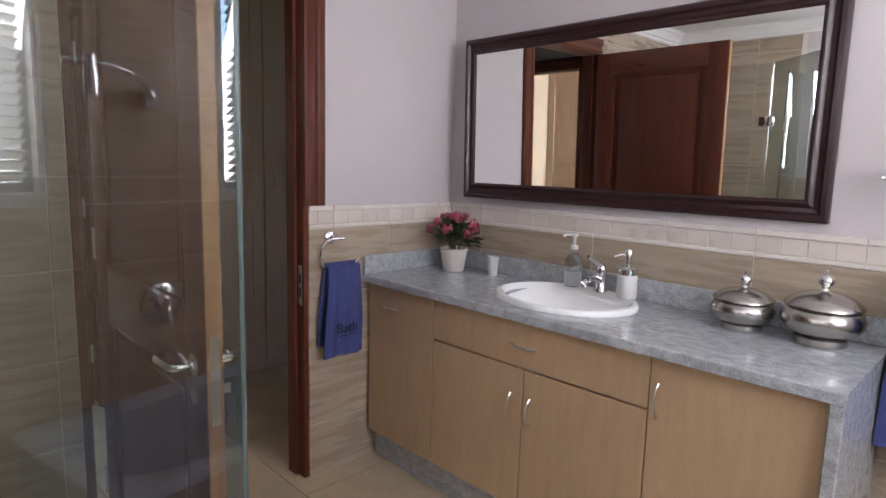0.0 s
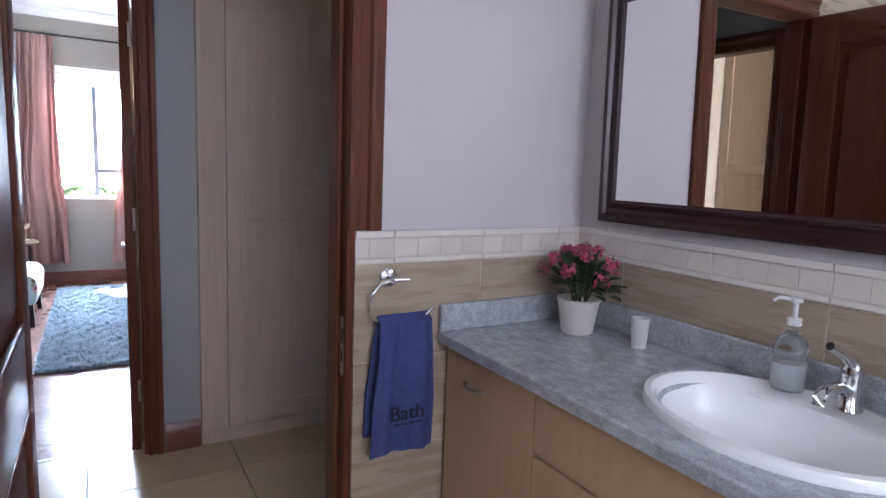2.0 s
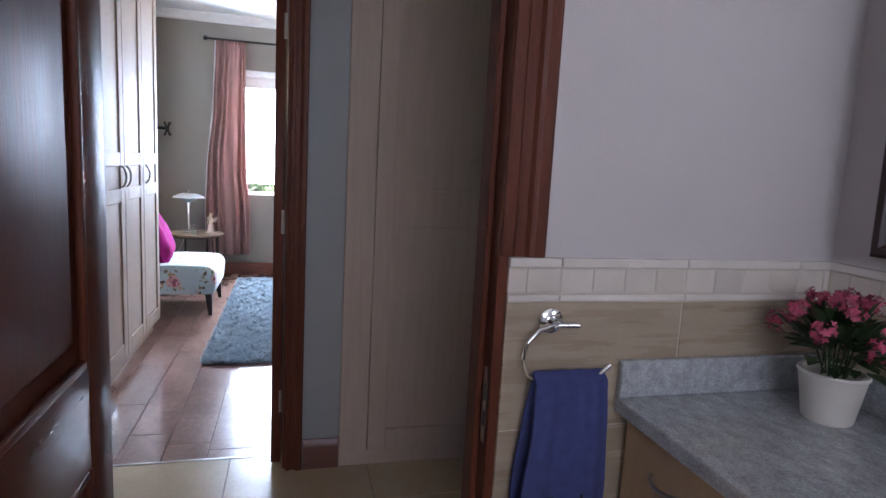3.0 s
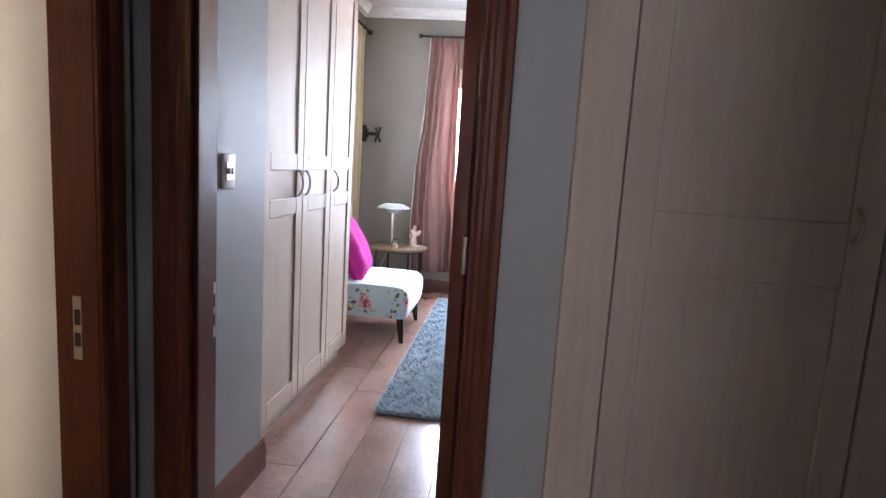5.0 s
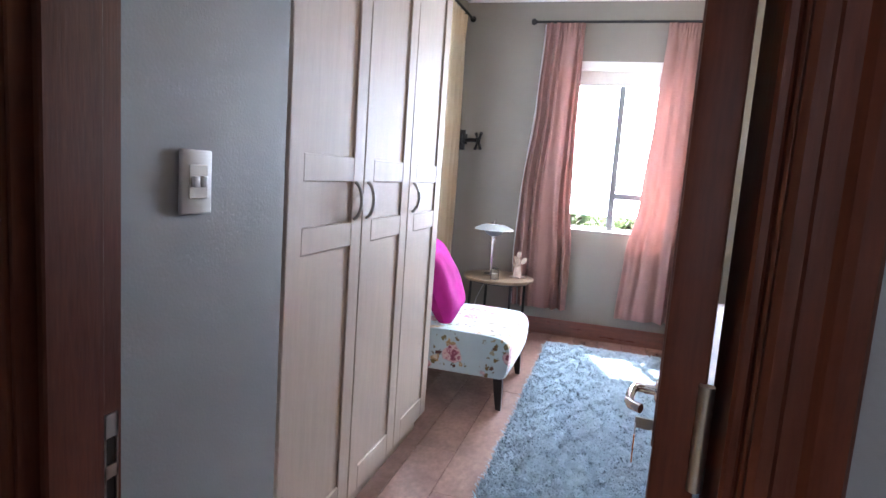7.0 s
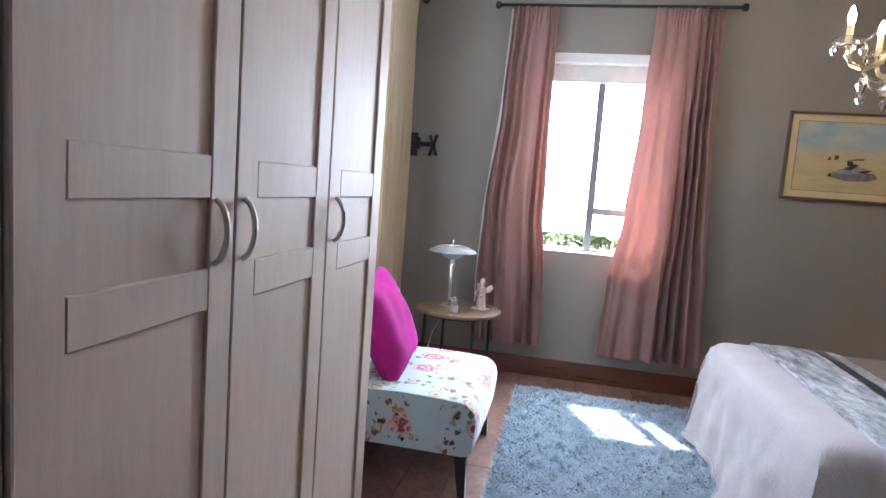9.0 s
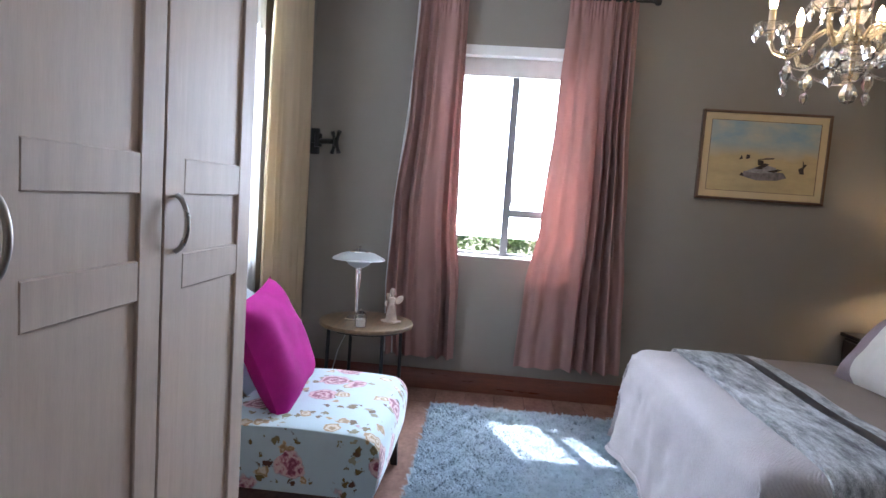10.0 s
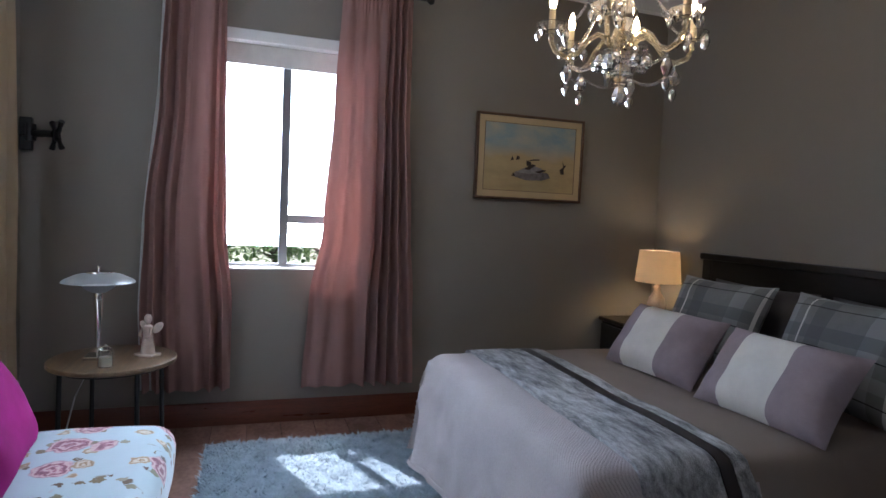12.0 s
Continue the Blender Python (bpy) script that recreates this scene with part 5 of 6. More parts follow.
    part("flower_cluster", fl, PETAL, plant, "cluster of small pink flowers" if i == 0 else "")

bench = thing("bathroom_stool", (0.12, 1.75, 0), "low white bathroom stool beside the vanity", "stool")
box("top", (0.05, 1.55, 0.36), (0.36, 1.9, 0.39), WHITE, bench, 0.01)
for x in (0.08, 0.33):
    for y in (1.58, 1.87):
        box("leg", (x - 0.015, y - 0.015, 0), (x + 0.015, y + 0.015, 0.3605), WHITE, bench, 0.003)

# ---- bedroom: switch ----
sw = thing("light_switch", (-3.71, 0.05, 1.21), "white two lever light switch on the grey wall", "light switch")
box("plate", (-3.752, 0.0502, 1.21), (-3.668, 0.060, 1.332), PLASTIC, sw, 0.004, seg=3)
box("surround", (-3.735, 0.0602, 1.24), (-3.685, 0.063, 1.304), NICKEL, sw, 0.001, "satin metal inset")
for x in (-3.722, -3.698):
    b = box_bm((x - 0.007, 0.0625, 1.262), (x + 0.007, 0.070, 1.283), 0.002)
    part("rocker", b, PLASTIC, sw, "", True)

# ---- bedroom: rug ----
RX0, RX1, RY0, RY1 = -7.46, -4.68, 0.40, 1.57
rug = thing("shag_rug", ((RX0 + RX1) / 2, (RY0 + RY1) / 2, 0.0), "grey-blue deep pile shag rug on the wooden floor", "rug")
box("backing", (RX0 + 0.01, RY0 + 0.01, 0.0005), (RX1 - 0.01, RY1 - 0.01, 0.012), SHAG, rug, 0.003)
nr = np.random.RandomState(5)
NT = 90000
px, py = nr.uniform(RX0, RX1, NT), nr.uniform(RY0, RY1, NT)
ang = nr.uniform(0, 2 * np.pi, NT)
lean = nr.uniform(0.012, 0.030, NT)
# tufts fall in loose clumps
cl = np.sin(px * 31 + 3 * np.sin(py * 23)) + np.cos(py * 37 + 2 * np.sin(px * 19))
hgt = 0.018 + 0.008 * nr.rand(NT) + 0.003 * cl
wid = nr.uniform(0.0020, 0.0040, NT)
dx, dy = np.cos(ang), np.sin(ang)
verts = np.empty((NT, 5, 3))
for k, (h, le, ww) in enumerate(((0.0, 0, 1), (0.0, 0, -1), (0.7, 0.55, -1.0), (0.7, 0.55, 1.0), (1.0, 1.25, 0))):
    verts[:, k, 0] = px + dx * lean * le - dy * wid * ww
    verts[:, k, 1] = py + dy * lean * le + dx * wid * ww
    verts[:, k, 2] = 0.010 + hgt * h
idx = (np.arange(NT) * 5)[:, None]
quads = (idx + np.array([0, 1, 2, 3])).tolist()
tris = (idx + np.array([3, 2, 4])).tolist()
me = bpy.data.meshes.new("pile")
me.from_pydata((verts.reshape(-1, 3) - np.array(rug.location)).tolist(), [], quads + tris)
me.materials.append(SHAG)
pile = new("pile", me)
pile.parent = rug
tagged(pile, kind="stuff")

# ---- slipper chair ----
chair = thing("slipper_chair", (-6.3, 0.0, 0), "armless slipper chair in pale blue rose print fabric", "chair")
CX0, CX1 = -6.67, -5.93


def seat_bm():
    # side outline in y, z, swept across the width with soft edges
    prof = [(-0.36, 0.185), (0.30, 0.185), (0.325, 0.195), (0.335, 0.22), (0.342, 0.30)]
    prof += [(0.262 + 0.08 * math.cos(radians(a)), 0.348 + 0.08 * math.sin(radians(a))) for a in range(5, 90, 14)]
    prof += [(0.18, 0.432), (0.0, 0.437), (-0.20, 0.427), (-0.36, 0.42)]
    b = bmesh.new()
    rings = []
    for x, s in ((CX0, 0.955), (CX0 + 0.006, 0.975), (CX0 + 0.018, 0.992), (CX0 + 0.05, 1), (-6.5, 1.012), (-6.3, 1.018), (-6.1, 1.012), (CX1 - 0.05, 1), (CX1 - 0.018, 0.992), (CX1 - 0.006, 0.975), (CX1, 0.955)):
        rings.append([b.verts.new((x, 0.0 + (y - 0.0) * (0.5 + s / 2), 0.3 + (z - 0.3) * s)) for y, z in prof])
    n = len(prof)
    for p, q in zip(rings, rings[1:]):
        for k in range(n):
            b.faces.new((p[k], p[(k + 1) % n], q[(k + 1) % n], q[k]))
    b.faces.new(rings[0][::-1])
    b.faces.new(rings[-1])
    bmesh.ops.recalc_face_normals(b, faces=b.faces)
    return b


part("seat", seat_bm(), FLORAL, chair, "rose print seat with boxed sides", True)


def back_f(u, v):
    a = 2 * math.pi * u
    hw = 0.37 * (1 - 0.04 * v) * (1 - (max(0, v - 0.82) / 0.18) ** 2 * 0.35)
    th = 0.080 * (1 - 0.6 * v * v)
    sx = math.copysign(abs(math.cos(a)) ** 0.35, math.cos(a))
    sy = math.copysign(abs(math.sin(a)) ** 0.6, math.sin(a))
    end = math.sqrt(max(0.0, 1 - max(0, (v - 0.93) / 0.07) ** 2)) if v > 0.93 else 1
    return (-6.3 + hw * sx * max(0.15, end), -0.32 - 0.15 * v ** 1.3 + th * sy * max(0.1, end), 0.24 + 0.635 * v - 0.035 * (abs(sx) ** 3) * v)


bk = sheet_bm(back_f, 36, 20, 0, True)
bmesh.ops.holes_fill(bk, edges=bk.edges[:])
part("backrest", bk, FLORAL, chair, "rose print curved back", True)
for x, y, lx, ly in ((CX0 + 0.05, 0.28, -0.02, 0.02), (CX1 - 0.05, 0.28, 0.02, 0.02), (CX0 + 0.05, -0.30, -0.02, -0.06), (CX1 - 0.05, -0.30, 0.02, -0.06)):
    b = bmesh.new()
    rings = [[b.verts.new((x + lx * t + a * s, y + ly * t + c * s, 0.19 * (1 - t) + 0.0008)) for a, c in ((-1, -1), (1, -1), (1, 1), (-1, 1))] for t, s in ((0, 0.026), (0.4, 0.023), (1, 0.015))]
    for p, q in zip(rings, rings[1:]):
        for k in range(4):
            b.faces.new((p[k], p[(k + 1) % 4], q[(k + 1) % 4], q[k]))
    b.faces.new(rings[0])
    b.faces.new(rings[-1][::-1])
    bmesh.ops.recalc_face_normals(b, faces=b.faces)
    part("leg", b, DARKWOOD, chair, "tapered dark wooden leg")
for x in (CX0 + 0.004, CX1 - 0.004):
    part("piping", tube_bm([(x, -0.30, 0.418), (x, 0.0, 0.431), (x, 0.18, 0.427), (x, 0.262, 0.422), (x, 0.29, 0.416), (x, 0.314, 0.40), (x, 0.33, 0.376), (x, 0.337, 0.345), (x, 0.335, 0.30), (x, 0.328, 0.22)], 0.0045, 8), FLORAL, chair, "", True)
cush = part("scatter_cushion", cushion_bm(0.50, 0.50, 0.18, pose(-6.25, -0.175, 0.645, 24, 6, 4), 20, 0.16, 3), MAGENTA, None, "", True)
tagged(cush, "plain magenta velvet scatter cushion leaning on the chair back", "cushion")

# ---- side table and what stands on it ----
TX, TY, TZ = -7.36, -0.02, 0.53
table = thing("side_table", (TX, TY, 0), "round side table with a rustic oak top and black hairpin legs", "side table")
part("tabletop", lathe_bm([(0, -0.024), (0.272, -0.024), (0.28, -0.018), (0.28, -0.004), (0.276, 0.0), (0, 0.0)], (TX, TY, TZ), 56), OAK_TOP, table, "", True)
part("apron_ring", tube_bm(arc((TX, TY, TZ - 0.033), 0.235, 0, 350, 36, "xy"), 0.008, 8, True), BLACK, table, "", True)
for k in range(4):
    a = radians(35 + 90 * k)
    c, s = math.cos(a), math.sin(a)
    part("leg", tube_bm([(TX + c * 0.235, TY + s * 0.235, TZ - 0.03), (TX + c * 0.24, TY + s * 0.24, 0.25), (TX + c * 0.245, TY + s * 0.245, 0.001)], 0.011, 10), BLACK, table, "black metal leg", True)

tlamp = thing("table_lamp", (-7.37, -0.09, TZ), "chrome table lamp with a layered opal glass shade", "lamp")
LX, LY = -7.37, -0.09
box("base", (LX - 0.055, LY - 0.055, TZ + 0.0005), (LX + 0.055, LY + 0.055, TZ + 0.014), CHROME, tlamp, 0.003)
part("stem", lathe_bm([(0, 0.014), (0.008, 0.014), (0.008, 0.03), (0.020, 0.28), (0.017, 0.285), (0.019, 0.29), (0.019, 0.31), (0.014, 0.318), (0, 0.318)], (LX, LY, TZ), 24), CHROME, tlamp, "", True)
part("shade", lathe_bm([(0.045, 0.415), (0.10, 0.402), (0.15, 0.378), (0.158, 0.368), (0.154, 0.368), (0.145, 0.374), (0.098, 0.396), (0.045, 0.409)], (LX, LY, TZ), 48), FROST, tlamp, "wide opal glass disc shade", True)
part("inner_shade", lathe_bm([(0.03, 0.318), (0.06, 0.335), (0.078, 0.36), (0.074, 0.36), (0.056, 0.339), (0.028, 0.322)], (LX, LY, TZ), 40), FROST, tlamp, "small opal glass inner shade", True)
part("cap", lathe_bm([(0, 0.405), (0.06, 0.406), (0.055, 0.418), (0.02, 0.428), (0.006, 0.431), (0.006, 0.44), (0.009, 0.446), (0, 0.45)], (LX, LY, TZ), 32), CHROME, tlamp, "chrome cap with a finial", True)
part("socket", lathe_bm([(0, 0.318), (0.018, 0.318), (0.018, 0.405), (0, 0.405)], (LX, LY, TZ), 16), CHROME, tlamp, "", True)

jar = thing("candle_jar", (-7.19, -0.02, TZ), "small glass jar candle with a lid", "jar")
part("glass", lathe_bm([(0, 0), (0.030, 0), (0.031, 0.003), (0.031, 0.07), (0.026, 0.078), (0.024, 0.078), (0.028, 0.07), (0.028, 0.004), (0, 0.004)], (-7.19, -0.02, TZ + 0.0005), 28), GLASS, jar, "", True)
part("wax", lathe_bm([(0, 0.0045), (0.0275, 0.0045), (0.0275, 0.045), (0, 0.045)], (-7.19, -0.02, TZ + 0.0005), 24), WAX, jar, "pale candle wax", True)
part("lid", lathe_bm([(0, 0.0785), (0.028, 0.0785), (0.028, 0.083), (0.012, 0.09), (0.005, 0.093), (0.009, 0.10), (0, 0.106)], (-7.19, -0.02, TZ + 0.0005), 24), GLASS, jar, "", True)

fb = box_bm((-0.052, -0.036, 0.0005), (0.052, 0.036, 0.014), 0.004)
join_bm(fb, lathe_bm([(0, 0.013), (0.034, 0.013), (0.030, 0.05), (0.021, 0.10), (0.023, 0.135), (0.020, 0.15), (0.009, 0.157), (0.010, 0.165), (0.018, 0.178), (0.0185, 0.192), (0.011, 0.206), (0, 0.209)], (0, 0, 0), 20))
for s in (1, -1):
    w = sheet_bm(lambda u, v, s=s: (s * (0.012 + 0.055 * u), 0.018 + 0.01 * u, 0.125 + 0.03 * u + (v - 0.5) * 0.05 * (1 - 0.75 * abs(2 * u - 1) ** 2)), 8, 4, 0.006)
    join_bm(fb, w)
    join_bm(fb, tube_bm([(s * 0.02, -0.004, 0.142), (s * 0.033, -0.02, 0.11), (s * 0.014, -0.034, 0.095)], 0.007, 8))
fb.transform(pose(-7.38, 0.125, TZ, 0, 0, 58))
fig = part("angel_figurine", fb, CARVED, None, "", True)
tagged(fig, "small carved pale winged figurine on a square base", "figurine")
cord = part("lamp_cord", tube_bm([(-7.42, -0.12, 0.51), (-7.50, -0.22, 0.30), (-7.45, -0.26, 0.08), (-7.36, -0.20, 0.012), (-7.30, -0.28, 0.012), (-7.42, -0.36, 0.05), (-7.52, -0.45, 0.22), (-7.52, -0.545, 0.28)], 0.004, 8), PLASTIC, None, "", True)
tagged(cord, "pale lamp cord looping behind the side table to the wall", "cord")
box_sock = box("wall_socket", (-7.57, -0.5595, 0.24), (-7.45, -0.548, 0.32), PLASTIC, None, 0.003)
tagged(box_sock, "white plastic wall socket above the baseboard", "socket")

# ---- bracket ----
brk = thing("tv_bracket", (-7.82, -0.48, 1.62), "black swivel television bracket with no screen on it", "bracket")
box("wall_plate", (-7.8195, -0.556, 1.53), (-7.79, -0.498, 1.70), BLACK, brk, 0.004)
box("arm", (-7.7898, -0.54, 1.60), (-7.74, -0.485, 1.635), BLACK, brk, 0.004)
part("pivot", lathe_bm([(0, 0), (0.024, 0), (0.024, 0.085), (0, 0.085)], (-7.735, -0.485, 1.575), 20), BLACK, brk, "", True)
part("arm", tube_bm([(-7.73, -0.475, 1.61), (-7.66, -0.39, 1.61), (-7.625, -0.35, 1.605)], 0.018, 10), BLACK, brk, "", True)
hd = bmesh.new()
box_bm((-0.03, -0.008, -0.03), (0.03, 0.008, 0.03), 0.003, bm=hd)
for sx in (1, -1):
    for sz in (1, -1):
        join_bm(hd, tube_bm([(sx * 0.02, 0, sz * 0.02), (sx * 0.035, 0, sz * 0.035), (sx * 0.06, 0, sz * 0.065)], 0.011, 8, taper=[1.3, 0.9, 1.3]))
hd.transform(pose(-7.60, -0.332, 1.60, 0, 0, 35))
part("mount_head", hd, BLACK, brk, "four armed mounting plate", True)


# ---- curtains ----
def rod(name, p, q, out, label):
    r = thing(name, p, label, "curtain rod")
    P, Q = Vector(p), Vector(q)
    d = (Q - P).normalized()
    part("pole", tube_bm([P, Q], 0.010, 12), BLACK, r, "", True)
    for e, s in ((P, -1), (Q, 1)):
        t = (d * s).to_track_quat("Z", "Y").to_matrix().to_4x4()
        part("finial", lathe_bm([(0, 0), (0.012, 0), (0.012, 0.008), (0.022, 0.018), (0.026, 0.032), (0.020, 0.046), (0, 0.052)], e, 20, t), BLACK, r, "", True)
    for f in (0.06, 0.94):
        c = P + (Q - P) * f
        part("bracket", tube_bm([c, c + Vector(out)], 0.007, 8), BLACK, r, "", True)
    return r


rod("curtain_rod", (-7.72, 0.06, 2.585), (-7.72, 1.57, 2.585), (-0.099, 0, 0), "black metal curtain rod with ball finials over the window")


def curtain(name, axis, a, spans, folds, depth, label, material, seed=0, group=""):
    """A pleated curtain; spans: rows of (height, from, to, out) along the wall, from top to bottom."""
    c = thing(name, (a, (spans[0][1] + spans[0][2]) / 2, spans[-1][0]) if axis == "x" else ((spans[0][1] + spans[0][2]) / 2, a, spans[-1][0]), label, "curtain", group)
    zs = [s[0] for s in spans]

    def f(u, v):
        z = zs[0] + (zs[-1] - zs[0]) * v
        k = max(i for i in range(len(zs)) if zs[i] >= z - 1e-6)
        k = min(k, len(zs) - 2)
        t = (zs[k] - z) / (zs[k] - zs[k + 1])
        t = t * t * (3 - 2 * t)
        lo, hi, o = [spans[k][i] + (spans[k + 1][i] - spans[k][i]) * t for i in (1, 2, 3)]
        ph = 2 * math.pi * folds * (u + 0.07 * math.sin(5 * u + seed) + 0.025 * math.sin(13 * u + 2.3 * v + seed)) + 0.9 * math.sin(v * 3 + seed) + seed
        amp = depth * (0.40 + 0.75 * v ** 0.7) * (0.7 + 0.45 * math.sin(u * 7 + seed + 1.2 * v))
        amp *= min(1.0, 0.25 + 7 * min(u, 1 - u))
        w = amp * (math.sin(ph) + 0.2 * math.sin(2 * ph + 1 + v))
        w += 0.007 * noise.noise(Vector((u * 6, v * 5, seed)))
        if v < 0.06:
            w += 0.010 * math.sin(ph * 3) * (1 - v / 0.06)
        uu = lo + (hi - lo) * u + 0.2 * amp * math.cos(ph)
        return (a + o + w, uu, z) if axis == "x" else (uu, a + o + w, z)

    part("cloth", sheet_bm(f, folds * 16, 60, 0.003), material, c, "", True)
    return c


cl = curtain("curtain", "x", -7.75, [(2.575, 0.14, 0.44, 0.03), (1.9, 0.115, 0.445, 0.03), (1.2, 0.05, 0.46, 0.03), (0.7, 0.03, 0.50, 0.03), (0.24, 0.05, 0.50, 0.03)], 6, 0.046, "dusty pink pleated curtain hanging beside the bright window", PINK_CURTAIN, 0.4, "pink window curtains")
cr = curtain("curtain", "x", -7.75, [(2.575, 1.07, 1.49, 0.03), (1.9, 1.04, 1.50, 0.03), (1.2, 1.00, 1.53, 0.03), (0.75, 0.93, 1.56, 0.03), (0.23, 0.90, 1.58, 0.03)], 7, 0.046, "dusty pink pleated curtain drawn to the window's side, hem kicked out", PINK_CURTAIN, 2.1, "pink window curtains")
LINE_Z = [2.575, 1.9, 1.2, 0.7, 0.24]
LINE_Y = [0.135, 0.11, 0.045, 0.025, 0.045]


def lining_edge(u, v):
    z = LINE_Z[0] + (LINE_Z[-1] - LINE_Z[0]) * v
    y = float(np.interp(-z, [-h for h in LINE_Z], LINE_Y))
    return (-7.765 - 0.008 * math.sin(v * 9 + u * 2), y - 0.016 + 0.06 * u, z)


part("lining", sheet_bm(lining_edge, 4, 40, 0.002), LINING, cl, "white lining showing along the edge", True)
rod("curtain_rod", (-7.6, -0.46, 2.585), (-5.62, -0.46, 2.585), (0, -0.099, 0), "black metal curtain rod over the side window")
curtain("curtain", "y", -0.48, [(2.575, -7.50, -6.86, 0.0), (1.2, -7.54, -6.84, 0.0), (0.03, -7.54, -6.82, 0.0)], 7, 0.028, "cream pleated curtain beside the side window", CREAM_CURTAIN, 1.0, "cream curtains")
curtain("curtain", "y", -0.48, [(2.575, -6.05, -5.66, 0.0), (1.2, -6.02, -5.66, 0.0), (0.03, -5.98, -5.66, 0.0)], 5, 0.028, "cream pleated curtain beside the wardrobe", CREAM_CURTAIN, 3.0, "cream curtains")
sheer = curtain("sheer_curtain", "y", -0.535, [(2.5, -6.9, -5.7, 0.0), (1.2, -6.9, -5.7, 0.0), (0.05, -6.9, -5.7, 0.0)], 16, 0.006, "thin white sheer curtain glowing with daylight", LINING, 0.0)

# ---- picture ----
pic = thing("framed_painting", (-7.80, 2.355, 1.415), "framed desert watercolour in a thin brown frame with a cream mount", "painting")
PY0, PY1, PZ0, PZ1 = 1.965, 2.748, 1.412, 1.972
CREAM = mat("cream_mount", (0.62, 0.48, 0.27), 0.8, vary=0.05, scale=6)
FRAME = mat("brown_frame", (0.14, 0.075, 0.04), 0.4, vary=0.15, scale=12, bump=0.05)


def painting_mat():
    m = mat("desert_painting", (0.56, 0.43, 0.22), 0.7, vary=0.12, scale=5, stretch=(1, 1, 3))
    nt = m.node_tree
    N, L = nt.nodes, nt.links
    b = N["Principled BSDF"]
    sand = b.inputs["Base Color"].links[0].from_socket
    uv = N.new("ShaderNodeUVMap")
    sep = N.new("ShaderNodeSeparateXYZ")
    no = N.new("ShaderNodeTexNoise")
    no.inputs["Scale"].default_value, no.inputs["Detail"].default_value = 3.0, 5
    L.new(uv.outputs[0], no.inputs["Vector"])
    L.new(uv.outputs[0], sep.inputs[0])
    ad = N.new("ShaderNodeMath")
    ad.operation = "MULTIPLY_ADD"
    ad.inputs[1].default_value = 0.35
    L.new(no.outputs[0], ad.inputs[0])
    L.new(sep.outputs[1], ad.inputs[2])
    rp = N.new("ShaderNodeMapRange")
    rp.inputs[1].default_value, rp.inputs[2].default_value = 0.66, 0.86
    L.new(ad.outputs[0], rp.inputs[0])
    skyc = N.new("ShaderNodeValToRGB")
    skyc.color_ramp.elements[0].color, skyc.color_ramp.elements[1].color = (0.22, 0.34, 0.42, 1), (0.48, 0.45, 0.34, 1)
    skyc.color_ramp.elements[0].position, skyc.color_ramp.elements[1].position = 0.35, 0.65
    L.new(no.outputs[0], skyc.inputs[0])
    mx = N.new("ShaderNodeMix")
    mx.data_type = "RGBA"
    L.new(rp.outputs[0], mx.inputs[0])
    L.new(sand, mx.inputs[6])
    L.new(skyc.outputs[0], mx.inputs[7])
    L.new(mx.outputs[2], b.inputs["Base Color"])
    return m


def flat(u0, u1, v0, v1, x):
    return sheet_bm(lambda u, v: (x, u0 + (u1 - u0) * u, v0 + (v1 - v0) * v), 1, 1)


part("mount", box_bm((-7.815, PY0 + 0.012, PZ0 + 0.012), (-7.800, PY1 - 0.012, PZ1 - 0.012), 0), CREAM, pic, "cream painted mount")
art = part("painting_sheet", flat(PY0 + 0.062, PY1 - 0.062, PZ0 + 0.062, PZ1 - 0.062, -7.798), painting_mat(), pic, "watercolour of a wreck on sand under a pale sky")
for lo, hi in (((PY0, PZ0), (PY1, PZ0 + 0.016)), ((PY0, PZ1 - 0.016), (PY1, PZ1)), ((PY0, PZ0 + 0.016), (PY0 + 0.016, PZ1 - 0.016)), ((PY1 - 0.016, PZ0 + 0.016), (PY1, PZ1 - 0.016))):
    box("frame_rail", (-7.8195, lo[0], lo[1]), (-7.785, hi[0], hi[1]), FRAME, pic, 0.003)
for lo, hi in (((PY0 + 0.058, PZ0 + 0.058), (PY1 - 0.058, PZ0 + 0.061)), ((PY0 + 0.058, PZ1 - 0.061), (PY1 - 0.058, PZ1 - 0.058)), ((PY0 + 0.058, PZ0 + 0.061), (PY0 + 0.061, PZ1 - 0.061)), ((PY1 - 0.061, PZ0 + 0.061), (PY1 - 0.058, PZ1 - 0.061))):
    box("mount_line", (-7.8, lo[0], lo[1]), (-7.7965, hi[0], hi[1]), FRAME, pic, 0)
INK = mat("brown_ink", (0.06, 0.04, 0.03), 0.7, vary=0.3, scale=30)
GREYINK = mat("grey_wash", (0.26, 0.22, 0.22), 0.7, vary=0.3, scale=25)
cy, cz = 2.35, 1.60
k = 0


def blot(pts, material):
    global k
    k += 1
    b = bmesh.new()
    b.faces.new([b.verts.new((-7.7965 + 0.0003 * k, cy + y, cz + z)) for y, z in pts])
    part("brush_mark", b, material, art)


blot([(-0.12, -0.03), (-0.02, -0.055), (0.10, -0.05), (0.16, -0.03), (0.14, 0.0), (0.02, 0.01), (-0.10, 0.0)], GREYINK)
blot([(-0.10, -0.005), (-0.03, 0.03), (0.03, 0.045), (0.09, 0.03), (0.10, 0.0), (0.0, -0.01)], mat("grey_body", (0.36, 0.34, 0.34), 0.7, vary=0.25, scale=40))
blot([(-0.04, 0.02), (0.02, 0.055), (0.05, 0.05), (0.0, 0.015)], INK)
blot([(0.04, 0.005), (0.10, 0.022), (0.13, 0.018), (0.08, -0.002)], INK)
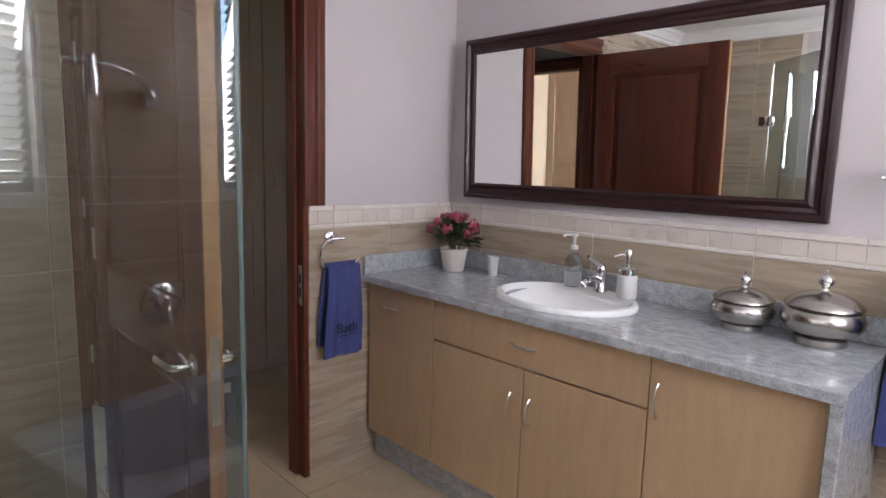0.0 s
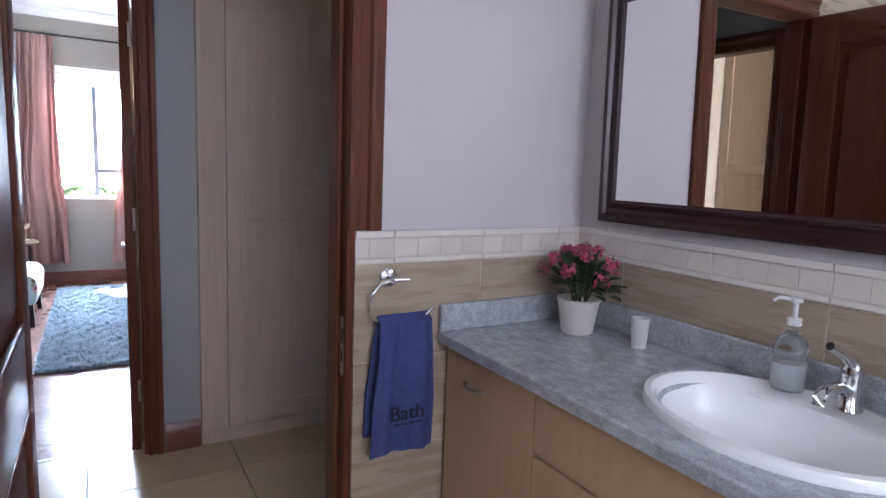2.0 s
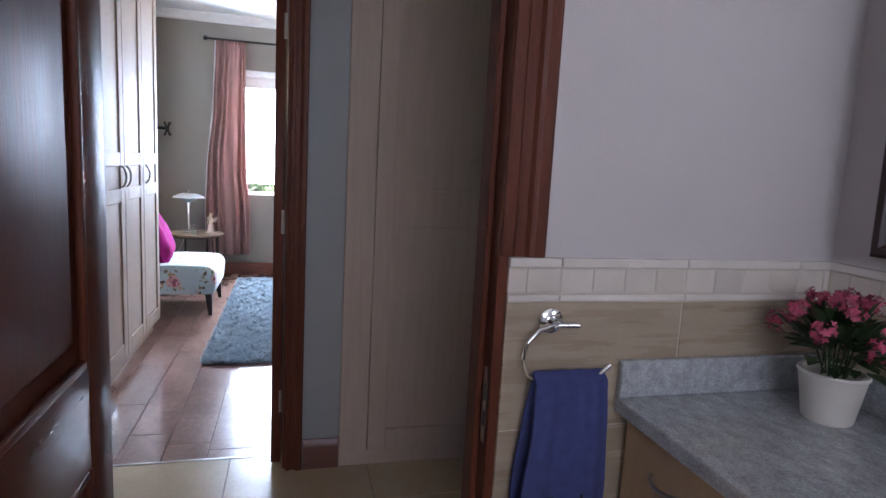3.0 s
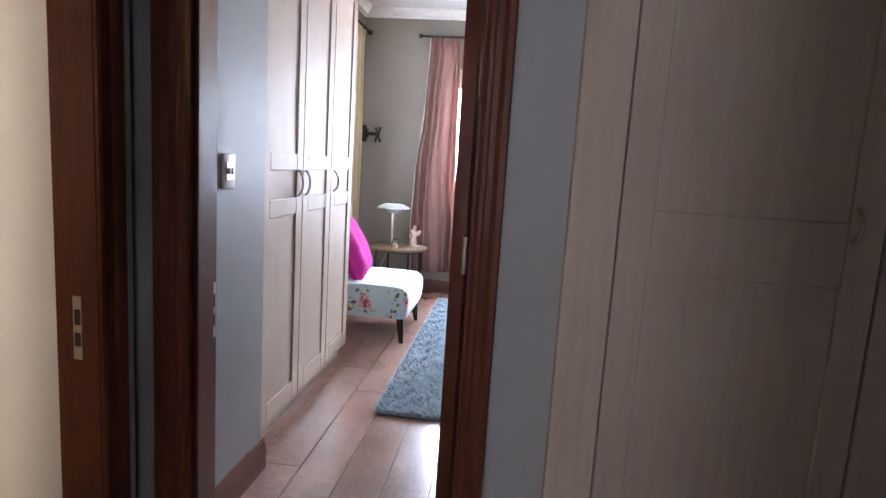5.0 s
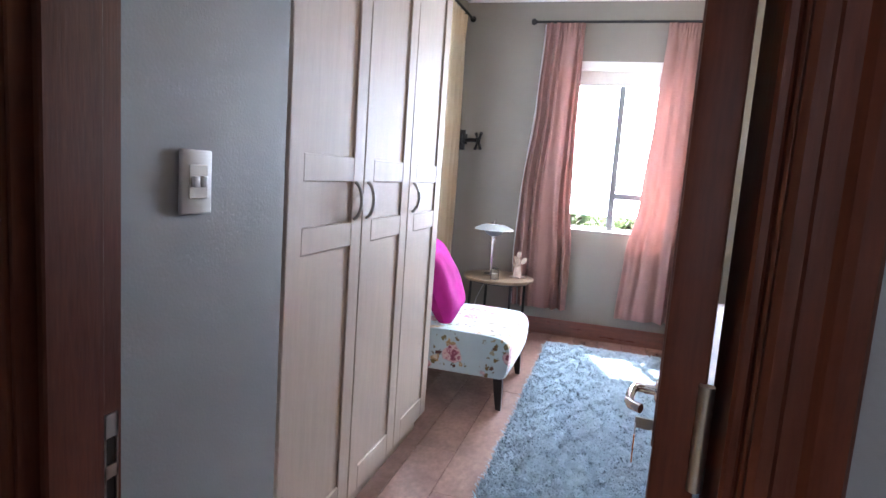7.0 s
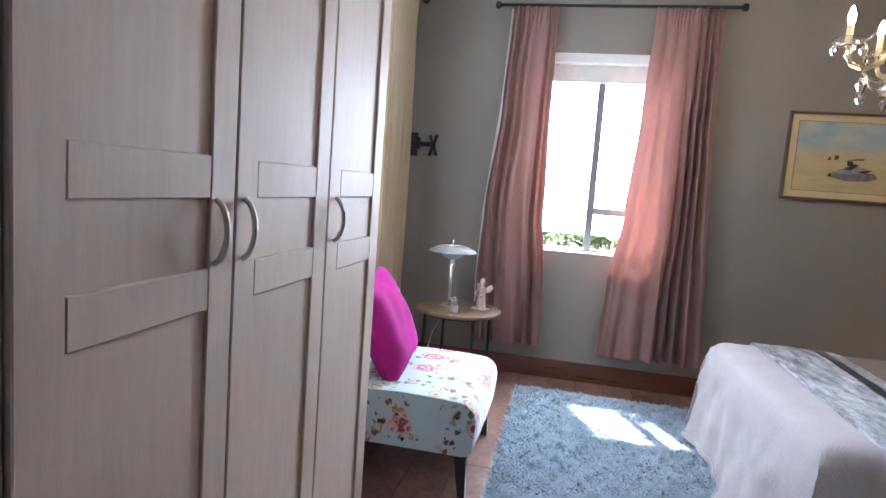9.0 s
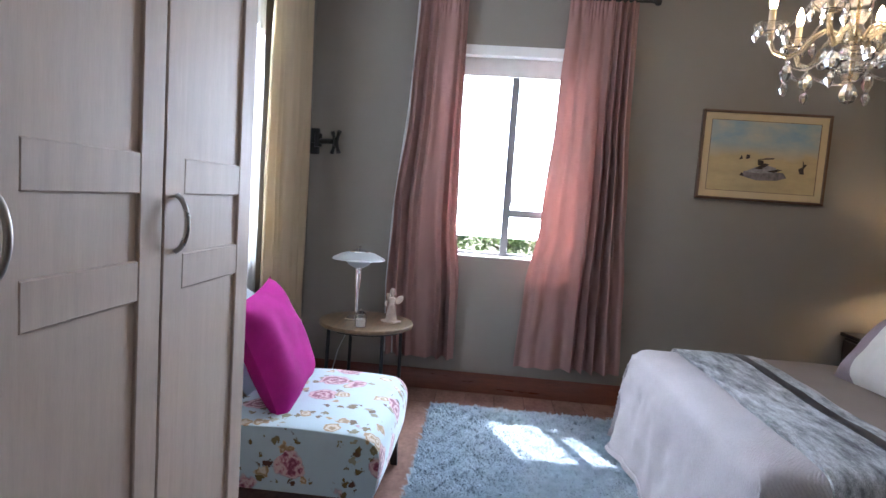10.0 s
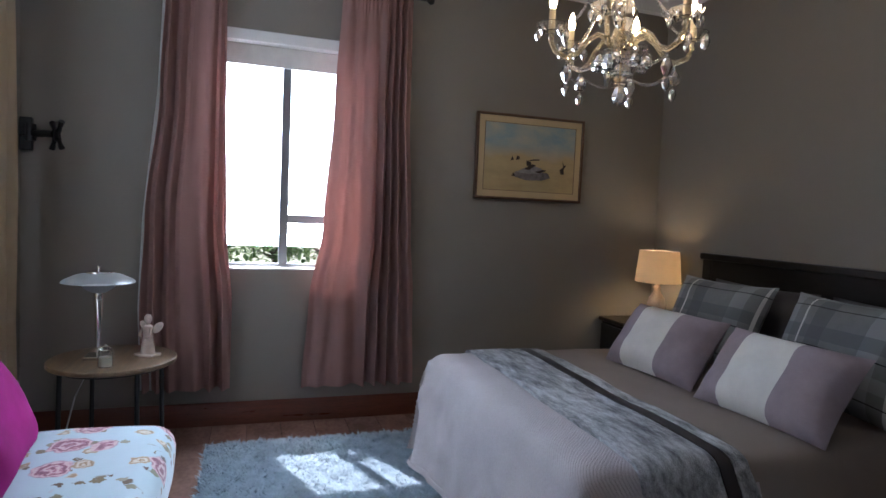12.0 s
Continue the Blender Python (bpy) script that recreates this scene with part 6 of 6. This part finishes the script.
blot([(-0.02, 0.04), (-0.025, 0.075), (0.01, 0.07), (0.015, 0.045)], INK)
blot([(-0.03, 0.074), (0.07, 0.082), (0.075, 0.09), (0.03, 0.088)], INK)
blot([(-0.14, 0.07), (-0.125, 0.10), (-0.115, 0.075)], INK)
blot([(-0.10, 0.075), (-0.095, 0.105), (-0.075, 0.10), (-0.075, 0.08)], INK)
blot([(0.235, 0.0), (0.225, 0.03), (0.25, 0.045), (0.245, 0.09), (0.258, 0.06), (0.275, 0.065), (0.256, 0.03), (0.262, 0.0)], INK)
blot([(-0.13, -0.03), (-0.115, -0.008), (-0.10, -0.03)], INK)


# ---- bed ----
BX0, BX1, BY0, BY1, BT = -7.12, -5.60, 1.50, 3.32, 0.575
bed = thing("bed", (-6.36, 2.4, 0), "double bed with a dark wooden headboard and taupe bedding", "bed")
HBX0, HBX1 = -7.25, -5.47
head = part("headboard", box_bm((HBX0 + 0.05, 3.352, 0.25), (HBX1 - 0.05, 3.372, 0.50), 0.002), DARKWOOD, bed, "slatted espresso wooden headboard", True)
for x in (HBX0, HBX1 - 0.07):
    box("post", (x, 3.335, 0.0), (x + 0.07, 3.39, 1.085), DARKWOOD, head, 0.004)
box("top_rail", (HBX0 - 0.02, 3.325, 1.085), (HBX1 + 0.02, 3.396, 1.125), DARKWOOD, head, 0.006)
box("upper_panel", (HBX0 + 0.07, 3.35, 0.90), (HBX1 - 0.07, 3.375, 1.0848), DARKWOOD, head, 0.002)
for i in range(15):
    x = HBX0 + 0.12 + i * (HBX1 - HBX0 - 0.24) / 14
    box("slat", (x - 0.032, 3.354, 0.50), (x + 0.032, 3.370, 0.8998), DARKWOOD, head, 0.002)
box("base", (BX0 + 0.06, BY0 + 0.12, 0.05), (BX1 - 0.06, BY1, 0.30), SHEET, bed, 0.02)
part("mattress", box_bm((BX0 + 0.02, BY0 + 0.06, 0.30), (BX1 - 0.02, BY1, BT - 0.012), 0.05, 4), SHEET, bed, "", True)


def drape(z_off, y_lo, y_hi, grow, seed, fall_bottom, foot):
    """Cloth over the mattress: across in u from side to side, along in v from head to foot."""
    W, half = BX1 - BX0, (BX1 - BX0) / 2
    cxm = (BX0 + BX1) / 2
    top_r = 0.09

    def f(u, v):
        drop = BT - fall_bottom
        s = (u - 0.5) * (W + 2 * drop)
        l = y_hi - y_lo
        run = v * (l + (drop if foot else 0))
        y, foot_drop = (y_hi - run, 0.0) if run < l else (y_lo, run - l)
        side_drop = max(0.0, abs(s) - half)
        sg = 1 if s > 0 else -1
        d = max(side_drop, foot_drop)
        z = BT + z_off - d
        x = cxm + sg * min(abs(s), half)
        # soft shoulders
        edge_x, edge_y = half - min(abs(s), half), (run if run < l else l)
        ey = l - edge_y
        for e, dd in ((edge_x, side_drop), (ey if foot else 9, foot_drop)):
            if e < top_r and dd == 0:
                z -= (top_r - math.sqrt(max(0, top_r ** 2 - (top_r - e) ** 2))) * 0.55
        fl = d / drop
        wave = 0.030 * fl * math.sin((y if side_drop >= foot_drop else x) * 10 + seed + 1.5 * math.sin(x * 3 + y * 2)) + 0.014 * fl * math.sin((y + x) * 25 + seed)
        if d > 0:
            z -= top_r * 0.55
        if side_drop > 0:
            fx = side_drop / drop
            x += sg * ((0.02 + grow) * min(1, fx * 6) + 0.06 * fx + (wave * fx if side_drop >= foot_drop else 0))
        if foot_drop > 0:
            fy = foot_drop / drop
            y -= (0.01 + grow) * min(1, fy * 6) + 0.07 * fy + (wave * fy if foot_drop > side_drop else 0)
        z += 0.012 * noise.noise(Vector((x * 2.6, y * 2.6, seed))) + 0.005 * noise.noise(Vector((x * 7, y * 9, seed)))
        if d > 0.02:
            crease = 0.025 * noise.noise(Vector((x * 5 + z * 2, y * 5, z * 3 + seed))) + 0.010 * noise.noise(Vector((x * 14, y * 14, z * 9 + seed)))
            if side_drop > foot_drop:
                x += sg * crease * min(1, side_drop * 6)
            else:
                y -= crease * min(1, foot_drop * 6)
        return (x, y, max(z, 0.045))

    return f


cover = thing("coverlet", (-6.36, 1.8, 0.06), "pale taupe woven coverlet draped over the foot of the bed", "bedspread")
cover_f = drape(0.004, BY0, 2.13, 0.0, 0.5, 0.06, True)


def hem_f(u, v):
    x, y, z = cover_f(u, 0.955 + 0.045 * v)
    return (x, y - 0.007, z)


part("cloth", sheet_bm(cover_f, 110, 76, 0.006), COVERLET, cover, "", True)
part("hem", sheet_bm(hem_f, 110, 4, 0.005), COVERLET, cover, "stitched hem along the lower edge", True)
part("sheet", sheet_bm(drape(0.0, 2.08, 3.32, -0.006, 1.7, 0.14, False), 90, 44, 0.004), SHEET, bed, "smooth taupe sheet", True)
throw = thing("throw_blanket", (-6.36, 1.85, BT), "silver faux fur throw with dark satin band across the bed", "throw")
part("fur", sheet_bm(drape(0.020, 1.70, 1.98, 0.012, 2.6, 0.20, False), 120, 24, 0.012), FUR, throw, "", True)
part("satin_band", sheet_bm(drape(0.020, 1.985, 2.035, 0.012, 2.6, 0.2, False), 90, 6, 0.010), SATIN, throw, "dark satin band", True)
part("fur_edge", sheet_bm(drape(0.018, 2.04, 2.10, 0.012, 2.6, 0.2, False), 110, 8, 0.010), FUR, throw, "", True)


def lumbar(x, y, rz, tilt, seed, label):
    """A long cushion in three panels: lilac, ivory, lilac."""
    m = pose(x, y, BT + 0.15, tilt, 0, rz)
    p = thing("lumbar_cushion", (x, y, BT + 0.01), label, "cushion", "lumbar cushions on the bed")
    full = cushion_bm(0.58, 0.36, 0.17, Matrix.Identity(4), 22, 0.10, seed)
    for lo, hi, mt, nm in ((-0.5, -0.15, LILAC, "end_panel"), (-0.15, 0.075, IVORY, "centre_panel"), (0.075, 0.5, LILAC, "end_panel")):
        b = full.copy()
        for cut, sgn in ((lo, -1), (hi, 1)):
            bmesh.ops.bisect_plane(b, geom=b.verts[:] + b.edges[:] + b.faces[:], plane_co=(cut, 0, 0), plane_no=(sgn, 0, 0), clear_outer=True)
        b.transform(m)
        part(nm, b, mt, p, "ivory centre panel" if mt is IVORY else "", True)
    full.free()
    return p


lumbar(-6.54, 2.50, 5, -36, 1, "lilac velvet lumbar cushion with an ivory centre panel")
lumbar(-5.90, 2.50, 3, -36, 5, "creased lilac lumbar cushion with an ivory centre panel")
for x, y, rz, sd in ((-6.62, 2.86, 4, 2.0), (-5.93, 2.86, -2, 7.0)):
    c = part("plaid_cushion", cushion_bm(0.58, 0.46, 0.17, pose(x, y, BT + 0.235, -24, 0, rz), 20, 0.15, sd), PLAID, None, "", True)
    tagged(c, "grey plaid square cushion propped up on the bed", "cushion", "plaid cushions on the bed")
for x in (-6.66, -5.92):
    c = part("pillow", cushion_bm(0.68, 0.46, 0.18, pose(x, 3.14, BT + 0.20, -20, 0, 0), 18, 0.12, 3.0), SATIN, None, "", True)
    tagged(c, "dark charcoal pillow against the headboard", "pillow", "dark pillows")

# ---- nightstand and bedside lamp ----
night = thing("nightstand", (-7.53, 3.18, 0), "dark espresso wooden nightstand beside the bed", "nightstand")
box("top", (-7.80, 2.955, 0.60), (-7.29, 3.385, 0.625), DARKWOOD, night, 0.004)
box("body", (-7.78, 2.975, 0.10), (-7.31, 3.383, 0.5998), DARKWOOD, night, 0.002)
for z0, z1 in ((0.36, 0.58), (0.12, 0.345)):
    d = box("drawer_front", (-7.765, 2.957, z0), (-7.325, 2.9748, z1), DARKWOOD, night, 0.003)
    part("knob", lathe_bm([(0, 0), (0.006, 0), (0.006, 0.012), (0.014, 0.018), (0.012, 0.028), (0, 0.03)], (-7.545, 2.957, (z0 + z1) / 2), 16, Matrix.Rotation(radians(90), 4, "X")), BLACK, d, "", True)
for x in (-7.76, -7.35):
    for y in (2.99, 3.35):
        box("leg", (x, y, 0.0), (x + 0.035, y + 0.03, 0.1005), DARKWOOD, night, 0.002)
QX, QY, QZ = -7.50, 3.20, 0.6255
blamp = thing("bedside_lamp", (QX, QY, 0.625), "lit bedside lamp with a cream drum shade on a turned base", "lamp")
part("base", lathe_bm([(0, 0), (0.062, 0), (0.064, 0.012), (0.050, 0.022), (0.032, 0.04), (0.046, 0.07), (0.062, 0.12), (0.052, 0.17), (0.028, 0.205), (0.020, 0.23), (0.026, 0.245), (0.016, 0.26), (0.012, 0.30), (0, 0.30)], (QX, QY, QZ), 32), LAMP_BASE, blamp, "whitewashed turned base", True)
part("shade", lathe_bm([(0.148, 0.28), (0.128, 0.49), (0.1255, 0.49), (0.1455, 0.28)], (QX, QY, QZ), 48), SHADE, blamp, "cream linen drum shade", True)
part("light_bulb", lathe_bm([(0, 0.30), (0.013, 0.30), (0.014, 0.325), (0.026, 0.355), (0.029, 0.375), (0.020, 0.40), (0, 0.408)], (QX, QY, QZ), 20), BULB, blamp, "glowing warm bulb", True)
for a in range(3):
    c, s = math.cos(a * 2.094), math.sin(a * 2.094)
    part("shade_spoke", tube_bm([(QX, QY, QZ + 0.472), (QX + c * 0.1275, QY + s * 0.1275, QZ + 0.472)], 0.0015, 5), NICKEL, blamp)
lamp("bedside_glow", "POINT", 0.38, pose(QX, QY, QZ + 0.375), WARM, size=0.04)

# ---- chandelier ----
KX, KY = -6.10, 1.875
ch = thing("chandelier", (KX, KY, 1.74), "lit crystal chandelier with curved glass arms and hanging drops", "chandelier")


def drop_bm(at, s, kind=0):
    prof = [(0, 0), (0.011 * s, -0.012 * s), (0.016 * s, -0.030 * s), (0.010 * s, -0.048 * s), (0, -0.062 * s)] if kind == 0 else [(0, 0), (0.010 * s, -0.008 * s), (0.018 * s, -0.024 * s), (0.020 * s, -0.034 * s), (0.015 * s, -0.046 * s), (0, -0.052 * s)]
    return lathe_bm(prof, at, 6 if kind == 0 else 8)


part("column", lathe_bm([(0, 1.80), (0.02, 1.80), (0.045, 1.83), (0.055, 1.86), (0.030, 1.89), (0.026, 1.91), (0.042, 1.94), (0.030, 1.97), (0.020, 1.99), (0.035, 2.02), (0.050, 2.06), (0.030, 2.10), (0.018, 2.13), (0.028, 2.17), (0.018, 2.21), (0.012, 2.30), (0.02, 2.33), (0.012, 2.36), (0, 2.37)], (KX, KY, 0), 16), CRYSTAL, ch, "cut crystal column")
part("lower_dish", lathe_bm([(0.0, 1.865), (0.05, 1.862), (0.085, 1.885), (0.10, 1.91), (0.096, 1.91), (0.08, 1.89), (0.045, 1.869), (0, 1.872)], (KX, KY, 0), 16), CRYSTAL, ch, "crystal dish")
part("crown", lathe_bm([(0.012, 2.215), (0.05, 2.22), (0.085, 2.245), (0.082, 2.25), (0.048, 2.228), (0.012, 2.222)], (KX, KY, 0), 16), CRYSTAL, ch, "upper crystal dish")
part("rod", tube_bm([(KX, KY, 1.80), (KX, KY, 2.80)], 0.004, 8), GOLD, ch, "brass rod", True)
part("ceiling_rose", lathe_bm([(0, 0), (0.012, 0), (0.05, 0.03), (0.06, 0.055), (0, 0.0595)], (KX, KY, 2.80), 28), GOLD, ch, "brass ceiling rose", True)
cups = []
for i in range(6):
    a = radians(15 + 60 * i)
    c, s = math.cos(a), math.sin(a)
    R = lambda r, z: (KX + c * r, KY + s * r, z)
    pts = [R(0.03, 1.93), R(0.06, 1.965), R(0.09, 1.975), R(0.125, 1.95), R(0.16, 1.905), R(0.20, 1.885), R(0.245, 1.905), R(0.262, 1.94), R(0.262, 1.97)]
    fine = []
    for p, q in zip(pts, pts[1:]):
        fine += [Vector(p).lerp(Vector(q), t) for t in (0, 0.5)]
    fine.append(Vector(pts[-1]))
    arm = part("arm", tube_bm(fine, 0.0095, 8), CHAND_GLASS, ch, "curved amber glass arm", True)
    E = R(0.262, 1.97)
    part("drip_pan", lathe_bm([(0.008, 0), (0.03, 0.003), (0.052, 0.018), (0.058, 0.030), (0.054, 0.030), (0.048, 0.020), (0.028, 0.008), (0.008, 0.006)], E, 12), CRYSTAL, arm, "scalloped crystal drip pan")
    part("candle_sleeve", lathe_bm([(0, 0.006), (0.0115, 0.006), (0.0115, 0.085), (0, 0.085)], E, 14), CANDLE, arm, "cream candle sleeve", True)
    part("bulb", lathe_bm([(0, 0.085), (0.008, 0.085), (0.0135, 0.105), (0.012, 0.125), (0.004, 0.15), (0, 0.155)], E, 12), BULB, arm, "glowing candle bulb", True)
    for j in range(5):
        b2 = radians(72 * j + 20 * i)
        at = (E[0] + 0.052 * math.cos(b2), E[1] + 0.052 * math.sin(b2), E[2] + 0.018)
        part("drop", drop_bm(at, 0.7 if j else 0.95, 0), CRYSTAL, arm, "crystal drop" if not (i or j) else "")
    part("drop", drop_bm(R(0.20, 1.866), 1.25, i % 2), CRYSTAL, arm)
    part("drop", drop_bm(R(0.20, 1.80), 0.9, 0), CRYSTAL, arm)
    cups.append((c, s))

def bead_chain(p, q, sag, n):
    b = bmesh.new()
    for i in range(n + 1):
        t = i / n
        v = Vector(p).lerp(Vector(q), t) - Vector((0, 0, sag * 4 * t * (1 - t)))
        join_bm(b, lathe_bm([(0, -0.0062), (0.0058, -0.0022), (0.0058, 0.0022), (0, 0.0062)], v, 6))
    part("bead_chain", b, CRYSTAL, ch)


for i in range(6):
    (c, s), (c2, s2) = cups[i], cups[(i + 1) % 6]
    bead_chain((KX + c * 0.075, KY + s * 0.075, 2.238), (KX + c * 0.235, KY + s * 0.235, 1.985), 0.06, 24)
    bead_chain((KX + c * 0.20, KY + s * 0.20, 1.87), (KX + c2 * 0.20, KY + s2 * 0.20, 1.87), 0.045, 20)
for j in range(8):
    a = radians(45 * j)
    part("drop", drop_bm((KX + 0.09 * math.cos(a), KY + 0.09 * math.sin(a), 1.90), 1.0, 1), CRYSTAL, ch)
    part("drop", drop_bm((KX + 0.08 * math.cos(a + 0.3), KY + 0.08 * math.sin(a + 0.3), 2.24), 0.9, 0), CRYSTAL, ch)
part("drop", drop_bm((KX, KY, 1.80), 1.5, 1), CRYSTAL, ch, "large crystal drop")
lamp("chandelier_glow", "POINT", 0.6, pose(KX, KY, 2.10), WARM, size=0.28)

# ---- outside ----
orng = random.Random(11)


def tree(x, y, h, spread):
    t = thing("tree", (x, y, -0.45), "leafy green tree in the garden", "tree", "garden trees")
    part("trunk", tube_bm([(x, y, -0.45), (x + 0.1, y, -0.45 + h * 0.3), (x, y + 0.1, -0.45 + h * 0.62)], 0.08, 8, taper=[1.3, 1, 0.6]), BARK, t, "", True)
    limbs = bmesh.new()
    tips = []
    for i in range(9):
        a = i * 2.4
        tip = Vector((x + spread * 0.6 * math.cos(a), y + spread * 0.6 * math.sin(a), -0.45 + h * (0.55 + 0.045 * i)))
        join_bm(limbs, tube_bm([(x, y, -0.45 + h * (0.3 + 0.03 * i)), tip], 0.05, 5, taper=[1, 0.4]))
        tips.append(tip)
    part("limb", limbs, BARK, t)
    cr = bmesh.new()
    for i in range(560):
        c = orng.choice(tips)
        d = Vector((orng.gauss(0, 1), orng.gauss(0, 1), orng.gauss(0, 0.8))) * spread * 0.26
        leaf_blade(cr, c + d, Vector((orng.gauss(0, 1), orng.gauss(0, 1), orng.gauss(0, 0.6))), orng.uniform(0.14, 0.26), orng.uniform(0.08, 0.14))
    part("crown", cr, FOLIAGE, t)


tree(-19, -0.35, 1.25, 1.0)
tree(-21, 1.15, 0.9, 1.0)
tree(-20, 2.5, 1.3, 1.1)
tree(-36, 4.5, 1.7, 1.9)


# ---- tiles and planks, last ----
def tile_mesh(name, w, h, t, material, bevel=0.0015):
    b = box_bm((-w / 2, 0, -h / 2), (w / 2, t, h / 2), 0)
    bmesh.ops.bevel(b, geom=[e for e in b.edges if all(abs(v.co.y) < 1e-6 for v in e.verts)], offset=bevel, segments=1, affect="EDGES")
    me = bpy.data.meshes.new(name)
    b.to_mesh(me)
    b.free()
    me.materials.append(material)
    return me


MESHES = {}


def lay(name, parent, c, w, h, t, turn, material):
    """One flat piece: its face's centre c, w along, h up, t deep; turn: which way it faces."""
    key = (name, round(w, 3), round(h, 3), round(t, 3), material.name)
    if key not in MESHES:
        MESHES[key] = tile_mesh(name, w, h, t, material)
    ob = new(name, MESHES[key])
    ob.matrix_world = Matrix.Translation(c) @ turn
    ob.parent = parent
    return ob


FACE = {"-y": Matrix.Identity(4), "x": Matrix.Rotation(radians(90), 4, "Z"), "y": Matrix.Rotation(radians(180), 4, "Z"), "up": Matrix.Rotation(radians(-90), 4, "X")}
G = 0.003


def wall_run(parent, facing, plane, u0, u1, cols, rows, material, t, name="tile"):
    for a, b in zip(cols, cols[1:]):
        p, q = max(a, u0), min(b, u1)
        if q - p < 0.01:
            continue
        for r, s in rows:
            c = {"-y": ((p + q) / 2, plane, (r + s) / 2), "y": ((p + q) / 2, plane, (r + s) / 2), "x": (plane, (p + q) / 2, (r + s) / 2)}[facing]
            lay(name, parent, c, q - p - G, s - r - G, t, FACE[facing], material)


ROWS_Z = [(0.0, 0.235), (0.235, 0.525), (0.525, 0.81), (0.81, 1.098)]
BED_G = 0.0105
for parent, facing, plane, spans in ((wall_bath_west, "x", -1.8805, [(1.395, 2.2305)]), (wall_bath_north, "-y", 2.2305, [(-1.878, 1.6)])):
    for u0, u1 in spans:
        base = 1.825 if facing == "x" else -1.67
        step = 0.62
        cols = [base + step * k for k in range(-4, 8)]
        wall_run(parent, facing, plane, u0, u1, cols, ROWS_Z, TILE, BED_G)
        bc = [base + 0.0775 * k for k in range(-30, 60)]
        wall_run(parent, facing, plane, u0, u1, bc, [(1.116, 1.172)], TILE_BORDER, BED_G, "border_tile")
        tc = [base + 0.31 * k for k in range(-8, 16)]
        sg = 1 if facing == "x" else -1
        wall_run(parent, facing, plane + sg * 0.005, u0, u1, tc, [(1.099, 1.1155)], TRIM_TILE, BED_G + 0.004, "trim_tile")
        wall_run(parent, facing, plane + sg * 0.006, u0, u1, tc, [(1.173, 1.195)], TRIM_TILE, BED_G + 0.005, "trim_tile")
# grout behind the tiles
structure("grout_bed", box_bm((-1.8918, 1.4002, 0.0), (-1.8825, 2.2325, 1.193)), GROUT)
structure("grout_bed", box_bm((-1.8824, 2.2325, 0.0), (1.5995, 2.2418, 1.193)), GROUT)
# shower and bath tiles up to the cornice
structure("grout_bed", box_bm((-1.8918, -0.762, 0.0), (-1.8825, 0.548, 2.27)), GROUT)
structure("grout_bed", box_bm((-1.8824, -0.7618, 0.0), (-0.93, -0.7525, 2.27)), GROUT)
structure("grout_bed", box_bm((-0.9298, -0.7618, 0.0), (1.5995, -0.7525, 1.22)), GROUT)
structure("grout_bed", box_bm((WIN_A[1] + 0.02, -0.7618, 1.2202), (WIN_B[0] - 0.02, -0.7525, 2.27)), GROUT)
SROWS = [(0.0, 0.155), (0.155, 0.44), (0.44, 0.73), (0.73, 1.02), (1.02, 1.31), (1.31, 1.595), (1.595, 1.88), (1.88, 2.165), (2.165, 2.268)]
wall_run(wall_bath_west, "x", -1.8805, -0.75, 0.547, [-0.75 + 0.62 * k for k in range(4)], SROWS, TILE, BED_G)
wall_run(wall_bath_south, "y", -0.7505, -1.879, -0.972, [-1.879 + 0.62 * k for k in range(3)], SROWS, TILE, BED_G)
wall_run(wall_bath_south, "y", -0.7455, -0.97, -0.93, [-0.97, -0.93], SROWS, TRIM_TILE, BED_G + 0.005, "trim_tile")
wall_run(wall_bath_south, "y", -0.7505, -0.925, 1.599, [-0.925 + 0.62 * k for k in range(6)], SROWS[:4] + [(1.02, 1.22)], TILE, BED_G)
wall_run(wall_bath_south, "y", -0.7505, WIN_A[1] + 0.02, WIN_B[0] - 0.02, [-0.925 + 0.62 * k for k in range(6)], [(1.222, 1.31)] + SROWS[5:], TILE, BED_G)

# floor tiles of bathroom and hall
floor_tiles = structure("floor_bathroom", box_bm((-3.412, -1.84, -0.0118), (1.6, 2.5, -0.008)), FLOOR_GROUT)
fx = [-2.98 + 0.605 * k for k in range(-2, 10)]
fy = [0.703 + 0.605 * k for k in range(-5, 5)]
for a, b in zip(fx, fx[1:]):
    for c, d in zip(fy, fy[1:]):
        p, q = max(a, -3.41), min(b, 1.6)
        if q - p > 0.02:
            lay("floor_tile", floor_tiles, ((p + q) / 2, (c + d) / 2, 0.0), q - p - 0.004, d - c - 0.004, 0.0075, FACE["up"], FLOOR_TILE)
# planks of the bedroom
floor_wood = structure("floor_bedroom", box_bm((-7.82, -0.56, -0.0118), (-3.4125, 3.4, -0.009)), PLANK_GAP)
prng = random.Random(2)
y = -0.56
while y < 3.4:
    hgt_p = min(0.193, 3.4 - y)
    x = -7.82 - prng.uniform(0, 1.2)
    while x < -3.414:
        p, q = max(x, -7.82), min(x + 1.28, -3.414)
        if q - p > 0.02 and hgt_p > 0.02:
            lay("plank", floor_wood, ((p + q) / 2, y + hgt_p / 2, 0.0), q - p - 0.0016, hgt_p - 0.0016, 0.008, FACE["up"], PLANK)
        x += 1.28
    y += 0.193
structure("threshold_strip", box_bm((-3.420, 0.1602, -0.005), (-3.405, 0.9448, 0.003), 0.001), NICKEL)
